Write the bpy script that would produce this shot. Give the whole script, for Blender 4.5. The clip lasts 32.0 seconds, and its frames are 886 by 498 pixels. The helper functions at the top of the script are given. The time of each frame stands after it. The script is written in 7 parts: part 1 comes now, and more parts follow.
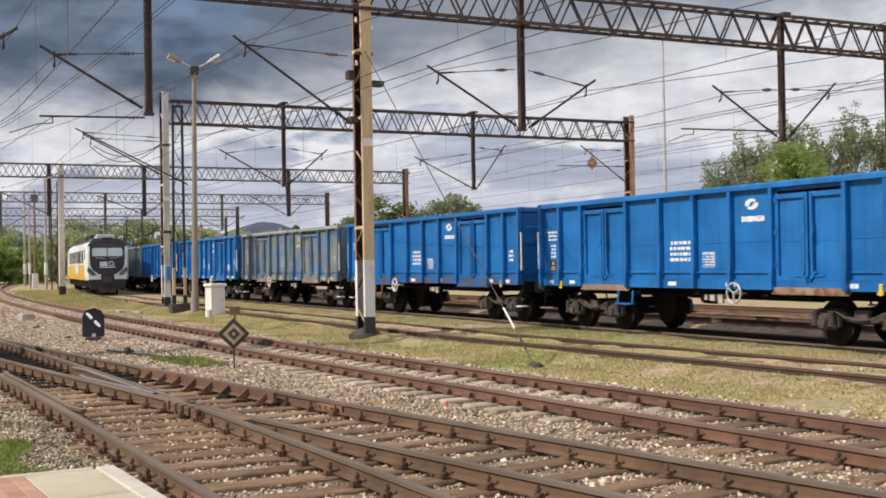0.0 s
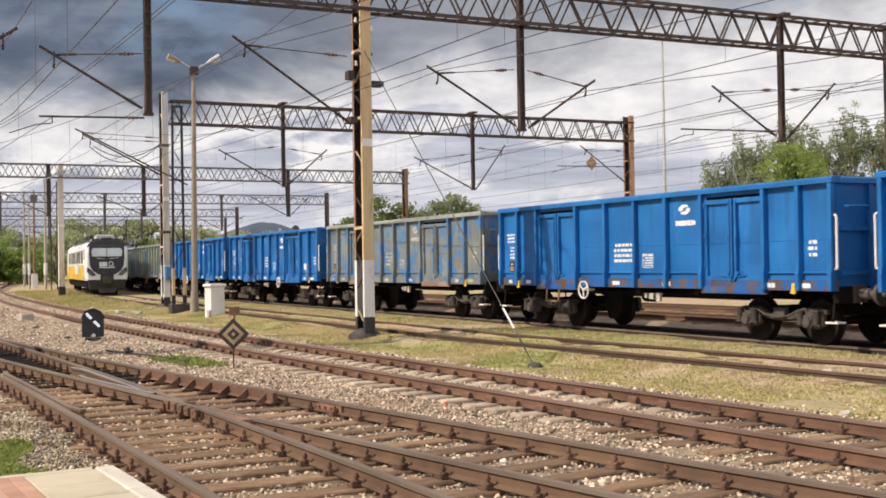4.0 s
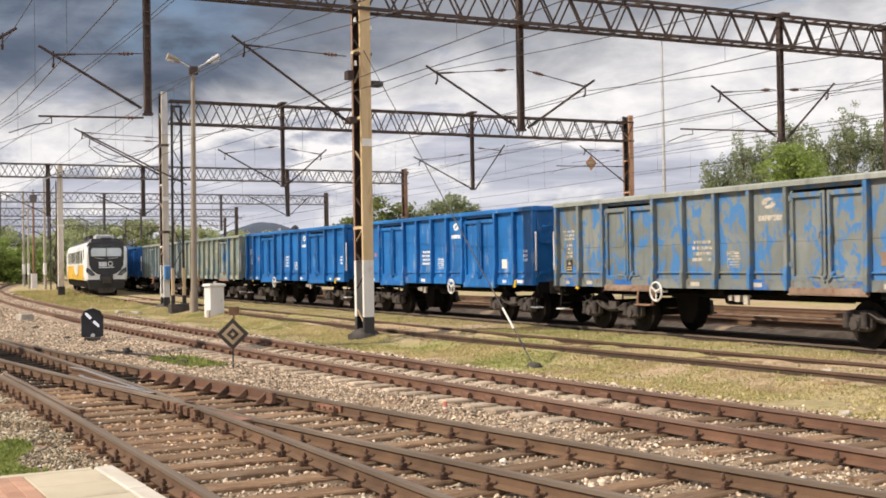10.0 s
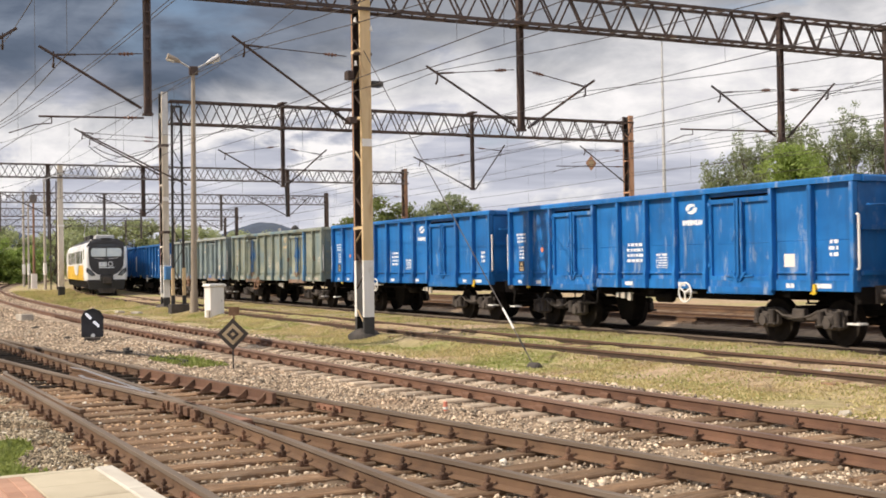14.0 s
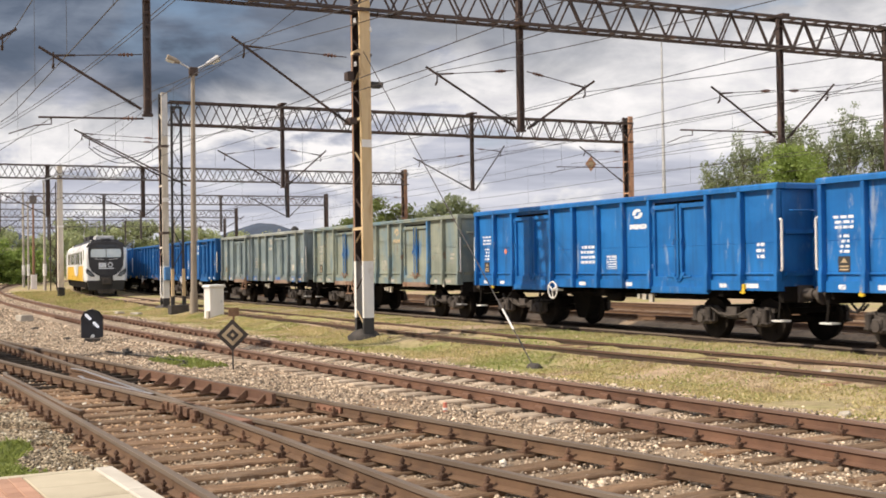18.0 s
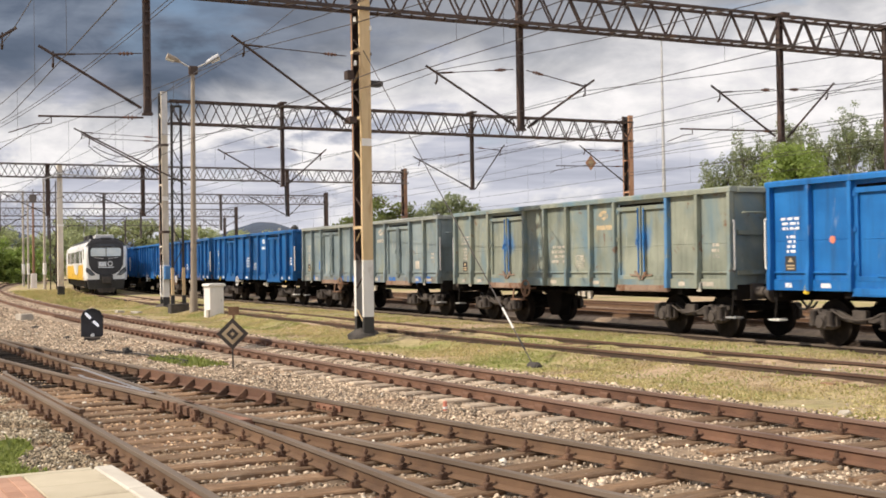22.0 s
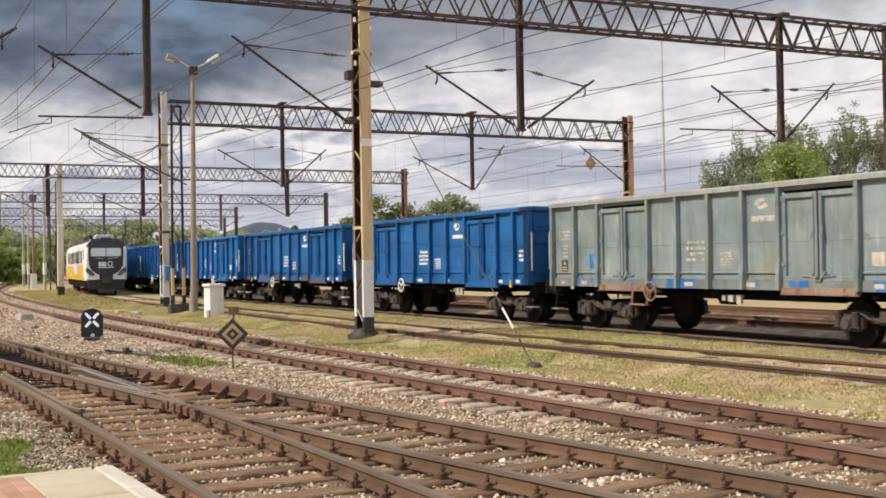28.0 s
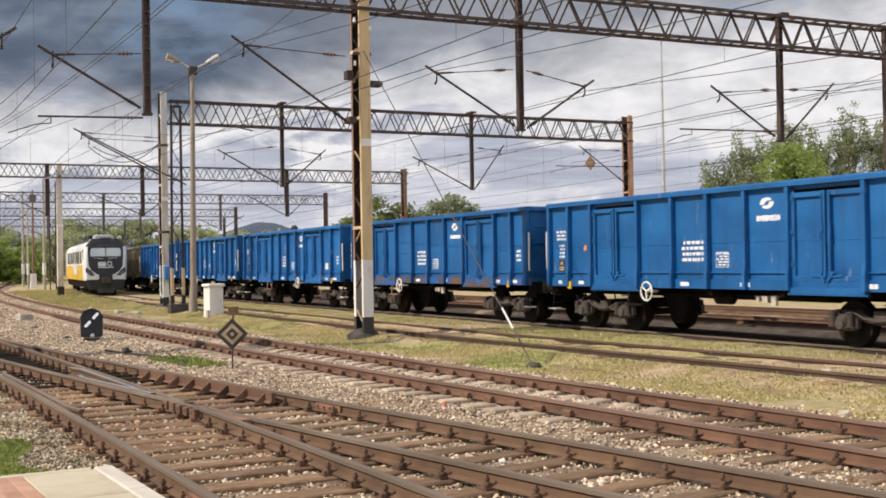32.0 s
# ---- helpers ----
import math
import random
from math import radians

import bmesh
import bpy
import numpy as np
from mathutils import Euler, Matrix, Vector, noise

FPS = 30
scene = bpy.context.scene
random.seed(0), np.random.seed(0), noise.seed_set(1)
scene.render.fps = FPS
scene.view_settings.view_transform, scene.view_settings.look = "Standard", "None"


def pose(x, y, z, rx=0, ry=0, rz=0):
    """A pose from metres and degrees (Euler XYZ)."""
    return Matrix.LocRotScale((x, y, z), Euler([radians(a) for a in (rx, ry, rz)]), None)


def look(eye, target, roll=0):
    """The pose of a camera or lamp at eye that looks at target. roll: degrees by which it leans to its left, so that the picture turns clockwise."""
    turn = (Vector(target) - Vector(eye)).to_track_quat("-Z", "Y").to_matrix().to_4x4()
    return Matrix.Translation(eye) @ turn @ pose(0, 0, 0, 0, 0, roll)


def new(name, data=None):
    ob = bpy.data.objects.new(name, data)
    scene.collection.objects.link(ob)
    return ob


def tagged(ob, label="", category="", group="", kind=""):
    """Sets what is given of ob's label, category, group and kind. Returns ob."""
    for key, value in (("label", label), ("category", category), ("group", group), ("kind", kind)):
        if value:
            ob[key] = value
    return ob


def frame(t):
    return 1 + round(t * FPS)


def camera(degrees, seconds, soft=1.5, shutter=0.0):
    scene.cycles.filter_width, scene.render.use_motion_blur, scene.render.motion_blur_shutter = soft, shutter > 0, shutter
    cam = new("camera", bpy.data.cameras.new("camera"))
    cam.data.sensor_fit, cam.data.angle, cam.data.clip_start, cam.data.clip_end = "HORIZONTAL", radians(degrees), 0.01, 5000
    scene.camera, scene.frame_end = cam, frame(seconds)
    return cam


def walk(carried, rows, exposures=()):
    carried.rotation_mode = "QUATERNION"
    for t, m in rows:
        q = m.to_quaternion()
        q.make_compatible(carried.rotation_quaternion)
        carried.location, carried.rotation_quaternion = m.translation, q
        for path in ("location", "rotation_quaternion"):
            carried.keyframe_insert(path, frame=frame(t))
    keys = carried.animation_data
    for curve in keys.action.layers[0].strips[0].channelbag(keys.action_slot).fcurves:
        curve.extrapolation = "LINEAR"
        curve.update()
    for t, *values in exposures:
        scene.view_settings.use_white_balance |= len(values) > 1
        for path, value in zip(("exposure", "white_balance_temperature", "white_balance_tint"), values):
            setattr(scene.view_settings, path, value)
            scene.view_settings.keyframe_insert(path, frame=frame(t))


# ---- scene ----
# Units: metres. x runs along the railway, y across it, z up from the rail heads.
EYE_Z = 1.752
cam = camera(41.70, 32.0, soft=1.75, shutter=0.4)
# seconds, heading, tilt of the hand-held camera, which stands on the platform
TURNS = [
    (0, 63.738, 0.685),
    (0.5, 63.709, 0.727),
    (1, 63.714, 0.613),
    (1.5, 63.696, 0.655),
    (2, 63.691, 0.689),
    (2.5, 63.691, 0.685),
    (3, 63.699, 0.685),
    (3.5, 63.717, 0.697),
    (5.5, 63.691, 0.705),
    (6, 63.606, 0.727),
    (6.5, 63.695, 0.680),
    (7, 63.695, 0.744),
    (7.5, 63.695, 0.731),
    (8, 63.691, 0.685),
    (8.5, 63.678, 0.693),
    (9, 63.695, 0.727),
    (9.5, 63.699, 0.765),
    (10, 63.691, 0.693),
    (10.5, 63.729, 0.859),
    (11, 63.678, 0.727),
    (11.5, 63.691, 0.667),
    (12, 63.695, 0.659),
    (12.5, 63.704, 0.744),
    (13, 63.708, 0.689),
    (13.5, 63.644, 0.599),
    (14, 63.695, 0.701),
    (14.5, 63.704, 0.735),
    (16.5, 63.687, 0.689),
    (17, 63.691, 0.680),
    (17.5, 63.695, 0.722),
    (18, 63.682, 0.739),
    (18.5, 63.691, 0.680),
    (19, 63.691, 0.722),
    (19.5, 63.691, 0.735),
    (20, 63.678, 0.680),
    (20.5, 63.687, 0.718),
    (21, 63.661, 0.701),
    (21.5, 63.704, 0.731),
    (22, 63.678, 0.685),
    (22.5, 63.682, 0.706),
    (23, 63.679, 0.552),
    (23.5, 63.649, 0.637),
    (24, 63.649, 0.561),
    (24.5, 63.623, 0.595),
    (25, 63.649, 0.557),
    (25.5, 63.704, 0.761),
    (27.5, 63.695, 0.650),
    (28, 63.678, 0.693),
    (28.5, 63.691, 0.718),
    (29, 63.691, 0.722),
    (29.5, 63.687, 0.676),
    (30, 63.687, 0.680),
    (30.5, 63.691, 0.680),
    (31, 63.691, 0.722),
    (31.5, 63.691, 0.680),
    (32, 63.661, 0.693),
]
walk(cam, [(t, pose(0, 0, EYE_Z, 90 + tilt, 0.902, yaw)) for t, yaw, tilt in TURNS], [(0, -0.20, 6150, 12.0), (2.0, -0.12, 6300, 12.2), (3.5, -0.03, 6450, 12.5), (5.5, 0.03, 6500, 12.5), (25.5, 0.03, 6500, 12.5), (28.0, -0.09, 6450, 12.5), (32, -0.09, 6350, 12.2)])

# metres that the goods train has rolled, second by second
ROLLED = [-26.43, -23.56, -20.58, -17.63, -14.59, -11.67, -8.85, -6.05, -3.22, -0.34, 2.50, 5.37, 8.29, 11.18, 14.05, 16.97, 19.97, 23.01, 26.08, 29.17, 32.32, 35.52, 38.71, 41.92, 45.20, 48.54, 51.86, 55.13, 58.45, 61.90, 65.40, 68.88, 72.36]

# ---- world, sun ----
world = bpy.data.worlds.new("sky")
scene.world = world
world.use_nodes = True
wn, wl = world.node_tree.nodes, world.node_tree.links
wn.clear()


def wnode(kind, **sets):
    n = wn.new(kind)
    for k, v in sets.items():
        n.inputs[k].default_value = v
    return n


def wmath(op, a, b=None):
    n = wn.new("ShaderNodeMath")
    n.operation = op
    for i, v in enumerate((a, b)):
        if v is None:
            continue
        if isinstance(v, (int, float)):
            n.inputs[i].default_value = v
        else:
            wl.new(v, n.inputs[i])
    return n.outputs[0]


def wramp(fac, stops):
    n = wn.new("ShaderNodeValToRGB")
    while len(n.color_ramp.elements) < len(stops):
        n.color_ramp.elements.new(0.5)
    for e, (p, c) in zip(n.color_ramp.elements, stops):
        e.position, e.color = p, (*c, 1)
    wl.new(fac, n.inputs[0])
    return n.outputs[0]


def wmix(fac, a, b):
    n = wn.new("ShaderNodeMix")
    n.data_type = "RGBA"
    for i, v in ((0, fac), (6, a), (7, b)):
        if isinstance(v, (int, float)):
            n.inputs[i].default_value = v
        elif isinstance(v, tuple):
            n.inputs[i].default_value = (*v, 1)
        else:
            wl.new(v, n.inputs[i])
    return n.outputs[2]


SUN_ELEV = radians(41)
sky = wn.new("ShaderNodeTexSky")
sky.sky_type, sky.sun_disc = "NISHITA", False
sky.sun_elevation, sky.sun_rotation = SUN_ELEV, math.pi
coord = wn.new("ShaderNodeTexCoord")
sep = wn.new("ShaderNodeSeparateXYZ")
wl.new(coord.outputs["Generated"], sep.inputs[0])
dx, dy, dz = sep.outputs
height = wmath("MAXIMUM", dz, 0.0)
flat = wn.new("ShaderNodeCombineXYZ")
wl.new(dx, flat.inputs[0])
wl.new(dy, flat.inputs[1])
wl.new(wmath("MULTIPLY", dz, 2.3), flat.inputs[2])


def wnoise(scale, detail, rough, dist, off, flatten=1.0):
    n = wnode("ShaderNodeTexNoise", Scale=scale, Detail=detail, Roughness=rough, Distortion=dist)
    mp = wn.new("ShaderNodeMapping")
    mp.inputs["Location"].default_value, mp.inputs["Scale"].default_value = off, (1, 1, flatten)
    wl.new(flat.outputs[0], mp.inputs[0])
    wl.new(mp.outputs[0], n.inputs["Vector"])
    return n.outputs["Fac"]


def wclamp(v, lo, hi):
    """0 below lo, 1 above hi, smooth between."""
    n = wn.new("ShaderNodeMapRange")
    n.interpolation_type = "SMOOTHSTEP"
    n.inputs["From Min"].default_value, n.inputs["From Max"].default_value = lo, hi
    wl.new(v, n.inputs["Value"])
    return n.outputs["Result"]


big = wnoise(4.0, 4, 0.5, 0.3, (2.1, 0.7, 0))
fine = wnoise(10.0, 8, 0.55, 0.5, (5.3, 1.1, 0))
lumps = wnoise(8.0, 10, 0.53, 0.45, (0.4, 3.7, 1.3))
puffs = wnoise(20.0, 8, 0.60, 0.3, (3.4, 8.7, 2.3))
streaks = wnoise(5.5, 7, 0.55, 0.2, (1.4, 6.1, 0.2), 4.0)
# a dark bank of cloud stands over the west, its base higher towards the north; heaped bright cloud under its edge, thin grey layers below
edge = wmath("ADD", 0.104, wmath("MULTIPLY", wmath("MAXIMUM", dy, 0.0), 0.108))
bank = wmath("SUBTRACT", height, edge)
bank = wmath("ADD", bank, wmath("MULTIPLY", wmath("SUBTRACT", big, 0.5), 0.10))
bank = wmath("ADD", bank, wmath("MULTIPLY", wmath("SUBTRACT", lumps, 0.5), 0.13))
west = wmath("SUBTRACT", wmath("MULTIPLY", dx, -0.9), wmath("MULTIPLY", wmath("MAXIMUM", wmath("SUBTRACT", dz, 0.35), 0.0), 1.2))
shade = wmath("MULTIPLY", wclamp(bank, -0.022, 0.050), wclamp(west, 0.05, 0.45))
shade = wmath("MULTIPLY", shade, wmath("SUBTRACT", 1.0, wmath("MULTIPLY", wclamp(dy, 0.24, 0.48), 0.28)))
# heaped cloud is white where its lumps stand out, and most of all just below the bank
near_edge = wmath("MULTIPLY", wclamp(bank, -0.085, -0.01), 0.17)
heap = wmath("ADD", wmath("MULTIPLY", lumps, 0.76), wmath("MULTIPLY", puffs, 0.24))
heap = wmath("ADD", wmath("ADD", heap, near_edge), wmath("MULTIPLY", wmath("SUBTRACT", dy, 0.40), 0.16))
tower = wmath("MULTIPLY", wmath("MULTIPLY", wclamp(dy, 0.50, 0.64), wclamp(height, 0.075, 0.115)), 0.13)
heap = wmath("ADD", heap, tower)
layer = wramp(streaks, [(0.36, (0.41, 0.435, 0.51)), (0.50, (0.55, 0.57, 0.645)), (0.64, (0.74, 0.745, 0.79))])
white = wramp(puffs, [(0.30, (0.72, 0.71, 0.735)), (0.48, (0.85, 0.84, 0.83)), (0.62, (0.97, 0.95, 0.93))])
light_cloud = wmix(wclamp(heap, 0.50, 0.62), layer, white)
dark_cloud = wramp(wmath("ADD", wmath("MULTIPLY", fine, 0.7), wmath("MULTIPLY", streaks, 0.3)), [(0.36, (0.084, 0.113, 0.158)), (0.50, (0.129, 0.163, 0.222)), (0.64, (0.222, 0.265, 0.333))])
cloud = wmix(shade, light_cloud, dark_cloud)
gaps = wramp(wnoise(4.4, 6, 0.5, 0.3, (7.7, 2.2, 0)), [(0.60, (0, 0, 0)), (0.68, (1, 1, 1))])
bg_sky, bg_cloud = wnode("ShaderNodeBackground", Strength=0.11), wnode("ShaderNodeBackground", Strength=1.0)
wl.new(sky.outputs[0], bg_sky.inputs[0])
wl.new(cloud, bg_cloud.inputs[0])
# unseen sky behind the viewpoint is made brighter, to fill faces towards +x
side = wmath("ADD", 1.0, wmath("MULTIPLY", wmath("MAXIMUM", wmath("SUBTRACT", wmath("MULTIPLY", dx, 0.8), wmath("MULTIPLY", dy, 0.4)), 0.0), 0.35))
wl.new(side, bg_cloud.inputs[1])
mixs = wn.new("ShaderNodeMixShader")
wl.new(wmath("SUBTRACT", 1.0, wmath("MULTIPLY", gaps, 0.7)), mixs.inputs[0])
wl.new(bg_sky.outputs[0], mixs.inputs[1])
wl.new(bg_cloud.outputs[0], mixs.inputs[2])
wo = wn.new("ShaderNodeOutputWorld")
wl.new(mixs.outputs[0], wo.inputs[0])

sun = new("sun", bpy.data.lights.new("sun", "SUN"))
sun.data.energy, sun.data.angle, sun.data.color = 5.0, radians(0.6), (1.0, 0.89, 0.72)
sun.matrix_world = look((0, 0, 60), (0.12 * 60, 60 * math.cos(SUN_ELEV), 60 - 60 * math.sin(SUN_ELEV)))


# ---- materials ----
def ramp_node(nt, fac, stops):
    n = nt.nodes.new("ShaderNodeValToRGB")
    while len(n.color_ramp.elements) < len(stops):
        n.color_ramp.elements.new(0.5)
    for e, (p, c) in zip(n.color_ramp.elements, stops):
        e.position, e.color = p, ((*c, 1) if isinstance(c, tuple) else (c, c, c, 1))
    nt.links.new(fac, n.inputs[0])
    return n.outputs[0]


def mix_node(nt, fac, a, b, blend="MIX"):
    n = nt.nodes.new("ShaderNodeMix")
    n.data_type, n.blend_type = "RGBA", blend
    for i, v in ((0, fac), (6, a), (7, b)):
        if isinstance(v, (int, float)):
            n.inputs[i].default_value = v
        elif isinstance(v, tuple):
            n.inputs[i].default_value = (*v, 1)
        else:
            nt.links.new(v, n.inputs[i])
    return n.outputs[2]


def noise_node(nt, vec, scale, detail=5, rough=0.55, dist=0.0, stretch=(1, 1, 1), off=(0, 0, 0)):
    mp = nt.nodes.new("ShaderNodeMapping")
    mp.inputs["Scale"].default_value, mp.inputs["Location"].default_value = stretch, off
    nt.links.new(vec, mp.inputs[0])
    n = nt.nodes.new("ShaderNodeTexNoise")
    n.inputs["Scale"].default_value, n.inputs["Detail"].default_value = scale, detail
    n.inputs["Roughness"].default_value, n.inputs["Distortion"].default_value = rough, dist
    nt.links.new(mp.outputs[0], n.inputs["Vector"])
    return n.outputs["Fac"]


def half_node(nt, v):
    n = nt.nodes.new("ShaderNodeMath")
    n.operation = "MULTIPLY"
    n.inputs[1].default_value = 0.5
    nt.links.new(v, n.inputs[0])
    return n.outputs[0]


def start_mat(name):
    m = bpy.data.materials.new(name)
    m.use_nodes = True
    nt = m.node_tree
    return m, nt, nt.nodes["Principled BSDF"]


def mat(name, c1, c2, scale=6.0, rough=(0.6, 0.9), metal=0.0, bump=0.25, bscale=None, stain=None, stretch=(1, 1, 1), per=None, spread=0.35, moved=True):
    """A worn surface: two colours by noise, a third as stains, rough and bumpy; per: 'object' or 'island' for piece to piece variation."""
    m, nt, bsdf = start_mat(name)
    tc = nt.nodes.new("ShaderNodeTexCoord")
    vec = tc.outputs["Object"]
    rnd = None
    if per == "object":
        rnd = nt.nodes.new("ShaderNodeObjectInfo").outputs["Random"]
    elif per == "island":
        rnd = nt.nodes.new("ShaderNodeNewGeometry").outputs["Random Per Island"]
    if rnd is not None and moved:
        va = nt.nodes.new("ShaderNodeVectorMath")
        va.operation = "MULTIPLY_ADD"
        cb = nt.nodes.new("ShaderNodeCombineXYZ")
        for i in range(3):
            nt.links.new(rnd, cb.inputs[i])
        nt.links.new(cb.outputs[0], va.inputs[0])
        va.inputs[1].default_value = (37.0, 53.0, 71.0)
        nt.links.new(vec, va.inputs[2])
        vec = va.outputs[0]
    n1 = noise_node(nt, vec, scale, 6, 0.6, 0.2, stretch)
    n2 = noise_node(nt, vec, scale * 0.21, 3, 0.5, 0.4, stretch, (3, 1, 7))
    both = nt.nodes.new("ShaderNodeMath")
    both.operation = "MULTIPLY_ADD"
    nt.links.new(n1, both.inputs[0])
    both.inputs[1].default_value = 0.6
    hl = nt.nodes.new("ShaderNodeMath")
    hl.operation = "MULTIPLY"
    hl.inputs[1].default_value = 0.4
    nt.links.new(n2, hl.inputs[0])
    nt.links.new(hl.outputs[0], both.inputs[2])
    col = ramp_node(nt, both.outputs[0], [(0.34, c1), (0.66, c2)])
    if stain:
        sc, ss, lo, hi = stain
        n3 = noise_node(nt, vec, ss, 6, 0.62, 0.6, stretch, (11, 5, 2))
        col = mix_node(nt, ramp_node(nt, n3, [(lo, 0.0), (hi, 1.0)]), col, sc)
    if rnd is not None:
        k = ramp_node(nt, rnd, [(0.0, 1.0 - spread), (1.0, 1.0 + spread)])
        col = mix_node(nt, 1.0, col, k, "MULTIPLY")
    nt.links.new(col, bsdf.inputs["Base Color"])
    nt.links.new(ramp_node(nt, n1, [(0.3, rough[0]), (0.7, rough[1])]), bsdf.inputs["Roughness"])
    bsdf.inputs["Metallic"].default_value = metal
    if bump:
        nb = noise_node(nt, vec, bscale or scale * 4, 5, 0.6, 0, stretch)
        b = nt.nodes.new("ShaderNodeBump")
        b.inputs["Strength"].default_value, b.inputs["Distance"].default_value = bump, 0.02
        nt.links.new(nb, b.inputs["Height"])
        nt.links.new(b.outputs[0], bsdf.inputs["Normal"])
    return m


def wagon_paint(name, c1, c2, patch=None, scuff=(0.34, 0.40, 0.50), rust=0.62, off=0.0, scuffs=0.70, dirt=(0.05, 0.045, 0.04), touch=None):
    """Weathered paint of a wagon: faded tones, scrape marks that run down, rust spots, and old paint showing in patches."""
    m, nt, bsdf = start_mat(name)
    tc = nt.nodes.new("ShaderNodeTexCoord")
    rnd = nt.nodes.new("ShaderNodeObjectInfo").outputs["Random"]
    shift = nt.nodes.new("ShaderNodeVectorMath")
    shift.operation = "MULTIPLY_ADD"
    cb = nt.nodes.new("ShaderNodeCombineXYZ")
    for i in range(2):
        nt.links.new(rnd, cb.inputs[i])
    nt.links.new(cb.outputs[0], shift.inputs[0])
    shift.inputs[1].default_value = (61.0, 43.0, 0.0)
    nt.links.new(tc.outputs["Object"], shift.inputs[2])
    vec = shift.outputs[0]
    o = (off * 3.7, off * 5.1, off * 2.3)
    tone = noise_node(nt, vec, 0.7, 5, 0.6, 0.3, (1, 1, 1.3), o)
    col = ramp_node(nt, tone, [(0.33, c1), (0.67, c2)])
    if patch:
        pc, plo, phi, ps = patch
        pm = noise_node(nt, vec, ps, 5, 0.62, 0.9, (1.25, 1, 0.75), (o[0] + 4, o[1], o[2] + 1))
        col = mix_node(nt, ramp_node(nt, pm, [(plo, 0.0), (phi, 1.0)]), col, pc)
    if touch:
        # a daub of other paint about one spot of the part, ragged at its rim
        tcol, cx, cz, rx, rz = touch
        near = nt.nodes.new("ShaderNodeMapping")
        near.inputs["Location"].default_value, near.inputs["Scale"].default_value = (-cx / rx, 0, -cz / rz), (1 / rx, 0, 1 / rz)
        nt.links.new(tc.outputs["Object"], near.inputs[0])
        far = nt.nodes.new("ShaderNodeVectorMath")
        far.operation = "LENGTH"
        nt.links.new(near.outputs[0], far.inputs[0])
        rag = nt.nodes.new("ShaderNodeMath")
        rag.operation = "ADD"
        nt.links.new(far.outputs["Value"], rag.inputs[0])
        nt.links.new(noise_node(nt, vec, 2.2, 5, 0.6, 0.3, (1.4, 1, 0.7)), rag.inputs[1])
        col = mix_node(nt, ramp_node(nt, half_node(nt, rag.outputs[0]), [(0.42, 0.85), (0.72, 0.0)]), col, tcol)
    sm = noise_node(nt, vec, 2.6, 6, 0.7, 0.3, (1.6, 1, 0.33), (o[0], o[1] + 9, o[2]))
    col = mix_node(nt, ramp_node(nt, sm, [(scuffs - 0.06, 0.0), (scuffs + 0.07, 0.75)]), col, scuff)
    grime = noise_node(nt, vec, 1.9, 6, 0.65, 0.2, (3.0, 1, 0.22), (o[0] + 2, o[1], o[2] + 8))
    col = mix_node(nt, ramp_node(nt, grime, [(0.50, 0.0), (0.72, 0.42)]), col, dirt)
    rm = noise_node(nt, vec, 3.3, 7, 0.7, 0.5, (1, 1, 0.8), (o[0] + 7, o[1] + 3, o[2]))
    col = mix_node(nt, ramp_node(nt, rm, [(rust, 0.0), (rust + 0.07, 0.9)]), col, (0.16, 0.07, 0.035))
    nt.links.new(col, bsdf.inputs["Base Color"])
    nt.links.new(ramp_node(nt, tone, [(0.3, 0.42), (0.7, 0.62)]), bsdf.inputs["Roughness"])
    nb = noise_node(nt, vec, 3.0, 4, 0.55, 0, (1, 1, 1), o)
    b = nt.nodes.new("ShaderNodeBump")
    b.inputs["Strength"].default_value, b.inputs["Distance"].default_value = 0.35, 0.03
    nt.links.new(nb, b.inputs["Height"])
    nt.links.new(b.outputs[0], bsdf.inputs["Normal"])
    return m


M_RAIL = mat("rail_side_rust", (0.085, 0.048, 0.028), (0.185, 0.110, 0.064), 3.0, (0.75, 0.95), 0, 0.3, 40)
M_RAILRED = mat("red_brown_rail_side", (0.085, 0.042, 0.027), (0.185, 0.098, 0.061), 3.0, (0.75, 0.95), 0, 0.3, 40)
# rust darkened for shade under the heads of the siding and goods rails
M_RAILDARK = mat("oily_rail_side", (0.030, 0.020, 0.014), (0.085, 0.056, 0.038), 3.0, (0.75, 0.95), 0, 0.3, 40)
M_RAILTOP = mat("rail_head_worn", (0.120, 0.090, 0.068), (0.225, 0.178, 0.138), 2.0, (0.50, 0.68), 0.2, 0.05, 60, stretch=(0.2, 1, 1))
M_RAILBROWN = mat("rail_head_brown", (0.15, 0.095, 0.072), (0.27, 0.18, 0.14), 2.0, (0.5, 0.7), 0.3, 0.1, 60, stretch=(0.2, 1, 1))
M_RAILSHINE = mat("polished_rail_head", (0.26, 0.25, 0.25), (0.42, 0.41, 0.42), 2.0, (0.35, 0.5), 0.5, 0.05, 60, stretch=(0.2, 1, 1))
M_RAILDULL = mat("rail_head_dull", (0.065, 0.036, 0.026), (0.14, 0.082, 0.055), 2.0, (0.6, 0.85), 0.2, 0.1, 60)
M_STEEL = mat("red_rusted_casting", (0.17, 0.075, 0.045), (0.34, 0.19, 0.13), 3.0, (0.6, 0.85), 0.1, 0.05, 50)
M_SLEEPER = mat("weathered_sleeper_wood", (0.105, 0.060, 0.034), (0.31, 0.195, 0.112), 5.0, (0.8, 0.97), 0, 0.7, 30, ((0.34, 0.27, 0.20), 2.2, 0.56, 0.74), (6, 1, 1), "object", 0.3)
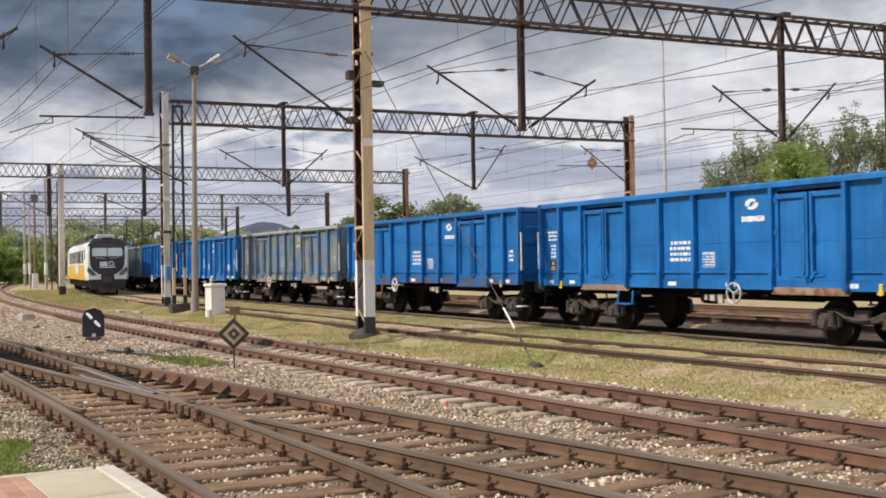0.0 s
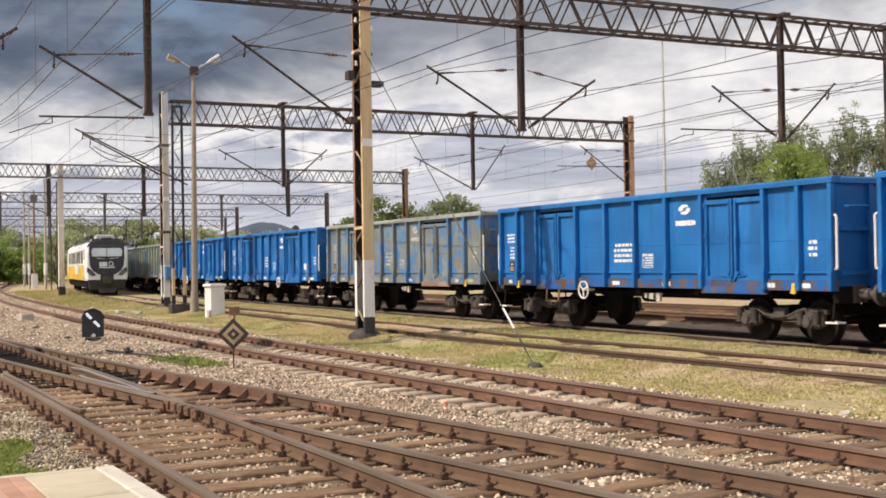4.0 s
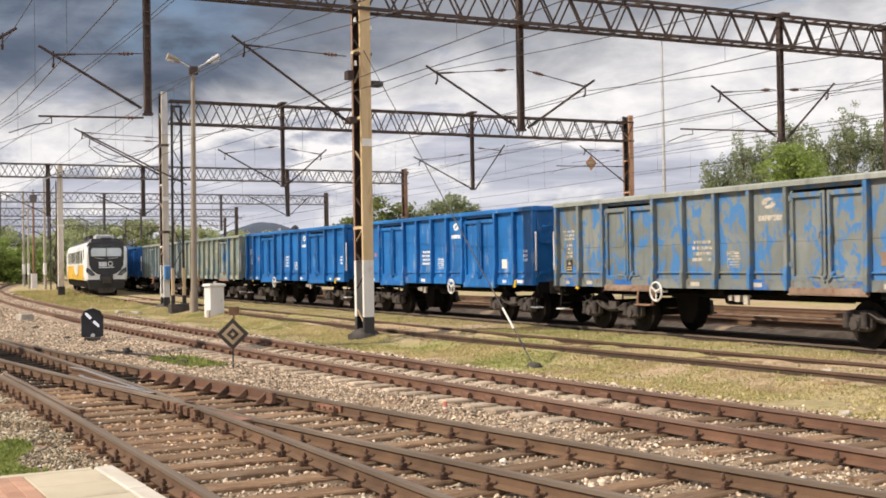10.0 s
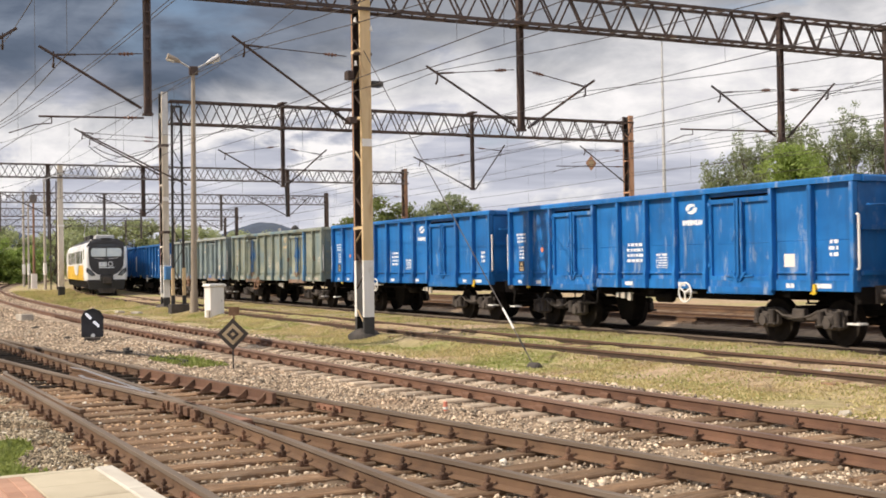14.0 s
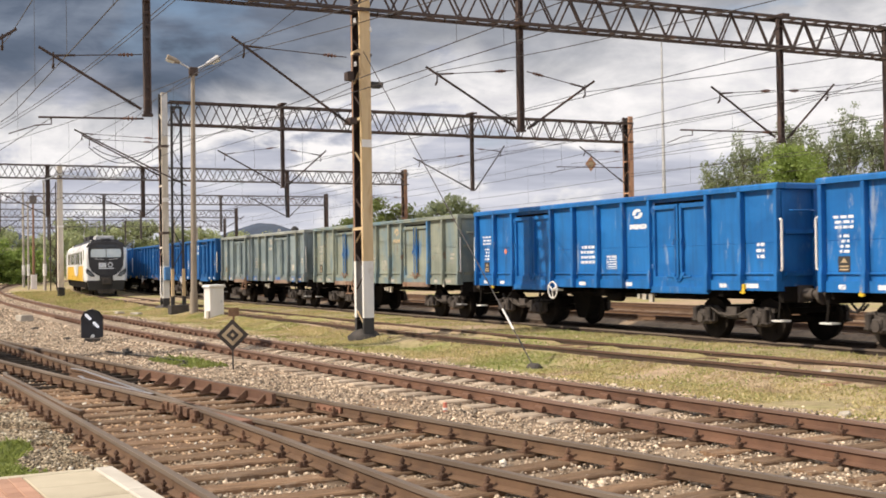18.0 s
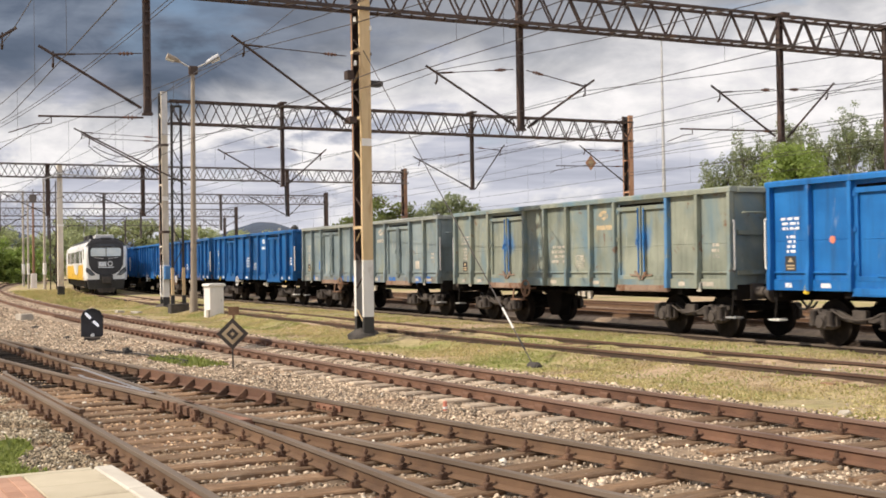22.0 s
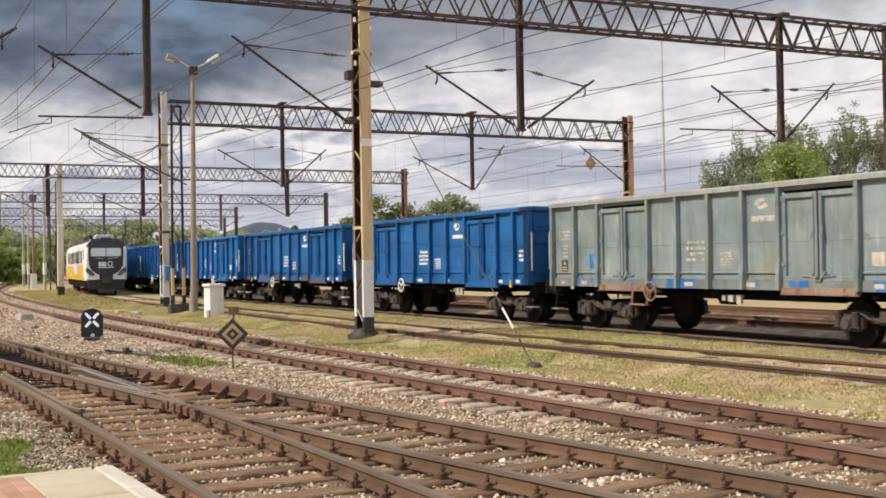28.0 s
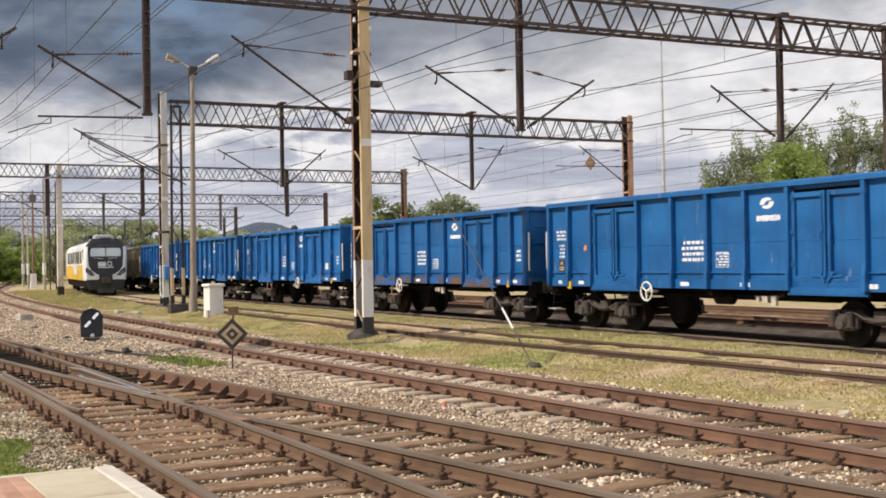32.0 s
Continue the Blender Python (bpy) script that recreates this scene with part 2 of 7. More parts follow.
# also on the goods track's sleepers, blackened there for shade under the train
M_OILSHADEWOOD = mat("oily_and_shaded_timber", (0.010, 0.009, 0.008), (0.045, 0.034, 0.026), 5.0, (0.6, 0.9), 0, 0.6, 30, None, (6, 1, 1), "object", 0.3)
M_CONCSLEEP = mat("sleeper_concrete", (0.285, 0.22, 0.16), (0.50, 0.405, 0.31), 5.0, (0.85, 0.97), 0, 0.35, 50, ((0.20, 0.12, 0.08), 2.0, 0.58, 0.78), (1, 1, 1), "object", 0.2)
M_CHAIR = mat("rail_fastening_rust", (0.068, 0.038, 0.025), (0.175, 0.098, 0.060), 14, (0.8, 0.95), 0, 0.4, 60, per="object")
M_BALLAST = mat("ballast_stone", (0.115, 0.078, 0.050), (0.37, 0.275, 0.185), 3.5, (0.85, 0.97), 0, 0.9, 16, ((0.20, 0.115, 0.065), 0.45, 0.56, 0.72))
M_STONE = mat("ballast_stone_loose", (0.245, 0.185, 0.132), (0.64, 0.525, 0.40), 9, (0.75, 0.95), 0, 0.3, 40, ((0.25, 0.145, 0.08), 0.5, 0.58, 0.74), per="island", spread=0.8, moved=False)
M_RUSTBALLAST = mat("rust_stained_ballast", (0.085, 0.047, 0.026), (0.25, 0.150, 0.088), 3.5, (0.85, 0.97), 0, 0.9, 16, ((0.24, 0.19, 0.13), 0.6, 0.56, 0.70))
M_RUSTSTONE = mat("rust_stained_stone", (0.21, 0.125, 0.068), (0.56, 0.400, 0.255), 9, (0.75, 0.95), 0, 0.3, 40, ((0.45, 0.37, 0.28), 0.6, 0.56, 0.70), per="island", spread=0.8, moved=False)
# oil black at the turnout; under the goods train it stands for shade
M_DARKBALLAST = mat("oily_and_shaded_ballast", (0.007, 0.006, 0.0055), (0.030, 0.024, 0.020), 4.0, (0.8, 0.95), 0, 0.9, 18)
M_CONC = mat("weathered_concrete", (0.30, 0.27, 0.23), (0.52, 0.47, 0.40), 2.5, (0.8, 0.95), 0, 0.35, 30, ((0.16, 0.13, 0.10), 1.2, 0.56, 0.76), (1, 1, 0.4))
M_MAST = mat("pale_mast_concrete", (0.50, 0.45, 0.38), (0.70, 0.65, 0.57), 2.0, (0.8, 0.95), 0, 0.3, 30, ((0.30, 0.24, 0.18), 1.0, 0.56, 0.76), (1, 1, 0.35))
M_DARKCONC = mat("dark_footing_concrete", (0.030, 0.027, 0.025), (0.095, 0.082, 0.072), 5, (0.85, 0.97), 0, 0.4, 30)
M_BROWNSTEEL = mat("brown_painted_steel", (0.032, 0.021, 0.019), (0.085, 0.055, 0.046), 2.4, (0.6, 0.85), 0, 0.2, 30, ((0.16, 0.085, 0.05), 1.6, 0.60, 0.72))
# far steelwork: paler grey puts the haze of distance into the colour
M_GREYSTEEL = mat("haze_grey_steel", (0.085, 0.072, 0.070), (0.185, 0.165, 0.16), 2.4, (0.6, 0.85), 0, 0.2, 30, ((0.16, 0.10, 0.075), 1.6, 0.60, 0.72))
M_BLACKSTEEL = mat("black_steel", (0.012, 0.011, 0.012), (0.04, 0.037, 0.036), 3, (0.5, 0.8), 0, 0.2, 30)
M_CREAM = mat("cream_mast_paint", (0.52, 0.375, 0.20), (0.68, 0.53, 0.33), 1.6, (0.6, 0.85), 0, 0.2, 24, ((0.34, 0.20, 0.10), 1.1, 0.54, 0.72), (2, 2, 0.45))
M_ORANGE = mat("orange_rust_mast_paint", (0.36, 0.19, 0.11), (0.52, 0.31, 0.20), 1.6, (0.7, 0.9), 0, 0.2, 24, ((0.22, 0.09, 0.05), 1.1, 0.56, 0.72), (2, 2, 0.45))
M_WHITE = mat("white_paint", (0.66, 0.64, 0.61), (0.82, 0.80, 0.78), 2.5, (0.5, 0.75), 0, 0.1, 20, ((0.42, 0.36, 0.30), 2.0, 0.62, 0.80), (1, 1, 0.4))
M_BLACKBAND = mat("black_band_paint", (0.018, 0.018, 0.02), (0.05, 0.047, 0.045), 4, (0.6, 0.85), 0, 0.2, 30)
M_GALV = mat("galvanised_steel", (0.42, 0.42, 0.43), (0.60, 0.60, 0.60), 6, (0.4, 0.6), 0.5, 0.05, 30)
M_WIRE = mat("catenary_wire", (0.05, 0.045, 0.045), (0.11, 0.10, 0.10), 8, (0.5, 0.7), 0.5, 0)
M_INSUL = mat("brown_insulator", (0.10, 0.045, 0.03), (0.20, 0.10, 0.07), 12, (0.25, 0.4), 0, 0)
M_LAMPGLASS = mat("lamp_cover", (0.55, 0.57, 0.60), (0.72, 0.74, 0.76), 9, (0.15, 0.3), 0.2, 0)
M_BLUEBOX = mat("blue_equipment_paint", (0.04, 0.15, 0.36), (0.09, 0.24, 0.48), 4, (0.4, 0.6), 0, 0.1)
M_YELLOW = mat("yellow_paint", (0.62, 0.40, 0.02), (0.80, 0.55, 0.04), 5, (0.4, 0.6), 0, 0.1)
M_MARK = mat("white_stencil", (0.60, 0.63, 0.68), (0.80, 0.82, 0.85), 14, (0.5, 0.7), 0, 0, None, ((0.12, 0.22, 0.42), 9, 0.60, 0.68))
M_OLDORANGE = mat("faded_orange_stencil", (0.44, 0.34, 0.21), (0.56, 0.44, 0.28), 7, (0.6, 0.8), 0, 0, None, ((0.24, 0.25, 0.22), 6, 0.52, 0.62))
M_FADED = mat("faded_stencil_patch", (0.36, 0.32, 0.27), (0.58, 0.53, 0.46), 7, (0.6, 0.8), 0, 0, None, ((0.22, 0.24, 0.22), 5, 0.50, 0.60))
# underframe and wheel colours blackened for the shade below the wagon bodies
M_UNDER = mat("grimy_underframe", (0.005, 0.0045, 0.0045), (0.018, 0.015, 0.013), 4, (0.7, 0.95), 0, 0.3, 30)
M_BOGIE = mat("dusty_bogie_casting", (0.028, 0.023, 0.021), (0.115, 0.096, 0.084), 5, (0.7, 0.95), 0, 0.4, 30)
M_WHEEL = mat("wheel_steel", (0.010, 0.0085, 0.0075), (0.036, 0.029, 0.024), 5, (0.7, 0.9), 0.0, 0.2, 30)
M_TREAD = mat("polished_tread", (0.16, 0.15, 0.14), (0.26, 0.25, 0.24), 8, (0.3, 0.45), 0.8, 0)
# gloss kept low so the shade-black colours stay black
for _m in (M_DARKBALLAST, M_OILSHADEWOOD, M_UNDER, M_WHEEL):
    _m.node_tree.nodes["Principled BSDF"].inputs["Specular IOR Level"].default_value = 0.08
M_RUSTSTEP = mat("rusty_steel", (0.15, 0.075, 0.045), (0.32, 0.19, 0.12), 6, (0.7, 0.9), 0, 0.3, 30)
M_RED = mat("red_plastic", (0.50, 0.14, 0.09), (0.66, 0.26, 0.18), 6, (0.4, 0.6), 0, 0)
M_PAVE = mat("sandy_paving_slab", (0.38, 0.33, 0.235), (0.52, 0.46, 0.35), 2.0, (0.75, 0.92), 0, 0.15, 60, ((0.25, 0.20, 0.15), 1.4, 0.58, 0.78), per="object", spread=0.08)
M_PAVERED = mat("red_paving_block", (0.36, 0.20, 0.135), (0.48, 0.29, 0.205), 3.0, (0.75, 0.92), 0, 0.2, 60, per="object", spread=0.12)
M_EDGE = mat("white_edge_concrete", (0.46, 0.42, 0.36), (0.62, 0.58, 0.51), 3.0, (0.7, 0.9), 0, 0.2, 50)
M_GLASS = mat("dark_window_glass", (0.02, 0.025, 0.03), (0.035, 0.04, 0.048), 1.0, (0.03, 0.08), 0, 0)
M_EMUWHITE = mat("white_train_paint", (0.68, 0.69, 0.70), (0.80, 0.80, 0.81), 1.4, (0.25, 0.4), 0, 0.03)
M_EMUYELLOW = mat("yellow_train_paint", (0.70, 0.40, 0.015), (0.80, 0.50, 0.03), 1.4, (0.25, 0.4), 0, 0.03)
M_EMUDARK = mat("charcoal_train_paint", (0.013, 0.014, 0.019), (0.034, 0.034, 0.040), 1.6, (0.25, 0.4), 0, 0.03)
M_LENS = mat("headlight_lens", (0.10, 0.12, 0.14), (0.26, 0.28, 0.31), 9, (0.08, 0.15), 0.3, 0)
# the sky's reflection on the windscreen is painted as a pale colour
M_SCREEN = mat("sky_reflection_windscreen", (0.50, 0.58, 0.62), (0.70, 0.76, 0.78), 2, (0.10, 0.2), 0.5, 0)
M_BARK = mat("tree_bark", (0.05, 0.038, 0.028), (0.13, 0.10, 0.075), 5, (0.85, 0.97), 0, 0.6, 30)
M_DARKSIGN = mat("dark_signal_casing", (0.010, 0.011, 0.016), (0.030, 0.032, 0.042), 5, (0.35, 0.6), 0, 0.1)
M_SIGNBROWN = mat("dark_brown_sign_enamel", (0.030, 0.022, 0.018), (0.065, 0.050, 0.040), 5, (0.4, 0.6), 0, 0.1)
M_POST = mat("brown_grey_concrete", (0.22, 0.18, 0.14), (0.36, 0.31, 0.25), 2.5, (0.85, 0.97), 0, 0.35, 30, ((0.14, 0.11, 0.085), 1.2, 0.56, 0.76), (1, 1, 0.3))
M_BRASS = mat("faded_sign_yellow", (0.34, 0.25, 0.14), (0.50, 0.39, 0.25), 6, (0.6, 0.8), 0, 0.1)


def leaf_mat(name, c1, c2, trans=0.35, patches=()):
    m, nt, bsdf = start_mat(name)
    g = nt.nodes.new("ShaderNodeNewGeometry")
    tc = nt.nodes.new("ShaderNodeTexCoord")
    n = noise_node(nt, tc.outputs["Object"], 0.35, 3)
    col = ramp_node(nt, g.outputs["Random Per Island"], [(0.0, c1), (1.0, c2)])
    col = mix_node(nt, ramp_node(nt, n, [(0.35, 0.0), (0.65, 0.5)]), col, tuple(x * 0.8 for x in c1))
    for i, (pc, sc, lo) in enumerate(patches):
        pn = noise_node(nt, tc.outputs["Object"], sc, 5, 0.6, 0.4, off=(i * 7 + 3, i * 4, 0))
        col = mix_node(nt, ramp_node(nt, pn, [(lo, 0.0), (lo + 0.12, 0.8)]), col, pc)
    nt.links.new(col, bsdf.inputs["Base Color"])
    bsdf.inputs["Roughness"].default_value = 0.6
    tr = nt.nodes.new("ShaderNodeBsdfTranslucent")
    nt.links.new(col, tr.inputs[0])
    mx = nt.nodes.new("ShaderNodeMixShader")
    mx.inputs[0].default_value = trans
    nt.links.new(bsdf.outputs[0], mx.inputs[1])
    nt.links.new(tr.outputs[0], mx.inputs[2])
    nt.links.new(mx.outputs[0], nt.nodes["Material Output"].inputs[0])
    return m


M_LEAF = leaf_mat("leaf_dark", (0.15, 0.19, 0.055), (0.29, 0.34, 0.11), 0.5)
M_LEAFPALE = leaf_mat("leaf_willow", (0.20, 0.245, 0.125), (0.38, 0.425, 0.235), 0.5)
M_LEAFBRIGHT = leaf_mat("leaf_fresh", (0.19, 0.27, 0.06), (0.38, 0.48, 0.13), 0.5)
# far leaves are paled: distance haze is put into their colour
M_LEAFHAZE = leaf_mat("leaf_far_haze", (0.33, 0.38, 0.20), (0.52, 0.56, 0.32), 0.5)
M_GRASS = leaf_mat("grass_blade", (0.43, 0.39, 0.15), (0.78, 0.65, 0.37), 0.4, (((0.29, 0.34, 0.09), 0.38, 0.50), ((0.50, 0.37, 0.27), 0.7, 0.55)))
M_GRASSGREEN = leaf_mat("grass_fresh", (0.21, 0.265, 0.06), (0.42, 0.46, 0.14), 0.35)


def ground_mat():
    m, nt, bsdf = start_mat("trampled_grass_and_soil")
    vec = nt.nodes.new("ShaderNodeTexCoord").outputs["Object"]
    a = noise_node(nt, vec, 0.55, 6, 0.62, 0.5)
    b = noise_node(nt, vec, 5.0, 6, 0.65, 0.2)
    c = noise_node(nt, vec, 0.16, 4, 0.55, 0.3, off=(4, 8, 0))
    soil = ramp_node(nt, b, [(0.30, (0.295, 0.200, 0.135)), (0.70, (0.55, 0.40, 0.28))])
    green = ramp_node(nt, b, [(0.30, (0.215, 0.215, 0.065)), (0.70, (0.385, 0.365, 0.135))])
    dry = ramp_node(nt, b, [(0.30, (0.33, 0.245, 0.135)), (0.70, (0.52, 0.395, 0.245))])
    col = mix_node(nt, ramp_node(nt, a, [(0.36, 0.0), (0.54, 1.0)]), dry, green)
    col = mix_node(nt, ramp_node(nt, c, [(0.41, 0.0), (0.57, 0.85)]), col, soil)
    nt.links.new(col, bsdf.inputs["Base Color"])
    bsdf.inputs["Roughness"].default_value = 0.95
    bp = nt.nodes.new("ShaderNodeBump")
    bp.inputs["Strength"].default_value, bp.inputs["Distance"].default_value = 0.8, 0.05
    nt.links.new(noise_node(nt, vec, 14, 6, 0.7), bp.inputs["Height"])
    nt.links.new(bp.outputs[0], bsdf.inputs["Normal"])
    return m


M_GROUND = ground_mat()


def hill_mat():
    m, nt, bsdf = start_mat("hazy_wooded_hill")
    vec = nt.nodes.new("ShaderNodeTexCoord").outputs["Object"]
    n = noise_node(nt, vec, 0.012, 6, 0.6)
    # the hill's haze is mixed into this bluish base colour
    col = ramp_node(nt, n, [(0.35, (0.036, 0.050, 0.082)), (0.65, (0.055, 0.075, 0.110))])
    nt.links.new(col, bsdf.inputs["Base Color"])
    bsdf.inputs["Roughness"].default_value = 1.0
    return m


M_HILL = hill_mat()


# ---- mesh tools ----
class Geo:
    """Collects solids and makes one mesh of them."""

    def __init__(self):
        self.v, self.f, self.m, self.s = [], [], [], []

    def add(self, verts, faces, mi=0, smooth=False):
        n = len(self.v)
        self.v += [tuple(p) for p in verts]
        self.f += [tuple(i + n for i in q) for q in faces]
        self.m += [mi] * len(faces)
        self.s += [smooth] * len(faces)
        return self

    def box(self, c, s, mi=0, turn=None):
        hx, hy, hz = s[0] / 2, s[1] / 2, s[2] / 2
        p = [Vector((x, y, z)) for x in (-hx, hx) for y in (-hy, hy) for z in (-hz, hz)]
        if turn is not None:
            r = Euler([radians(a) for a in turn]).to_matrix()
            p = [r @ q for q in p]
        c = Vector(c)
        return self.add([q + c for q in p], [(0, 1, 3, 2), (4, 6, 7, 5), (0, 4, 5, 1), (2, 3, 7, 6), (0, 2, 6, 4), (1, 5, 7, 3)], mi)

    def bar(self, p, q, w, h, mi=0, up=(0, 0, 1)):
        p, q = Vector(p), Vector(q)
        d = (q - p).normalized()
        side = d.cross(Vector(up))
        if side.length < 1e-4:
            side = d.cross(Vector((1, 0, 0)))
        side.normalize()
        top = side.cross(d)
        vs = [e + side * (a * w / 2) + top * (b * h / 2) for e in (p, q) for a, b in ((-1, -1), (1, -1), (1, 1), (-1, 1))]
        return self.add(vs, [(3, 2, 1, 0), (4, 5, 6, 7), (0, 1, 5, 4), (1, 2, 6, 5), (2, 3, 7, 6), (3, 0, 4, 7)], mi)

    def tube(self, p, q, r, n=8, r2=None, mi=0):
        p, q = Vector(p), Vector(q)
        r2 = r if r2 is None else r2
        d = (q - p).normalized()
        a = d.cross(Vector((0, 0, 1)))
        if a.length < 1e-3:
            a = Vector((1, 0, 0))
        a.normalize()
        b = d.cross(a)
        ring = [a * math.cos(2 * math.pi * i / n) + b * math.sin(2 * math.pi * i / n) for i in range(n)]
        vs = [p + k * r for k in ring] + [q + k * r2 for k in ring]
        self.add(vs, [(i, (i + 1) % n, n + (i + 1) % n, n + i) for i in range(n)], mi, True)
        return self.add(vs, [tuple(range(n - 1, -1, -1)), tuple(range(n, 2 * n))], mi)

    def lathe(self, p, q, prof, n=10, mi=0):
        """A turned solid along p to q: prof holds (share of the length, radius)."""
        p, q = Vector(p), Vector(q)
        d = (q - p).normalized()
        a = d.cross(Vector((0, 0, 1)))
        if a.length < 1e-3:
            a = Vector((1, 0, 0))
        a.normalize()
        b = d.cross(a)
        vs = [p.lerp(q, t) + (a * math.cos(2 * math.pi * i / n) + b * math.sin(2 * math.pi * i / n)) * max(r, 0.001) for t, r in prof for i in range(n)]
        fs = [(k * n + i, k * n + (i + 1) % n, (k + 1) * n + (i + 1) % n, (k + 1) * n + i) for k in range(len(prof) - 1) for i in range(n)]
        return self.add(vs, fs, mi, True)

    def path(self, pts, r, n=6, mi=0):
        for a, b in zip(pts, pts[1:]):
            self.tube(a, b, r, n, mi=mi)
        return self

    def ring(self, c, R, r, axis="y", n=20, k=6, mi=0):
        c = Vector(c)
        u, w, ax = {"y": ((1, 0, 0), (0, 0, 1), (0, 1, 0)), "x": ((0, 1, 0), (0, 0, 1), (1, 0, 0)), "z": ((1, 0, 0), (0, 1, 0), (0, 0, 1))}[axis]
        u, w, ax = Vector(u), Vector(w), Vector(ax)
        vs = []
        for i in range(n):
            d = u * math.cos(2 * math.pi * i / n) + w * math.sin(2 * math.pi * i / n)
            for j in range(k):
                vs.append(c + d * (R + r * math.cos(2 * math.pi * j / k)) + ax * (r * math.sin(2 * math.pi * j / k)))
        fs = [(i * k + j, ((i + 1) % n) * k + j, ((i + 1) % n) * k + (j + 1) % k, i * k + (j + 1) % k) for i in range(n) for j in range(k)]
        return self.add(vs, fs, mi, True)

    def prism(self, poly, axis, lo, hi, mi=0):
        """A closed outline, drawn in the two other axes, pushed along axis."""
        n = len(poly)

        def at(p, h):
            a, b = p
            return {"x": (h, a, b), "y": (a, h, b), "z": (a, b, h)}[axis]

        vs = [at(p, lo) for p in poly] + [at(p, hi) for p in poly]
        return self.add(vs, [tuple(range(n)), tuple(range(2 * n - 1, n - 1, -1))] + [(i, n + i, n + (i + 1) % n, (i + 1) % n) for i in range(n)], mi)

    def sweep(self, prof, line, mis=None, closed=True, zs=None):
        """A cross-section (across, up) carried along a plan line of (x, y)."""
        n = len(prof)
        vs = []
        for i, (x, y) in enumerate(line):
            a, b = line[max(i - 1, 0)], line[min(i + 1, len(line) - 1)]
            dx_, dy_ = b[0] - a[0], b[1] - a[1]
            l = math.hypot(dx_, dy_)
            nx, ny = -dy_ / l, dx_ / l
            z0 = zs[i] if zs else 0
            vs += [(x + nx * o, y + ny * o, z0 + z) for o, z in prof]
        base = len(self.v)
        self.v += vs
        for i in range(len(line) - 1):
            for j in range(n if closed else n - 1):
                k = (j + 1) % n
                self.f.append((base + i * n + j, base + i * n + k, base + (i + 1) * n + k, base + (i + 1) * n + j))
                self.m.append(mis[j] if mis else 0)
                self.s.append(False)
        if closed:
            self.add(vs[:n], [tuple(range(n))], mis[0] if mis else 0)
            self.add(vs[-n:], [tuple(range(n - 1, -1, -1))], mis[0] if mis else 0)
        return self

    def mesh(self, name, mats, bevel=0.0):
        me = bpy.data.meshes.new(name)
        me.from_pydata(self.v, [], self.f)
        for m in mats:
            me.materials.append(m)
        me.polygons.foreach_set("material_index", self.m)
        me.polygons.foreach_set("use_smooth", self.s)
        bm = bmesh.new()
        bm.from_mesh(me)
        if bevel:
            edges = [e for e in bm.edges if len(e.link_faces) == 2 and e.calc_face_angle(0) > 0.6]
            bmesh.ops.bevel(bm, geom=edges, offset=bevel, segments=1, affect="EDGES", clamp_overlap=True)
        bmesh.ops.recalc_face_normals(bm, faces=bm.faces)
        bm.to_mesh(me)
        bm.free()
        me.update()
        return me


def part(name, geo, mats, parent=None, label="", bevel=0.0):
    """Links a Geo, or a ready mesh, as one mesh object under a thing or a part."""
    mats = mats if isinstance(mats, (list, tuple)) else [mats]
    me = geo.mesh(name, mats, bevel) if isinstance(geo, Geo) else geo
    ob = new(name, me)
    if parent is not None:
        ob.parent = parent
    if label:
        tagged(ob, label)
    return ob


def thing(name, label, category, at=(0, 0, 0), group="", kind="", rz=0):
    ob = new(name)
    ob.matrix_basis = pose(*at, 0, 0, rz)
    return tagged(ob, label, category, group, kind)


def fast_mesh(name, verts, faces, mats):
    """Big meshes from arrays: verts (n, 3), faces (m, k)."""
    me = bpy.data.meshes.new(name)
    k = faces.shape[1]
    me.vertices.add(len(verts))
    me.vertices.foreach_set("co", np.asarray(verts, np.float32).ravel())
    me.loops.add(faces.size)
    me.loops.foreach_set("vertex_index", faces.astype(np.int32).ravel())
    me.polygons.add(len(faces))
    me.polygons.foreach_set("loop_start", np.arange(0, faces.size, k, dtype=np.int32))
    me.polygons.foreach_set("loop_total", np.full(len(faces), k, np.int32))
    for m in mats:
        me.materials.append(m)
    me.update(calc_edges=True)
    me.validate()
    return me


def scatter(base_v, base_f, pos, size, rng, squash=0.75):
    """Copies of a small solid, turned and sized at random, as arrays for fast_mesh."""
    n, k = len(pos), len(base_v)
    q = rng.normal(size=(n, 4))
    q /= np.linalg.norm(q, axis=1)[:, None]
    w, x, y, z = q.T
    rot = np.stack([1 - 2 * (y * y + z * z), 2 * (x * y - z * w), 2 * (x * z + y * w), 2 * (x * y + z * w), 1 - 2 * (x * x + z * z), 2 * (y * z - x * w),
                    2 * (x * z - y * w), 2 * (y * z + x * w), 1 - 2 * (x * x + y * y)], 1).reshape(n, 3, 3)
    v = np.einsum("nij,kj->nki", rot, base_v) * size[:, None, None]
    v *= 1 + 0.25 * rng.normal(size=(n, k, 1)).clip(-1.5, 1.5)
    v[:, :, 2] *= squash
    v += pos[:, None, :]
    f = base_f[None] + (np.arange(n) * k)[:, None, None]
    return v.reshape(-1, 3), f.reshape(-1, base_f.shape[1])


# ---- plan of the tracks ----
def fit_line(xs, ys, deg):
    return np.poly1d(np.polyfit(xs, ys, deg))


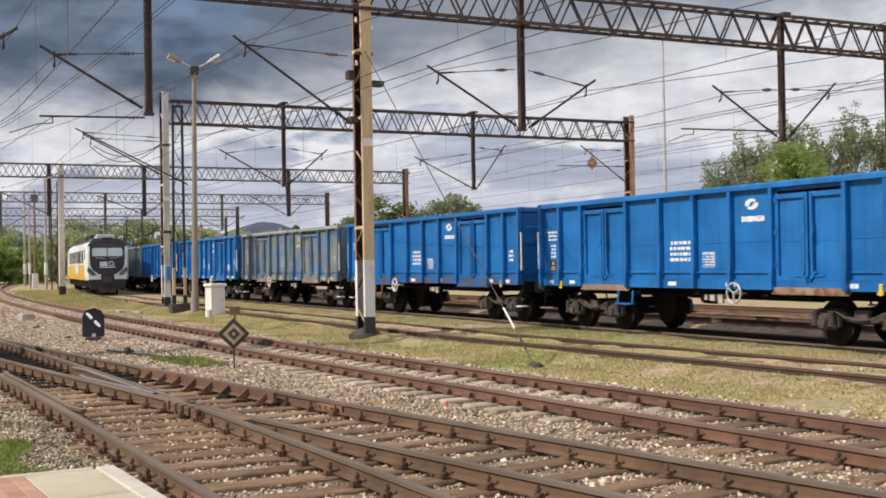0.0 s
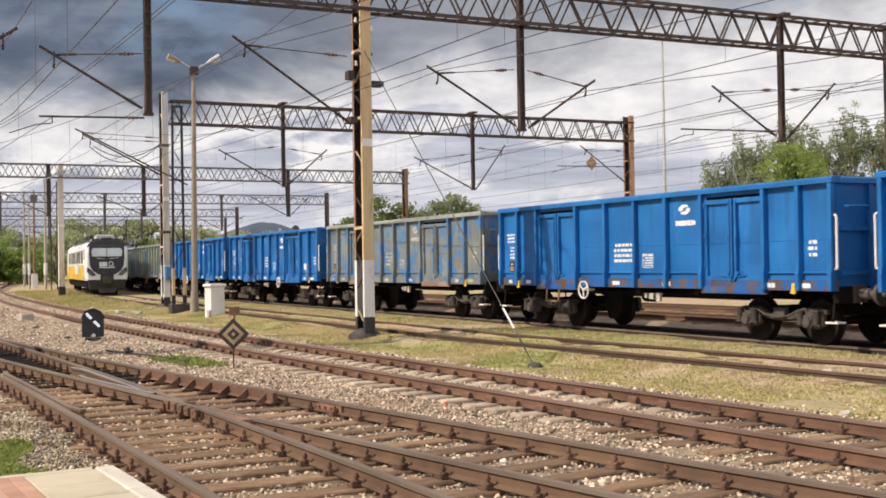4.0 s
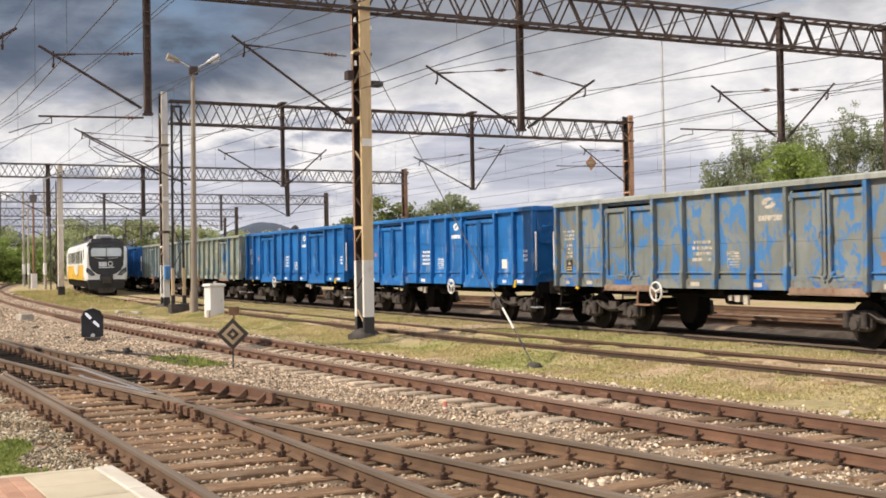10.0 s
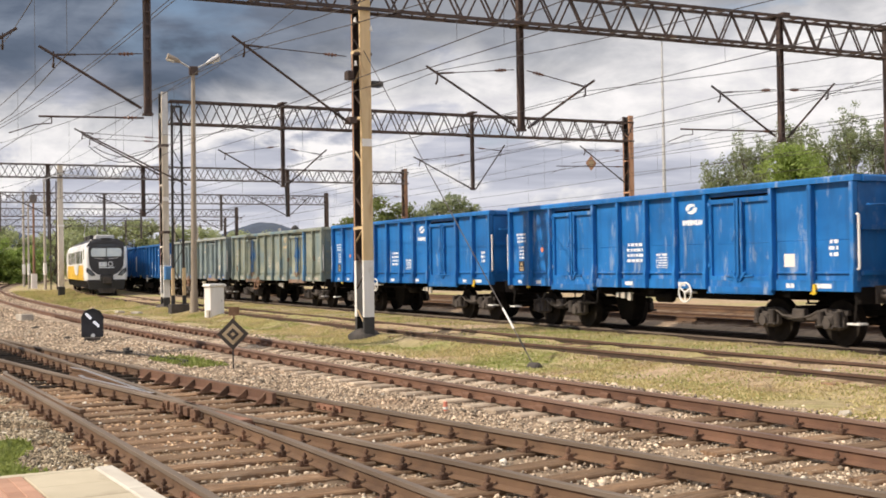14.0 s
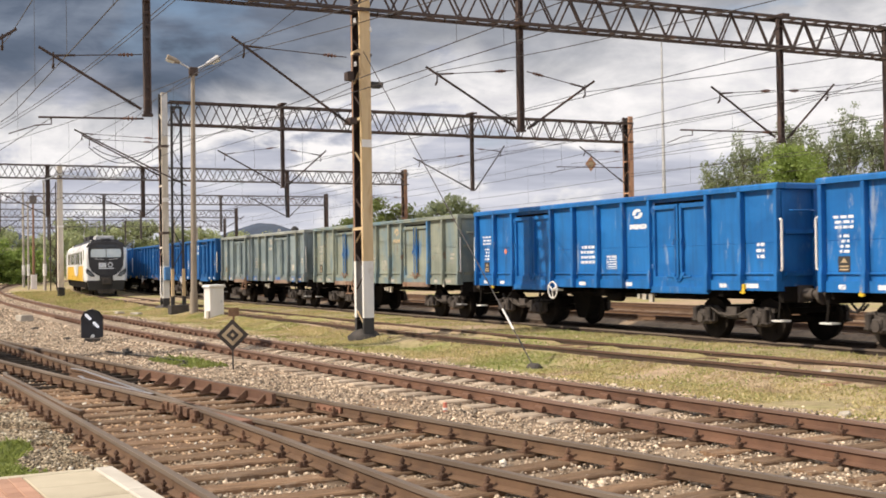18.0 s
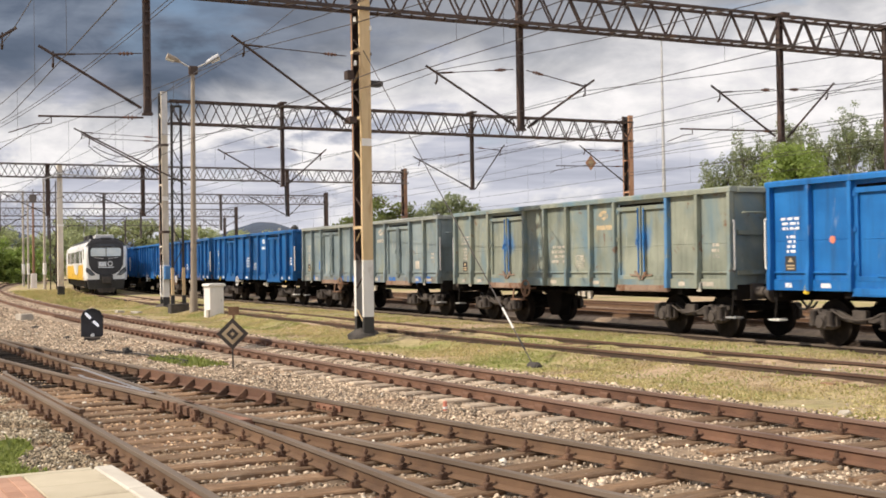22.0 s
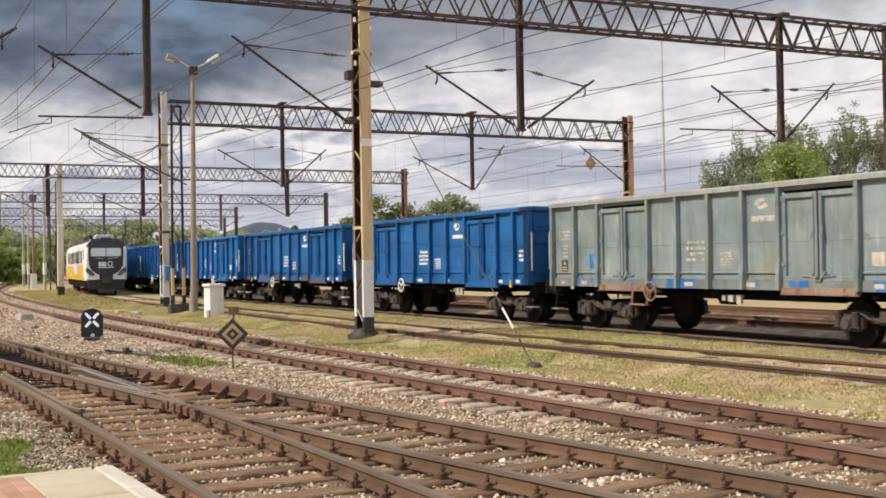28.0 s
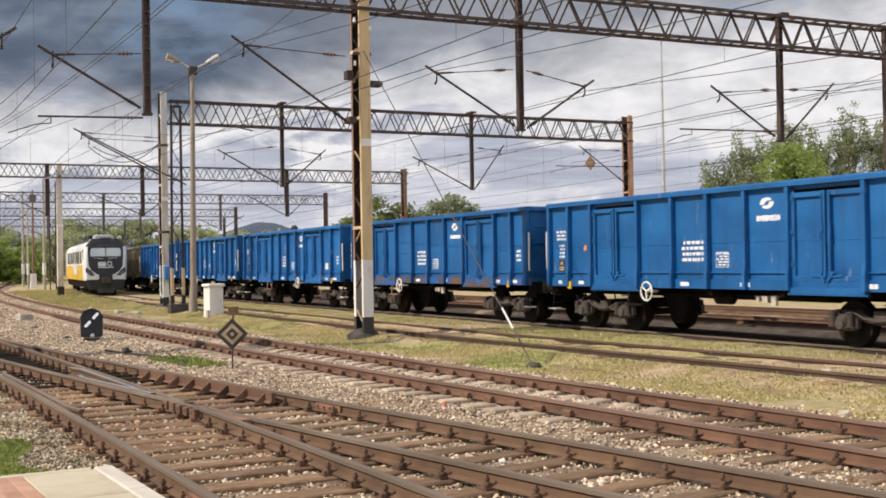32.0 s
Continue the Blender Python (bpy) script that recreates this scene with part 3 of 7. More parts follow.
ROAD_1 = fit_line([-31.9, -25.8, -21.9, -17.1, -15.1, -11.8, -9.4, -7.5, -24.3, -21.3, -18.1, -15.6, -12.4, -9.5, -7.4],
                  [2.30, 2.84, 3.27, 4.05, 4.40, 5.04, 5.43, 5.68, 3.02, 3.60, 4.05, 4.36, 4.93, 5.41, 5.69], 2)
ROAD_2 = fit_line([-29.9, -24.0, -19.3, -14.4, -11.2, -7.8, -21.3, -15.7, -11.0, -8.7], [2.20, 2.57, 2.79, 2.93, 3.03, 3.18, 2.72, 2.92, 3.02, 3.09], 2)
_B = fit_line([-197, -178, -154, -134, -108, -71, -55, -42, -36, -26, -22, -15.6, -11.8, -9.3, -7.5], [26.6, 20.1, 15.3, 12.5, 9.55, 7.58, 7.3, 7.5, 7.48, 8.05, 8.16, 8.4, 8.55, 8.66, 8.75], 4)


def near_y(x):
    return float(_B(x))


def curve_y(x, y0, start, radius, slope=0.0, bend=-25.0):
    """A straight road with an arc at its far end; slope: how it drifts near the platform."""
    y = y0
    if x < start:
        y += (start - x) ** 2 / (2 * radius)
    if x > bend:
        y += slope * (x - bend)
    return y


def siding_y(x):
    return curve_y(x, 13.28, -50, 420, 0.055)


TRAIN_Y = 17.875


def goods_y(x):
    return curve_y(x, TRAIN_Y, -50, 520)


def line_of(fn, x0, x1, step):
    n = max(2, int(abs(x1 - x0) / step) + 1)
    return [(x0 + (x1 - x0) * i / (n - 1), float(fn(x0 + (x1 - x0) * i / (n - 1)))) for i in range(n)]


def shifted(line, off):
    out = []
    for i, (x, y) in enumerate(line):
        a, b = line[max(i - 1, 0)], line[min(i + 1, len(line) - 1)]
        l = math.hypot(b[0] - a[0], b[1] - a[1])
        out.append((x - (b[1] - a[1]) / l * off, y + (b[0] - a[0]) / l * off))
    return out


RAIL = [(-0.036, 0.0), (-0.036, -0.036), (-0.010, -0.052), (-0.010, -0.118), (-0.070, -0.136), (-0.070, -0.149),
        (0.070, -0.149), (0.070, -0.136), (0.010, -0.118), (0.010, -0.052), (0.036, -0.036), (0.036, 0.0), (0.026, 0.004), (-0.026, 0.004)]
RAIL_MI = [1, 0, 0, 0, 0, 0, 0, 0, 0, 0, 1, 1, 1, 1]
HALF = 0.7525


def rail(line, parent, top=None, name="rail", label="", side=None):
    return part(name, Geo().sweep(RAIL, line, RAIL_MI), [side or M_RAIL, top or M_RAILTOP], parent, label)


def chair_mesh(kind):
    g = Geo()
    if kind == "chair":
        g.box((0, 0, -0.150), (0.14, 0.31, 0.016))
        for s in (-1, 1):
            g.box((0, s * 0.085, -0.125), (0.075, 0.045, 0.045))
            g.tube((0.0, s * 0.09, -0.10), (0.0, s * 0.09, -0.040), 0.016, 6)
            g.tube((0.0, s * 0.09, -0.085), (0.0, s * 0.09, -0.062), 0.027, 6)
            g.tube((0.05, s * 0.145, -0.14), (0.05, s * 0.145, -0.105), 0.024, 6)
    else:
        for s in (-1, 1):
            g.box((0, s * 0.095, -0.128), (0.15, 0.08, 0.04))
            g.tube((-0.085, s * 0.105, -0.102), (0.085, s * 0.105, -0.102), 0.034, 8)
    return g.mesh("rail_fastening", [M_CHAIR if kind == "chair" else M_RAILRED])


CHAIR, CLIP = chair_mesh("chair"), chair_mesh("clip")


def sleeper_mesh(length, width, height, mats, chamfer=0.015):
    g = Geo()
    w, h, c = width / 2, height, chamfer
    g.prism([(-w, -h), (w, -h), (w, -c), (w - c, 0), (-w + c, 0), (-w, -c)], "y", -length / 2, length / 2)
    return g.mesh("sleeper", mats)


WOOD_SLEEPER = sleeper_mesh(2.55, 0.25, 0.16, [M_SLEEPER])
SHADE_SLEEPER = sleeper_mesh(2.55, 0.25, 0.16, [M_OILSHADEWOOD])
_g = Geo()
_g.prism([(-1.25, -0.19), (1.25, -0.19), (1.25, 0.0), (0.55, 0.0), (0.32, -0.035), (-0.32, -0.035), (-0.55, 0.0), (-1.25, 0.0)], "x", -0.12, 0.12)
CONC_SLEEPER = _g.mesh("sleeper", [M_CONCSLEEP], 0.02)


def lay(road, fn, x0, x1, step, sleeper, fastening, z=-0.158, jitter=0.02, limit=(-60, 0), rng=random.Random(5)):
    """Sleepers and rail fastenings along a road."""
    x = x0
    while x < x1:
        y = float(fn(x))
        ang = math.degrees(math.atan2(float(fn(x + 0.5)) - float(fn(x - 0.5)), 1.0))
        o = part("sleeper", sleeper, None, road)
        o.matrix_basis = pose(x + rng.uniform(-jitter, jitter), y, z + rng.uniform(-0.012, 0.006), 0, rng.uniform(-1, 1), ang + rng.uniform(-1.2, 1.2))
        if fastening and limit[0] < x < limit[1]:
            for s in (-1, 1):
                c = part("rail_fastening", fastening, None, road)
                c.matrix_basis = pose(x, y, 0, 0, 0, ang) @ pose(0, s * HALF, 0)
        x += step


# ---- ground ----
def ease(u):
    u = min(max(u, 0.0), 1.0)
    return u * u * (3 - 2 * u)


def gz(x, y):
    """Height of the soil: it rises from the main track's ballast to the half-buried siding and ends at the goods track."""
    z = -0.30
    if -120 < x < 14 and 0 < y < 40:
        n, c = near_y(x), siding_y(x)
        z += 0.08 * ease((y - n - 1.4) / 0.7) + 0.155 * ease((y - c + 2.0) / 1.1)
        if -1.12 < y - c < 0.72:
            z -= 0.042 - 0.035 * noise.noise((x * 0.35, y, 4))
        g_ = goods_y(x)
        z -= 0.22 * ease((y - g_ + 1.02) / 0.16)
        z += 0.035 * noise.noise((x * 0.6, y * 0.6, 0)) + 0.02 * noise.noise((x * 2.1, y * 2.1, 5))
    return z


def ground_sheet():
    xs = np.unique(np.concatenate([np.linspace(-4000, -300, 12), np.linspace(-300, -80, 40), np.linspace(-80, 8, 240), np.linspace(8, 400, 12), [1500.0]]))
    ys = np.unique(np.concatenate([np.linspace(-1500, -40, 8), np.linspace(-40, 0, 12), np.linspace(0, 9, 30), np.linspace(9, 16.7, 64), np.linspace(16.7, 17.2, 9), np.linspace(17.2, 18, 5), np.linspace(18, 30, 20), np.linspace(30, 120, 24), np.linspace(120, 4000, 16)]))
    X, Y = np.meshgrid(xs, ys, indexing="ij")
    Z = np.array([gz(x, y) for x, y in zip(X.ravel(), Y.ravel())]).reshape(X.shape)
    a, b = X.shape
    idx = np.arange(a * b).reshape(a, b)
    f = np.stack([idx[:-1, :-1], idx[1:, :-1], idx[1:, 1:], idx[:-1, 1:]], -1).reshape(-1, 4)
    me = fast_mesh("ground", np.stack([X, Y, Z], -1).reshape(-1, 3), f, [M_GROUND])
    return tagged(new("ground", me), "uneven station ground of dry grass, soil and weeds", "ground", kind="structure")


ground_sheet()


def bed(name, label, xs, lo, hi, z, mat_, rough=0.03, step=0.22):
    """A bed of ballast between two plan lines, uneven on top and sloping at its rims."""
    vs, n = [], int((hi(xs[0]) - lo(xs[0])) / step) + 2
    for x in xs:
        a, b = lo(x), hi(x)
        for j in range(n):
            u = j / (n - 1)
            rim = min(u, 1 - u) * (b - a)
            y = a + (b - a) * u
            zz = z - (0.16 if rim < 0.01 else 0.0) - 0.05 * max(0, 0.3 - rim)
            vs.append((x + 0.06 * noise.noise((x * 3, y * 3, 9)), y + (0.22 * noise.noise((x * 1.3, y * 1.3, 1)) if rim < 0.5 else 0), zz + rough * noise.noise((x * 4.1, y * 4.1, 2)) + rough * noise.noise((x * 1.1, y * 1.1, 4))))
    idx = np.arange(len(vs)).reshape(len(xs), n)
    f = np.stack([idx[:-1, :-1], idx[1:, :-1], idx[1:, 1:], idx[:-1, 1:]], -1).reshape(-1, 4)
    return tagged(new(name, fast_mesh(name, np.array(vs), f, [mat_])), label, "ballast", kind="structure")


near_xs = list(np.linspace(-70, 10, 330))
bed("ballast_bed", "pale stone ballast bed under the platform tracks", near_xs, lambda x: min(-0.3, 1.4), lambda x: near_y(x) + 1.75, -0.205, M_BALLAST, 0.02)
bed("ballast_bed", "pale stone ballast of the curving main track", list(np.linspace(-210, -69, 130)), lambda x: near_y(x) - 1.9, lambda x: near_y(x) + 1.75, -0.185, M_BALLAST, 0.03, 0.5)
bed("ballast_bed", "dark oily ballast under the goods train, blackened for shade", list(np.linspace(-230, 30, 400)), lambda x: goods_y(x) - 0.86, lambda x: goods_y(x) + 1.7, -0.17, M_DARKBALLAST, 0.03, 0.4)
bed("ballast_bed", "oil-blackened ballast between the switch rails", list(np.linspace(-40, -19.9, 120)), lambda x: float(ROAD_1(x)) - 0.85, lambda x: float(ROAD_1(x)) + 0.74, -0.186, M_DARKBALLAST, 0.02)
bed("ballast_bed", "rust-brown ballast between the near rails", list(np.linspace(-33, -12.5, 120)), lambda x: float(ROAD_2(x)) - 1.25, lambda x: float(ROAD_2(x)) + 0.74, -0.190, M_RUSTBALLAST, 0.02)
for _y in (23.3, 27.9):
    bed("ballast_bed", "brown ballast of a far track", list(np.linspace(-200, 30, 200)), lambda x, y=_y: curve_y(x, y, -50, 600) - 1.8, lambda x, y=_y: curve_y(x, y, -50, 600) + 1.8, -0.17, M_BALLAST, 0.03, 0.5)

# ---- tracks ----
main_track = thing("main_track", "curving track with brown rails on pale concrete sleepers", "railway track", kind="structure")
ln = line_of(near_y, -205, 14, 1.6)
for s in (-1, 1):
    rail(shifted(ln, s * HALF), main_track, M_RAILBROWN, side=M_RAILRED)
lay(main_track, near_y, -74, -11.6, 0.6, CONC_SLEEPER, CLIP, -0.150, limit=(-48, 0))
lay(main_track, near_y, -11.2, 2, 0.62, WOOD_SLEEPER, CHAIR)

turnout = thing("turnout", "worn turnout of rusty rails on dark wooden timbers", "railway track", kind="structure")
for fn in (ROAD_1, ROAD_2):
    ln = line_of(fn, -40, 14, 1.2)
    for s in (-1, 1):
        rail(shifted(ln, s * HALF), turnout)


# turnout timbers, common to both roads, then sleepers of each road
def timber(x, lo, hi, ang):
    g = Geo()
    g.prism([(-0.125, -0.16), (0.125, -0.16), (0.125, -0.015), (0.11, 0), (-0.11, 0), (-0.125, -0.015)], "y", lo, hi)
    o = part("timber", g, M_OILSHADEWOOD if -33 < x < -20.0 else M_SLEEPER, turnout)
    o.matrix_basis = pose(x, 0, -0.158, 0, 0, ang)


_r = random.Random(3)
for i in range(38):
    x = -38 + i * 0.62
    timber(x, float(ROAD_2(x)) - 1.28 + _r.uniform(-0.05, 0.05), float(ROAD_1(x)) + 1.28 + _r.uniform(-0.05, 0.05), _r.uniform(-0.6, 0.6))
    ang = (math.degrees(math.atan(ROAD_1(x + 0.5) - ROAD_1(x - 0.5))), math.degrees(math.atan(ROAD_2(x + 0.5) - ROAD_2(x - 0.5))))
    for fn, a in ((ROAD_1, ang[0]), (ROAD_2, ang[1])):
        for s in (-1, 1):
            c = part("rail_fastening", CHAIR, None, turnout)
            c.matrix_basis = pose(x, float(fn(x)), 0, 0, 0, a) @ pose(0, s * HALF, 0)
lay(turnout, ROAD_1, -14.4, 4, 0.62, WOOD_SLEEPER, CHAIR)
lay(turnout, ROAD_2, -14.3, 4, 0.62, WOOD_SLEEPER, CHAIR)

# check rails, the crossing's wing rails and its nose
ln = line_of(ROAD_1, -20.2, -15.2, 0.5)
chk = shifted(ln, HALF - 0.13)
chk[0] = (chk[0][0], chk[0][1] - 0.06)
chk[-1] = (chk[-1][0], chk[-1][1] - 0.06)
g = Geo().sweep([(-0.028, 0.015), (-0.028, -0.10), (-0.07, -0.13), (0.03, -0.13), (0.03, 0.015)], chk)
part("check_rail", g, M_RAILRED, turnout, "rusty raised check rail")
for i in range(8):
    x = -19.9 + i * 0.62
    y = float(ROAD_1(x)) + HALF - 0.16
    g = Geo()
    g.prism([(-0.19, -0.14), (0.0, -0.14), (0.0, -0.005), (-0.022, -0.005)], "x", -0.012, 0.012)
    g.box((0, -0.10, -0.15), (0.10, 0.24, 0.012))
    o = part("check_rail_bracket", g, M_CHAIR, turnout)
    o.matrix_basis = pose(x, y, 0, 0, 0, 8)
ln = line_of(ROAD_2, -21.5, -15.0, 0.5)
chk = shifted(ln, -HALF + 0.12)
chk[0] = (chk[0][0], chk[0][1] + 0.07)
chk[-1] = (chk[-1][0], chk[-1][1] + 0.07)
part("check_rail", Geo().sweep(RAIL, chk, [0] * 10 + [0, 1, 1, 1]), [M_RAIL, M_RAILTOP], turnout)
for fn, s, x0, x1, o_ in ((ROAD_2, 1, -21.5, -16.8, -0.11), (ROAD_1, -1, -20.0, -16.5, 0.11)):
    w = shifted(line_of(fn, x0, x1, 0.5), s * HALF + o_)
    w[0] = (w[0][0], w[0][1] + (0.08 if o_ > 0 else -0.08))
    part("wing_rail", Geo().sweep(RAIL, w, [0] * 10 + [0, 1, 1, 1]), [M_RAIL, M_RAILSHINE], turnout, "wing rail with a polished head")
xn = min(np.linspace(-22, -12, 400), key=lambda x: abs(ROAD_2(x) + HALF - ROAD_1(x) + HALF))
g = Geo()
g.prism([(0, 0), (1.9, (ROAD_1(xn + 1.9) - HALF) - (ROAD_1(xn) - HALF)), (1.9, ROAD_2(xn + 1.9) - ROAD_2(xn))], "z", -0.12, -0.012)
nose = part("crossing_nose", g, M_STEEL, turnout, "rust-red crossing casting", 0.006)
nose.matrix_basis = pose(xn, float(ROAD_2(xn)) + HALF, 0)
g = Geo()
for k in range(5):
    g.box((k * 0.28, 0.0, -0.07), (0.16, 0.30, 0.10)).tube((k * 0.28, -0.16, -0.06), (k * 0.28, 0.2, -0.06), 0.02, 6)
o = part("spacer_block", g, M_CHAIR, turnout)
o.matrix_basis = pose(xn - 0.6, float(ROAD_2(xn)) + HALF - 0.02, 0, 0, 0, 4)
# joint bars where rails meet
for fn, s, x in ((ROAD_2, 1, -17.2), (ROAD_1, 1, -14.0), (ROAD_2, -1, -9.0), (near_y, -1, -32.0), (near_y, 1, -29.5)):
    g = Geo()
    for e in (-1, 1):
        g.box((0, e * 0.03, -0.085), (0.62, 0.03, 0.075))
        for k in range(4):
            g.tube((-0.23 + k * 0.155, e * 0.04, -0.085), (-0.23 + k * 0.155, e * 0.085, -0.085), 0.018, 6)
    o = part("joint_bar", g, M_STEEL, turnout if fn is not near_y else main_track)
    a = math.degrees(math.atan(float(fn(x + 0.5)) - float(fn(x - 0.5))))
    o.matrix_basis = pose(x, float(fn(x)), 0, 0, 0, a) @ pose(0, s * HALF, 0)

siding = thing("siding_track", "overgrown siding with dull brown rails half sunk in soil", "railway track", kind="structure")
ln = line_of(siding_y, -205, 14, 2)
for s in (-1, 1):
    rail(shifted(ln, s * HALF), siding, M_RAILDULL, side=M_RAILDARK)
lay(siding, siding_y, -75, 0, 0.66, WOOD_SLEEPER, None, -0.104, limit=(-58, -10))

goods_track = thing("goods_track", "straight goods track with worn rails on oily, shade-blackened ballast", "railway track", kind="structure")
ln = line_of(goods_y, -230, 30, 2)
for s in (-1, 1):
    rail(shifted(ln, s * HALF), goods_track, side=M_RAILDARK)
lay(goods_track, goods_y, -75, 6, 0.64, SHADE_SLEEPER, None)
for _y, nm in ((23.3, "far_track"), (27.9, "outer_track")):
    t_ = thing(nm, "far track with rust-brown rails on wooden sleepers", "railway track", kind="structure")
    fn = lambda x, y=_y: curve_y(x, y, -50, 600)
    ln = line_of(fn, -200, 20, 3)
    for s in (-1, 1):
        rail(shifted(ln, s * HALF), t_, M_RAILDULL)
    lay(t_, fn, -70, -8, 0.65, WOOD_SLEEPER, None)

# ---- platform ----
platform = thing("platform", "low station platform of sandy slabs with a pale edge and red strip", "platform", kind="structure")
PZ = 0.30
ang = math.degrees(math.atan(0.05))
g = Geo().box((14.0, -4.6, -0.16), (28.0, 9.0, 0.80))
part("platform_body", g, M_CONC, platform)
slab = Geo().box((0, 0, -0.03), (0.496, 0.496, 0.06)).mesh("paving_slab", [M_PAVE], 0.006)
block = Geo().box((0, 0, -0.03), (0.196, 0.096, 0.06)).mesh("paving_block", [M_PAVERED], 0.004)
edge = Geo().box((0, 0, -0.05), (0.995, 0.14, 0.10)).mesh("edge_stone", [M_EDGE], 0.012)
for i in range(28):
    o = part("edge_stone", edge, None, platform)
    o.matrix_basis = pose(0.5 + i, -0.08, PZ + 0.004, 0, 0, random.uniform(-0.15, 0.15))
endstone = Geo().box((0, 0, -0.05), (0.10, 0.72, 0.10)).mesh("edge_stone", [M_PAVE], 0.01)
for j in range(8):
    part("edge_stone", endstone, None, platform).matrix_basis = pose(0.05, -0.53 - j * 0.725, PZ + 0.002)
for i in range(54):
    o = part("paving_slab", slab, None, platform)
    o.matrix_basis = pose(0.36 + i * 0.5, -0.41, PZ + random.uniform(-0.002, 0.001))
part("paving_field", Geo().box((14.05, -4.86, PZ - 0.03), (27.85, 8.36, 0.055)), M_PAVERED, platform)
for i in range(24):
    for j in range(8):
        o = part("paving_block", block, None, platform)
        o.matrix_basis = pose(0.21 + i * 0.2, -0.72 - j * 0.1, PZ + 0.004 + random.uniform(-0.002, 0.002))
platform.matrix_basis = pose(-8.80, 1.62, 0, 0, 0, ang)


# ---- goods wagons ----
HL = 6.46
# distances of the ribs from the front end, on the two kinds of wagon; the third and ninth gaps hold the doors
RIBS = {"even": [0.05, 1.13, 2.21, 4.28, 5.36, 6.46, 7.57, 8.65, 10.72, 11.80, 12.87],
        "wide": [0.05, 0.92, 1.90, 3.88, 5.15, 6.36, 7.60, 8.92, 10.89, 11.93, 12.87]}
WM = {}


def wagon_meshes():
    # side wall plates with a pressed seam, for the near side (y < 0)
    WM["wall_panel"] = Geo().prism([(-1.435, 1.30), (-1.435, 1.435), (-1.482, 1.440), (-1.482, 1.462), (-1.445, 1.475), (-1.445, 2.066), (-1.436, 2.070), (-1.436, 2.080), (-1.445, 2.084), (-1.445, 3.17), (-1.395, 3.17), (-1.395, 1.30)], "x", -0.5, 0.5)
    g = Geo()
    g.box((0, -1.44, 1.195), (2 * HL, 0.10, 0.19)).box((0, -1.465, 1.30), (2 * HL, 0.05, 0.025))
    WM["side_sill"] = g
    g = Geo()
    for y in (-1.45, 1.45):
        g.prism([(y - 0.125, 3.165), (y + 0.125, 3.165), (y + 0.125, 3.25), (y + 0.08, 3.285), (y - 0.08, 3.285), (y - 0.125, 3.25)], "x", -HL - 0.03, HL + 0.03)
    for x in (-HL, HL):
        g.prism([(x - 0.06, 3.16), (x + 0.06, 3.16), (x + 0.06, 3.25), (x + 0.04, 3.283), (x - 0.04, 3.283), (x - 0.06, 3.25)], "y", -1.36, 1.36)
    WM["top_rim"] = g
    WM["door_lintel"] = Geo().box((0, -1.425, 3.135), (2.1, 0.05, 0.09))
    WM["rib"] = Geo().prism([(-1.57, 3.16), (-1.443, 3.16), (-1.443, 1.10), (-1.60, 1.10), (-1.60, 1.42), (-1.575, 1.62)], "x", -0.048, 0.048)
    # one door leaf, hinge side at x = 0, opening edge at x = 0.97
    g = Geo()
    g.box((0.485, -1.412, 2.16), (0.90, 0.03, 1.70))
    for x in (0.03, 0.94):
        g.box((x, -1.452, 2.16), (0.095, 0.075, 1.74))
    for z in (1.335, 2.975):
        g.box((0.485, -1.453, z), (0.84, 0.077, 0.10))
    g.box((0.485, -1.43, 2.075), (0.83, 0.012, 0.014))
    WM["door_leaf"] = g
    # black sheet added behind the leaves, gives the gaps their shade
    WM["door_gap"] = Geo().box((0, -1.388, 2.16), (1.0, 0.012, 1.88))
    g = Geo()
    g.box((0.0, -1.485, 0), (0.10, 0.05, 0.07)).tube((0, -1.50, -0.06), (0, -1.50, 0.06), 0.022, 6)
    WM["hinge"] = g
    g = Geo()
    g.tube((0.90, -1.50, 1.45), (0.90, -1.50, 2.98), 0.018, 6)
    g.box((0.90, -1.49, 2.30), (0.06, 0.05, 0.16)).tube((0.87, -1.52, 2.24), (0.87, -1.55, 2.10), 0.016, 6)
    WM["lock_bar"] = g
    g = Geo()
    g.bar((0.55, -1.51, 1.40), (0.98, -1.51, 1.37), 0.02, 0.035).bar((0.78, -1.52, 1.48), (0.98, -1.52, 1.28), 0.025, 0.04)
    g.box((0.86, -1.50, 1.42), (0.07, 0.05, 0.10))
    WM["latch"] = g
    WM["door_sill"] = Geo().box((0, -1.475, 1.10), (1.98, 0.12, 0.12)).box((0, -1.50, 1.03), (2.05, 0.05, 0.035))
    # end wall (front, +x)
    g = Geo().box((HL - 0.06, 0, 2.16), (0.05, 2.80, 2.0))
    WM["end_wall"] = g
    g = Geo()
    for y in (-0.55, 0.55):
        g.prism([(HL - 0.035, 1.10), (HL + 0.05, 1.10), (HL + 0.05, 1.5), (HL + 0.03, 3.15), (HL - 0.035, 3.15)], "y", y - 0.05, y + 0.05)
    for z in (1.45, 2.3):
        g.box((HL - 0.01, 0, z), (0.06, 2.7, 0.09))
    WM["end_stiffener"] = g
    WM["floor_plate"] = Geo().box((0, 0, 1.21), (2 * HL - 0.2, 2.78, 0.06))
    g = Geo()
    for y in (-0.35, 0.35):
        g.box((0, y, 1.02), (2 * HL - 0.1, 0.12, 0.30))
    for x in (-HL + 0.12, -4.5, -2.2, 0, 2.2, 4.5, HL - 0.12):
        g.box((x, 0, 1.06), (0.16, 2.76, 0.20))
    for x in (-HL + 0.06, HL - 0.06):
        g.box((x, 0, 1.03), (0.12, 2.84, 0.32))
    WM["underframe"] = g
    g = Geo()
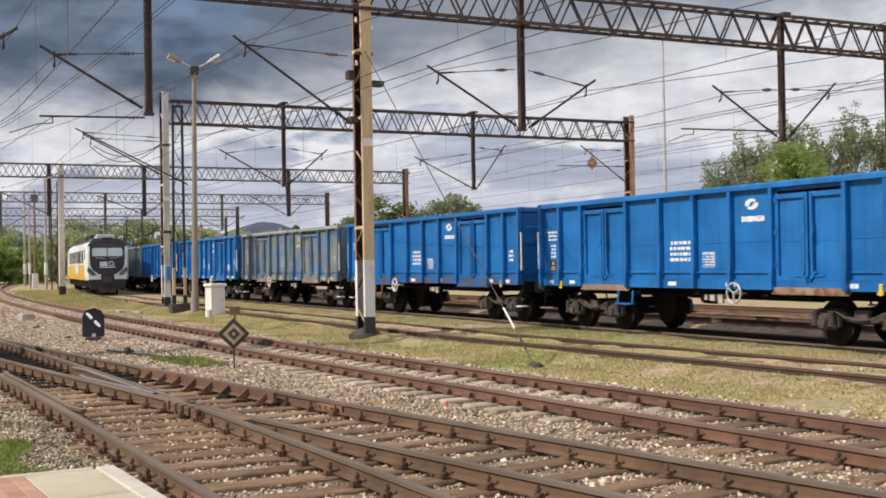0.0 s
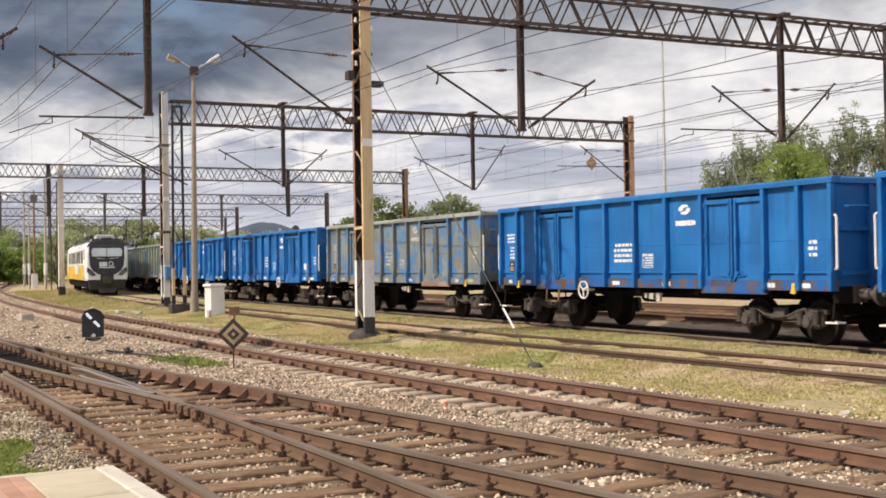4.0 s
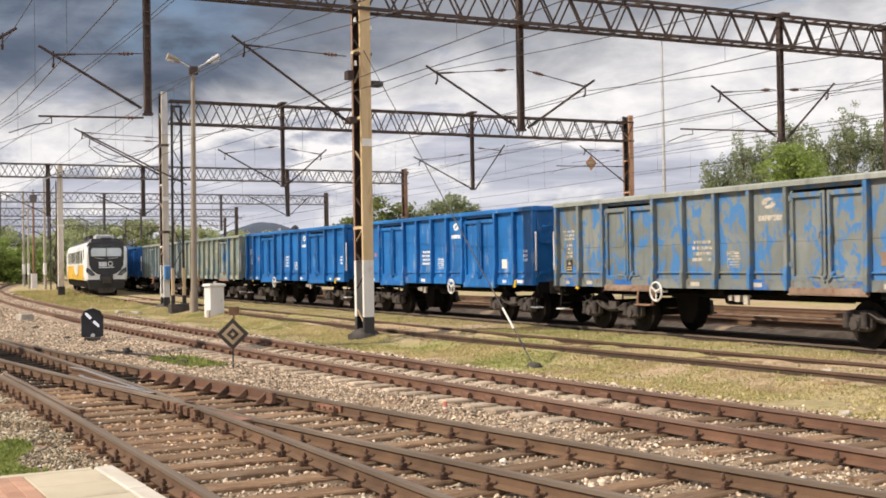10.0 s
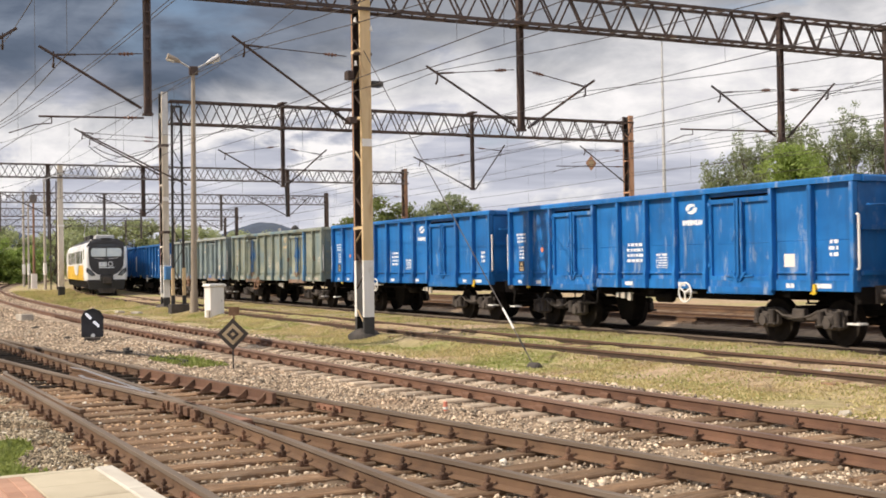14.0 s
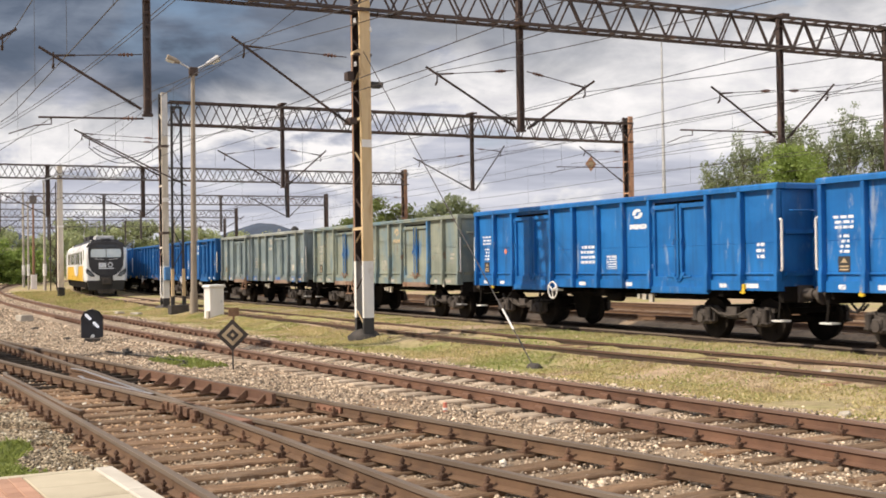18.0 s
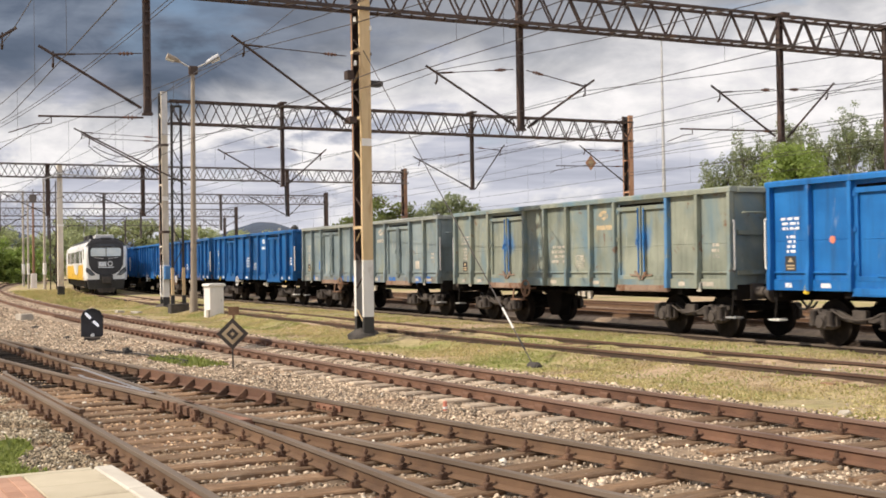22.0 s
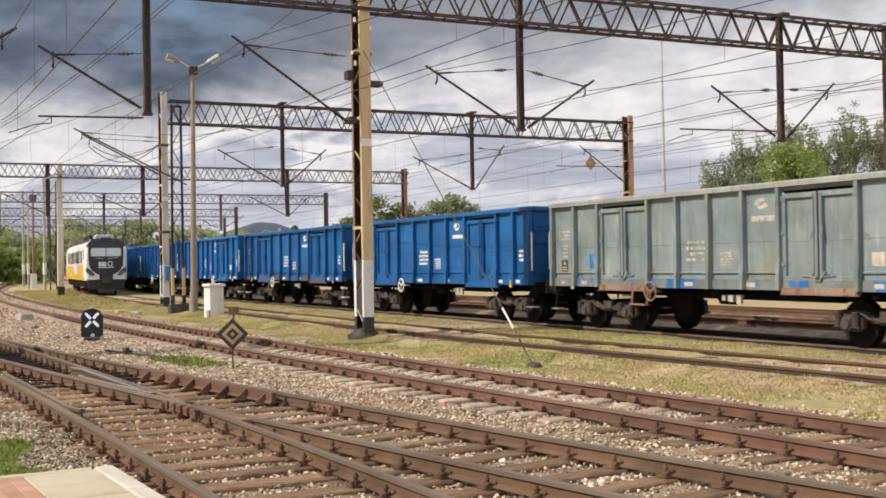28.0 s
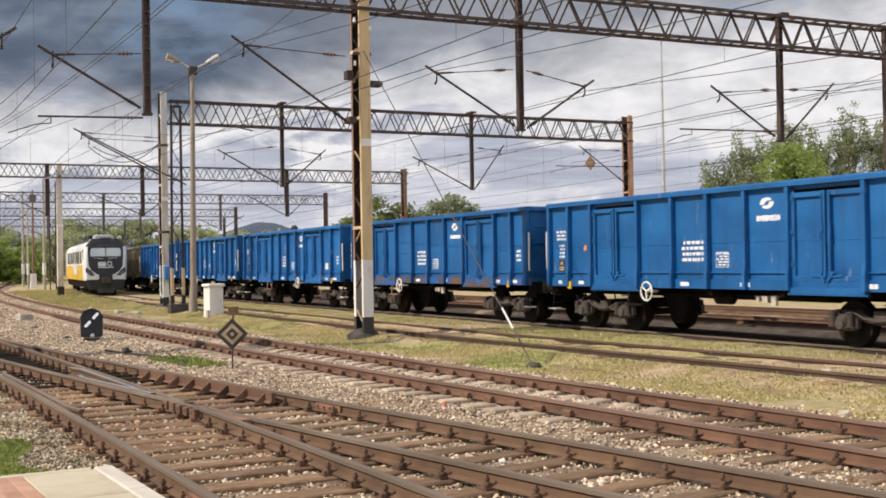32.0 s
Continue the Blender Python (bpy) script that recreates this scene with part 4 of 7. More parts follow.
    pts = [(HL + 0.02, -1.49, 1.52), (HL + 0.09, -1.52, 1.54), (HL + 0.09, -1.52, 2.52), (HL + 0.02, -1.49, 2.55)]
    WM["handrail"] = g.path(pts, 0.024, 8)
    WM["end_rail"] = Geo().path([(HL + 0.03, -1.25, 2.72), (HL + 0.12, -1.25, 2.72), (HL + 0.12, -0.65, 2.72), (HL + 0.03, -0.65, 2.72)], 0.022, 6)
    g = Geo()
    g.bar((HL - 0.10, -1.40, 1.02), (HL - 0.10, -1.47, 0.52), 0.05, 0.02)
    WM["step_hanger"] = g
    WM["shunter_step"] = Geo().box((HL - 0.10, -1.40, 0.50), (0.31, 0.22, 0.035))
    g = Geo()
    g.tube((HL + 0.0, -0.875, 1.04), (HL + 0.30, -0.875, 1.04), 0.105, 12).box((HL + 0.02, -0.875, 1.04), (0.05, 0.34, 0.34))
    WM["buffer_case"] = g
    g = Geo()
    g.tube((HL + 0.28, -0.875, 1.04), (HL + 0.55, -0.875, 1.04), 0.075, 12).tube((HL + 0.55, -0.875, 1.04), (HL + 0.598, -0.875, 1.04), 0.225, 20, 0.215)
    WM["buffer_head"] = g
    g = Geo()
    g.box((HL + 0.12, 0, 1.02), (0.36, 0.06, 0.14)).path([(HL + 0.28, 0, 1.02), (HL + 0.42, 0, 0.92), (HL + 0.58, 0, 0.94)], 0.032, 6)
    WM["coupling"] = g
    g = Geo().path([(HL + 0.02, 0.3, 0.98), (HL + 0.12, 0.3, 0.80), (HL + 0.28, 0.3, 0.66), (HL + 0.44, 0.3, 0.68), (HL + 0.56, 0.3, 0.80)], 0.026, 6)
    WM["brake_hose"] = g
    g = Geo()
    g.box((0, -1.52, 1.18), (0.08, 0.06, 0.11)).box((0, -1.54, 1.11), (0.055, 0.045, 0.07)).ring((0, -1.55, 1.085), 0.045, 0.018, "y", 14, 6)
    g.bar((-0.075, -1.55, 1.06), (0.075, -1.55, 1.06), 0.03, 0.03)
    WM["towing_hook"] = g
    # bogie side, beam, axle boxes, springs, centred at x = 0
    for s, nm in ((-1, "near"), (1, "far")):
        y = s * 1.0
        g = Geo()
        g.prism([(-1.28, 0.62), (-1.28, 0.72), (-0.62, 0.74), (-0.32, 0.60), (0.32, 0.60), (0.62, 0.74), (1.28, 0.72), (1.28, 0.62), (0.66, 0.60), (0.40, 0.49), (-0.40, 0.49), (-0.66, 0.60)], "y", y - 0.05, y + 0.05)
        g.box((0, y + s * 0.05, 0.60), (0.34, 0.12, 0.26))
        WM["side_frame_" + nm] = g
    g = Geo()
    g.box((0, 0, 0.66), (0.36, 2.0, 0.22)).box((-1.22, 0, 0.66), (0.10, 2.0, 0.12)).box((1.22, 0, 0.66), (0.10, 2.0, 0.12)).tube((0, 0, 0.74), (0, 0, 0.90), 0.22, 14)
    WM["bolster"] = g
    g = Geo()
    g.prism([(-0.33, 0.40), (-0.33, 0.56), (-0.28, 0.72), (-0.15, 0.75), (-0.10, 0.66), (0.10, 0.66), (0.15, 0.75), (0.28, 0.72), (0.33, 0.56), (0.33, 0.40), (0.17, 0.33), (-0.17, 0.33)], "y", -1.12, -0.98)
    g.box((0, -1.14, 0.48), (0.24, 0.14, 0.26)).tube((0, -1.20, 0.47), (0, -1.245, 0.47), 0.105, 12).box((-0.24, -1.14, 0.40), (0.17, 0.16, 0.05)).box((0.24, -1.14, 0.40), (0.17, 0.16, 0.05))
    WM["axle_box"] = g
    g = Geo()
    g.lathe((0, -1.165, 0.41), (0, -1.165, 0.70), [(0, 0.0), (0, 0.10), (0.06, 0.10)] + [(0.08 + k * 0.09 + e, 0.088 if e else 0.060) for k in range(10) for e in (0, 0.045)] + [(1, 0.08), (1, 0)], 12)
    WM["coil_spring"] = g
    g = Geo().path([(-0.62, -1.14, 0.70), (-0.35, -1.16, 0.58), (0.0, -1.17, 0.54), (0.35, -1.16, 0.58), (0.62, -1.14, 0.70)], 0.022, 6)
    WM["brake_pipe"] = g
    # wheelset about its own axle
    g = Geo()
    for s in (-1, 1):
        y = s * HALF
        g.tube((0, y - s * 0.07, 0), (0, y + s * 0.065, 0), 0.462, 32, 0.452)
        g.tube((0, y - s * 0.095, 0), (0, y - s * 0.068, 0), 0.488, 32)
        g.tube((0, y + s * 0.06, 0), (0, y + s * 0.13, 0), 0.13, 14)
        for k in range(3):
            a = k * 2.094
            g.tube((0.27 * math.cos(a), y + s * 0.05, 0.27 * math.sin(a)), (0.27 * math.cos(a), y + s * 0.075, 0.27 * math.sin(a)), 0.05, 8)
    g.tube((0, -1.1, 0), (0, 1.1, 0), 0.08, 12)
    WM["wheelset"] = g
    # underslung gear
    g = Geo().prism([(-0.46, 1.0), (0.46, 1.0), (0.40, 0.60), (0.24, 0.24), (-0.20, 0.24), (-0.36, 0.55)], "y", -0.55, -0.20)
    WM["brake_gear_box"] = g
    g = Geo().lathe((-0.28, -1.05, 0.88), (0.28, -1.05, 0.88), [(0, 0.0), (0, 0.08), (0.08, 0.13), (0.92, 0.13), (1, 0.08), (1, 0.0)], 16)
    WM["air_tank"] = g
    g = Geo()
    g.box((0, -1.26, 0.95), (0.70, 0.03, 0.03)).box((0, -1.28, 0.90), (0.16, 0.10, 0.14)).box((0.26, -1.30, 0.88), (0.14, 0.06, 0.20)).box((-0.24, -1.28, 0.90), (0.10, 0.08, 0.10))
    WM["brake_lever_plate"] = g
    g = Geo().ring((0, -1.62, 1.02), 0.215, 0.022, "y", 24, 6)
    for k in range(3):
        a = 0.5 + k * 2.094
        g.bar((0, -1.62, 1.02), (0.21 * math.cos(a), -1.62, 1.02 + 0.21 * math.sin(a)), 0.035, 0.02, up=(0, 1, 0))
    g.tube((0, -1.64, 1.02), (0, -1.30, 1.02), 0.03, 8)
    WM["brake_wheel"] = g
    g = Geo()
    g.path([(-0.30, -1.50, 1.02), (-0.30, -1.53, 0.70), (0.30, -1.53, 0.70), (0.30, -1.50, 1.02)], 0.026, 6)
    g.box((0, -1.53, 0.70), (0.62, 0.16, 0.03))
    WM["access_step"] = g
    g = Geo()
    for dy_ in (-0.45, 0.05):
        g.bar((-2.9, dy_, 0.86), (2.9, dy_, 0.84), 0.04, 0.03)
    g.bar((-3.2, -1.0, 0.93), (3.2, -1.0, 0.92), 0.05, 0.05)
    WM["brake_rod"] = g
    # lettering as plain bars: number block, data panel, emblem with its bar, list at the rear end, small plates
    def bars(g, x, z, w, rows, hgt, seed):
        r = random.Random(seed)
        for i in range(rows):
            a = x + w / 2
            zz = z - i * hgt * 1.75
            while a > x - w / 2 + 0.03:
                l = min(r.uniform(0.05, 0.17), a - (x - w / 2))
                g.box((a - l / 2, -1.447, zz), (l, 0.004, hgt))
                a -= l + r.uniform(0.025, 0.06)
        return g
    WM["number_block"] = bars(Geo(), HL - 6.95, 2.12, 0.74, 4, 0.072, 1)
    g = bars(Geo(), HL - 5.95, 1.86, 0.36, 5, 0.034, 2)
    for sgn in (-1, 1):
        g.box((HL - 5.95 + sgn * 0.20, -1.447, 1.73), (0.012, 0.004, 0.32)).box((HL - 5.95, -1.447, 1.73 + sgn * 0.16), (0.39, 0.004, 0.012))
    WM["data_panel"] = g
    g = Geo()
    for half_turn in (1, -1):
        arc = [(0.20 * math.cos(a), 0.115 * math.sin(a)) for a in np.linspace(3.4, 0.9, 10)]
        arc += [(0.055 + 0.120 * math.cos(a), -0.015 + 0.066 * math.sin(a)) for a in np.linspace(1.0, 3.3, 10)]
        g.prism([(HL - 4.85 + half_turn * px, 2.87 + half_turn * pz) for px, pz in arc], "y", -1.450, -1.4455)
    WM["emblem"] = g
    g = Geo()
    for k in range(8):
        g.box((HL - 4.51 - k * 0.088, -1.447, 2.565), (0.074, 0.004, 0.12 if k % 3 else 0.10))
    WM["emblem_bar"] = g
    g = bars(Geo(), HL - 12.38, 2.52, 0.50, 3, 0.055, 5)
    bars(g, HL - 12.36, 2.16, 0.24, 4, 0.055, 6)
    WM["end_list"] = g
    g = Geo()
    for b, w in ((0.9, 0.5), (1.75, 0.22), (5.2, 0.3), (7.2, 0.3), (11.4, 0.25), (12.4, 0.18)):
        g.box((HL - b, -1.492, 1.20), (w, 0.004, 0.09))
    bars(g, HL - 0.62, 2.05, 0.24, 3, 0.07, 9)
    WM["stencil_band"] = g
    g = Geo().box((HL - 12.38, -1.4465, 1.63), (0.30, 0.005, 0.30))
    WM["warning_plate"] = g
    g = Geo().prism([(HL - 12.46, 1.66), (HL - 12.30, 1.66), (HL - 12.38, 1.75)], "y", -1.4525, -1.4495)
    for k in range(2):
        g.box((HL - 12.38, -1.451, 1.59 - k * 0.06), (0.22, 0.003, 0.03))
    WM["warning_mark"] = g
    WM["red_dot"] = Geo().tube((HL - 11.25, -1.452, 2.08), (HL - 11.25, -1.445, 2.08), 0.075, 12)
    WM["touch_up"] = Geo().box((HL - 11.05, -1.4465, 1.74), (0.32, 0.004, 0.36))
    WM["white_plate"] = Geo().box((HL - 1.80, -1.448, 1.70), (0.30, 0.006, 0.26))


wagon_meshes()
for _k in list(WM):
    _bev = {"top_rim": 0.0, "side_wall": 0.0, "side_frame_near": 0.012, "side_frame_far": 0.012, "door_leaf": 0.006, "underframe": 0.008, "axle_box": 0.02, "rib": 0.008, "brake_gear_box": 0.02}.get(_k, 0.0)
    WM[_k] = WM[_k].mesh(_k.replace("_near", "").replace("_far", ""), [M_UNDER] if _k != "wheelset" else [M_WHEEL, M_TREAD], _bev)


def wpart(key, parent, m=None, at=None, name=None, label=""):
    o = part(name or key, WM[key], None, parent, label)
    if m is not None:
        o.material_slots[0].link = "OBJECT"
        o.material_slots[0].material = m
    if at is not None:
        o.matrix_basis = at
    return o


FLIP = pose(0, 0, 0, 0, 0, 180)


def wagon(label, paint, sill, extras):
    """An open goods wagon with its four axles; its origin lies on the rails at mid-length, front at +x."""
    w = thing("goods_wagon", label, "goods wagon", group="wagons of the goods train")
    rim = extras.get("rim", paint)
    rib_x = [HL - b for b in RIBS[extras.get("ribs", "even")]]
    doors = [(rib_x[3] + 0.04, rib_x[2] - 0.04), (rib_x[8] + 0.04, rib_x[7] - 0.04)]
    for turn in (None, FLIP):
        for (p0, p1) in zip(rib_x, rib_x[1:]):
            if p0 - p1 < 1.6:
                wpart("wall_panel", w, paint, (turn or Matrix()) @ pose((p0 + p1) / 2, 0, 0) @ Matrix.Diagonal((p0 - p1 + 0.004, 1, 1, 1)))
        wpart("side_sill", w, sill, turn)
        for i, x in enumerate(rib_x):
            wpart("rib", w, extras.get("rib_paint", {}).get(i, paint), (turn or Matrix()) @ pose(x, 0, 0))
        for a, b in doors:
            k = (b - a - 0.12) / 1.98
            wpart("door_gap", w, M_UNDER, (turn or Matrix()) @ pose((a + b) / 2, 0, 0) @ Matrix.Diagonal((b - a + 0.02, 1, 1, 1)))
            d1 = wpart("door_leaf", w, extras.get("door", paint), (turn or Matrix()) @ pose(a + 0.035, 0, 0) @ Matrix.Diagonal((k, 1, 1, 1)))
            d2 = wpart("door_leaf", w, extras.get("door", paint), (turn or Matrix()) @ pose(b - 0.035, 0, 0) @ Matrix.Diagonal((-k, 1, 1, 1)))
            for d in (d1, d2):
                for z in (1.62, 2.25, 2.92):
                    wpart("hinge", d, paint, pose(0, 0, z))
                wpart("lock_bar", d, extras.get("lock", paint))
                wpart("latch", d, extras.get("latch", paint))
            wpart("door_lintel", w, paint, (turn or Matrix()) @ pose((a + b) / 2, 0, 0))
            wpart("door_sill", w, extras.get("doorsill", sill), (turn or Matrix()) @ pose((a + b) / 2, 0, 0))
        wpart("end_wall", w, paint, turn)
        wpart("end_stiffener", w, paint, turn)
        wpart("coupling", w, M_BOGIE, turn)
        wpart("brake_hose", w, M_BLACKSTEEL, turn)
        for s in (1, -1):
            mm = (turn or Matrix()) @ Matrix.Diagonal((1, s, 1, 1))
            wpart("handrail", w, extras.get("handrail", M_WHITE), mm, label="white grab rail")
            wpart("step_hanger", w, M_UNDER, mm)
            wpart("shunter_step", w, extras.get("handrail", M_WHITE), mm, label="pale step board")
            wpart("buffer_case", w, M_BOGIE, mm)
            wpart("buffer_head", w, M_BOGIE, mm)
            wpart("towing_hook", w, extras.get("hook", M_YELLOW), mm @ pose(HL - 1.06, 0, 0), label="yellow cable hook")
        wpart("end_rail", w, paint, turn)
        wpart("access_step", w, extras.get("step", M_RUSTSTEP), (turn or Matrix()) @ pose(extras.get("step_x", HL - 9.0), 0, 0))
        for key in ("number_block", "data_panel", "emblem", "emblem_bar", "end_list", "stencil_band"):
            if not (key in extras.get("without", ())):
                slide = pose(0.30, 0, 0) if "emblem" in key and extras.get("ribs") == "wide" else Matrix()
                tagged(wpart(key, w, extras.get("emblem" if "emblem" in key else "mark", extras.get("mark", M_MARK)), (turn or Matrix()) @ slide, label="white markings" if key == "number_block" else ""), kind="stuff")
        wpart("warning_plate", w, M_BLACKBAND, turn, label="black warning plate")
        wpart("warning_mark", w, M_BRASS, turn)
        if extras.get("dot"):
            wpart("red_dot", w, M_RED, turn, label="faded red dot")
        if extras.get("blue_square"):
            wpart("touch_up", w, B_[2], turn, label="square of fresh blue paint")
    if extras.get("plate"):
        wpart("white_plate", w, extras["plate"], None, label="pale square plate")
    wpart("top_rim", w, rim)
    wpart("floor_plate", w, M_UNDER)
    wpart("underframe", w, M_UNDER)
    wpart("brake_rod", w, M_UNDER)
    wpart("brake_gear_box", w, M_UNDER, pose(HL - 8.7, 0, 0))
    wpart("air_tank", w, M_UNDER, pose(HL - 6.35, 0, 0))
    wpart("brake_lever_plate", w, M_FADED, pose(HL - extras.get("lever", 6.0), 0, 0), label="white and red brake levers")
    wpart("brake_wheel", w, extras.get("wheel", M_WHITE), pose(HL - extras.get("wheel_x", 8.45), 0, 0), label="pale spoked hand brake wheel")
    sets = []
    for bx in (4.5, -4.5):
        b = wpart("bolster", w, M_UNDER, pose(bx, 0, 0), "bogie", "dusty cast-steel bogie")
        wpart("side_frame_near", b, M_BOGIE, None, "side_frame")
        wpart("side_frame_far", b, M_BOGIE, None, "side_frame")
        wpart("brake_pipe", b, M_BOGIE)
        for ax in (0.9, -0.9):
            wpart("axle_box", b, M_BOGIE, pose(ax, 0, 0))
            wpart("axle_box", b, M_BOGIE, pose(ax, 0, 0, 0, 0, 180))
            for e in (-0.22, 0.22):
                wpart("coil_spring", b, M_BOGIE, pose(ax + e, 0, 0))
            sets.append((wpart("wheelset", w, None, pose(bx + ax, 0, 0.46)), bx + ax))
    return w, sets


BLUE1, BLUE2 = (0.004, 0.103, 0.335), (0.008, 0.164, 0.490)
GREY1, GREY2 = (0.13, 0.15, 0.15), (0.22, 0.24, 0.23)
OLIVE1, OLIVE2 = (0.178, 0.204, 0.170), (0.300, 0.322, 0.262)
P_RUSTSILL = wagon_paint("rusty_sill", (0.07, 0.042, 0.03), (0.15, 0.095, 0.065), ((0.010, 0.10, 0.34), 0.46, 0.54, 1.6), off=3)
P_GREYSILL = wagon_paint("grey_sill", GREY1, GREY2, ((0.02, 0.13, 0.42), 0.52, 0.60, 1.1), off=6, rust=0.58)
P_DOORSILL = wagon_paint("worn_door_sill", (0.22, 0.14, 0.10), (0.34, 0.25, 0.19), off=8, rust=0.52)
PATCHY = wagon_paint("grey_paint_over_blue", GREY1, GREY2, ((0.055, 0.185, 0.42), 0.50, 0.57, 2.5), off=1, rust=0.70, scuffs=0.72)
PATCHRIM = wagon_paint("pale_grey_rim", (0.24, 0.26, 0.24), (0.34, 0.36, 0.34), off=2, rust=0.72)
WAGONS = []


def blue(off, f=1.0, scuffs=0.70, rust=0.68):
    return wagon_paint("blue_paint", tuple(c * f for c in BLUE1), tuple(c * f for c in BLUE2), off=off, scuffs=scuffs, rust=rust, dirt=(0.012, 0.030, 0.060))


B_ = [blue(10, 1.0, 0.74), blue(11, 0.97, 0.72), blue(12, 1.03, 0.62), blue(13, 0.98, 0.66), blue(14, 0.72, 0.68, 0.66), blue(15, 0.70, 0.70, 0.62), blue(16, 0.82, 0.66)]
GREEN = wagon_paint("faded_olive_paint", OLIVE1, OLIVE2, ((0.13, 0.215, 0.27), 0.46, 0.66, 0.55), (0.40, 0.40, 0.34), 0.60, 21, 0.66)
GREENDOOR = wagon_paint("olive_paint_with_blue_touch_up", OLIVE1, OLIVE2, ((0.13, 0.22, 0.29), 0.52, 0.68, 0.8), (0.40, 0.42, 0.36), 0.66, 24, 0.66, touch=((0.05, 0.18, 0.40), 0.92, 2.25, 0.34, 0.42))
GREENBLUE = wagon_paint("blue_daubed_olive_paint", (0.06, 0.19, 0.40), (0.10, 0.24, 0.44), ((0.22, 0.26, 0.22), 0.52, 0.62, 1.2), off=25)
GREYBLUE = wagon_paint("faded_grey_blue_paint", (0.138, 0.185, 0.204), (0.24, 0.296, 0.312), ((0.23, 0.26, 0.215), 0.52, 0.64, 0.8), (0.42, 0.40, 0.34), 0.62, 27, 0.64)
OLD = wagon_paint("brownish_olive_paint", (0.14, 0.12, 0.085), (0.24, 0.21, 0.15), off=31, rust=0.55)
FLEET = [
    (-3, "clean bright blue open goods wagon with white markings", B_[0], B_[0], dict(ribs="wide", doorsill=P_DOORSILL, wheel=M_GALV, wheel_x=4.95, step=B_[0])),
    (-2, "bright blue open goods wagon with a rusty lower sill", B_[1], P_RUSTSILL, dict(ribs="wide", doorsill=P_RUSTSILL, step_x=HL - 10.1)),
    (-1, "grey open goods wagon with blue paint showing in patches", PATCHY, P_GREYSILL, dict(rim=PATCHRIM, doorsill=P_DOORSILL, plate=P_DOORSILL, mark=M_FADED)),
    (0, "blue open goods wagon with pale scrapes and a white square", B_[2], B_[2], dict(dot=True, plate=M_WHITE, wheel_x=4.90, step=M_UNDER, step_x=HL - 8.8, lever=7.7)),
    (1, "bright blue open goods wagon with a grey hand wheel", B_[3], B_[3], dict(dot=True, step=M_UNDER, lever=4.8)),
    (2, "faded olive open goods wagon with blue touched-up doors", GREEN, GREEN, dict(door=GREENDOOR, rib_paint={2: GREENBLUE}, lock=B_[2], latch=P_DOORSILL, doorsill=P_DOORSILL, mark=M_FADED, hook=M_FADED, emblem=M_OLDORANGE, handrail=M_GALV, wheel=M_RUSTSTEP)),
    (3, "faded grey-blue open goods wagon with rusty door sills", GREYBLUE, P_GREYSILL, dict(rim=PATCHRIM, doorsill=P_DOORSILL, mark=M_FADED, handrail=M_GALV, plate=M_FADED, hook=M_FADED, emblem=M_FADED, wheel=M_RUSTSTEP, blue_square=True)),
    (4, "dull blue open goods wagon with light scratches", B_[4], B_[4], dict(ribs="wide", dot=True, step=M_UNDER, lever=4.8)),
    (5, "dull blue open goods wagon with a rust-stained sill", B_[5], P_RUSTSILL, dict(ribs="wide")),
    (6, "blue open goods wagon with a white square plate", B_[6], B_[6], dict(plate=M_WHITE, wheel_x=4.90)),
    (7, "blue open goods wagon with white markings", B_[4], B_[4], dict()),
    (8, "blue open goods wagon with a scuffed side", B_[6], B_[6], dict()),
    (9, "brownish olive open goods wagon", OLD, OLD, dict(mark=M_BRASS)),
    (10, "dull blue open goods wagon at the train's tail", B_[5], B_[5], dict()),
]
for _k, _lab, _p, _s, _e in FLEET:
    WAGONS.append((_k, *wagon(_lab, _p, _s, _e)))


def smooth_rolled(t):
    """Distance at t by a curve through the seconds."""
    i = max(0, min(int(t), 31))
    w = t - i
    p = [ROLLED[max(i - 1, 0)] if i > 0 else 2 * ROLLED[0] - ROLLED[1], ROLLED[i], ROLLED[i + 1], ROLLED[i + 2] if i < 31 else 2 * ROLLED[32] - ROLLED[31]]
    return 0.5 * (2 * p[1] + (p[2] - p[0]) * w + (2 * p[0] - 5 * p[1] + 4 * p[2] - p[3]) * w * w + (3 * p[1] - p[0] - 3 * p[2] + p[3]) * w ** 3)


def goods_x(s):
    """x of the point that lies s metres along the goods track (s equals x on its straight)."""
    if s > -50:
        return s
    x = s
    for _ in range(4):
        u = -50 - x
        x = -50 - ((-50 - s) - u ** 3 / (6 * 520 ** 2))
    return x


def wagon_pose(k, t):
    s = -29.93 - 14.04 * k + smooth_rolled(t) - HL
    xa, xb = goods_x(s - 4.5), goods_x(s + 4.5)
    ya, yb = goods_y(xa), goods_y(xb)
    return pose((xa + xb) / 2, (ya + yb) / 2, 0, 0, 0, math.degrees(math.atan2(yb - ya, xb - xa)))


# ---- gantries and overhead line ----
def insulator(p, q, parent, mat_=None, discs=4, r=0.062):
    p, q = Vector(p), Vector(q)
    prof = [(0, 0.0), (0, 0.022)]
    for i in range(discs):
        k = 0.55 + 0.45 * math.sin(math.pi * (i + 0.5) / discs)
        prof += [((i + 0.25) / discs, 0.024), ((i + 0.34) / discs, r * k), ((i + 0.72) / discs, r * k * 0.6), ((i + 0.8) / discs, 0.024)]
    g = Geo().lathe(p, q, prof + [(1, 0.025), (1, 0.0)], 10)
    return part("insulator", g, mat_ or M_INSUL, parent, "ribbed brown insulator")


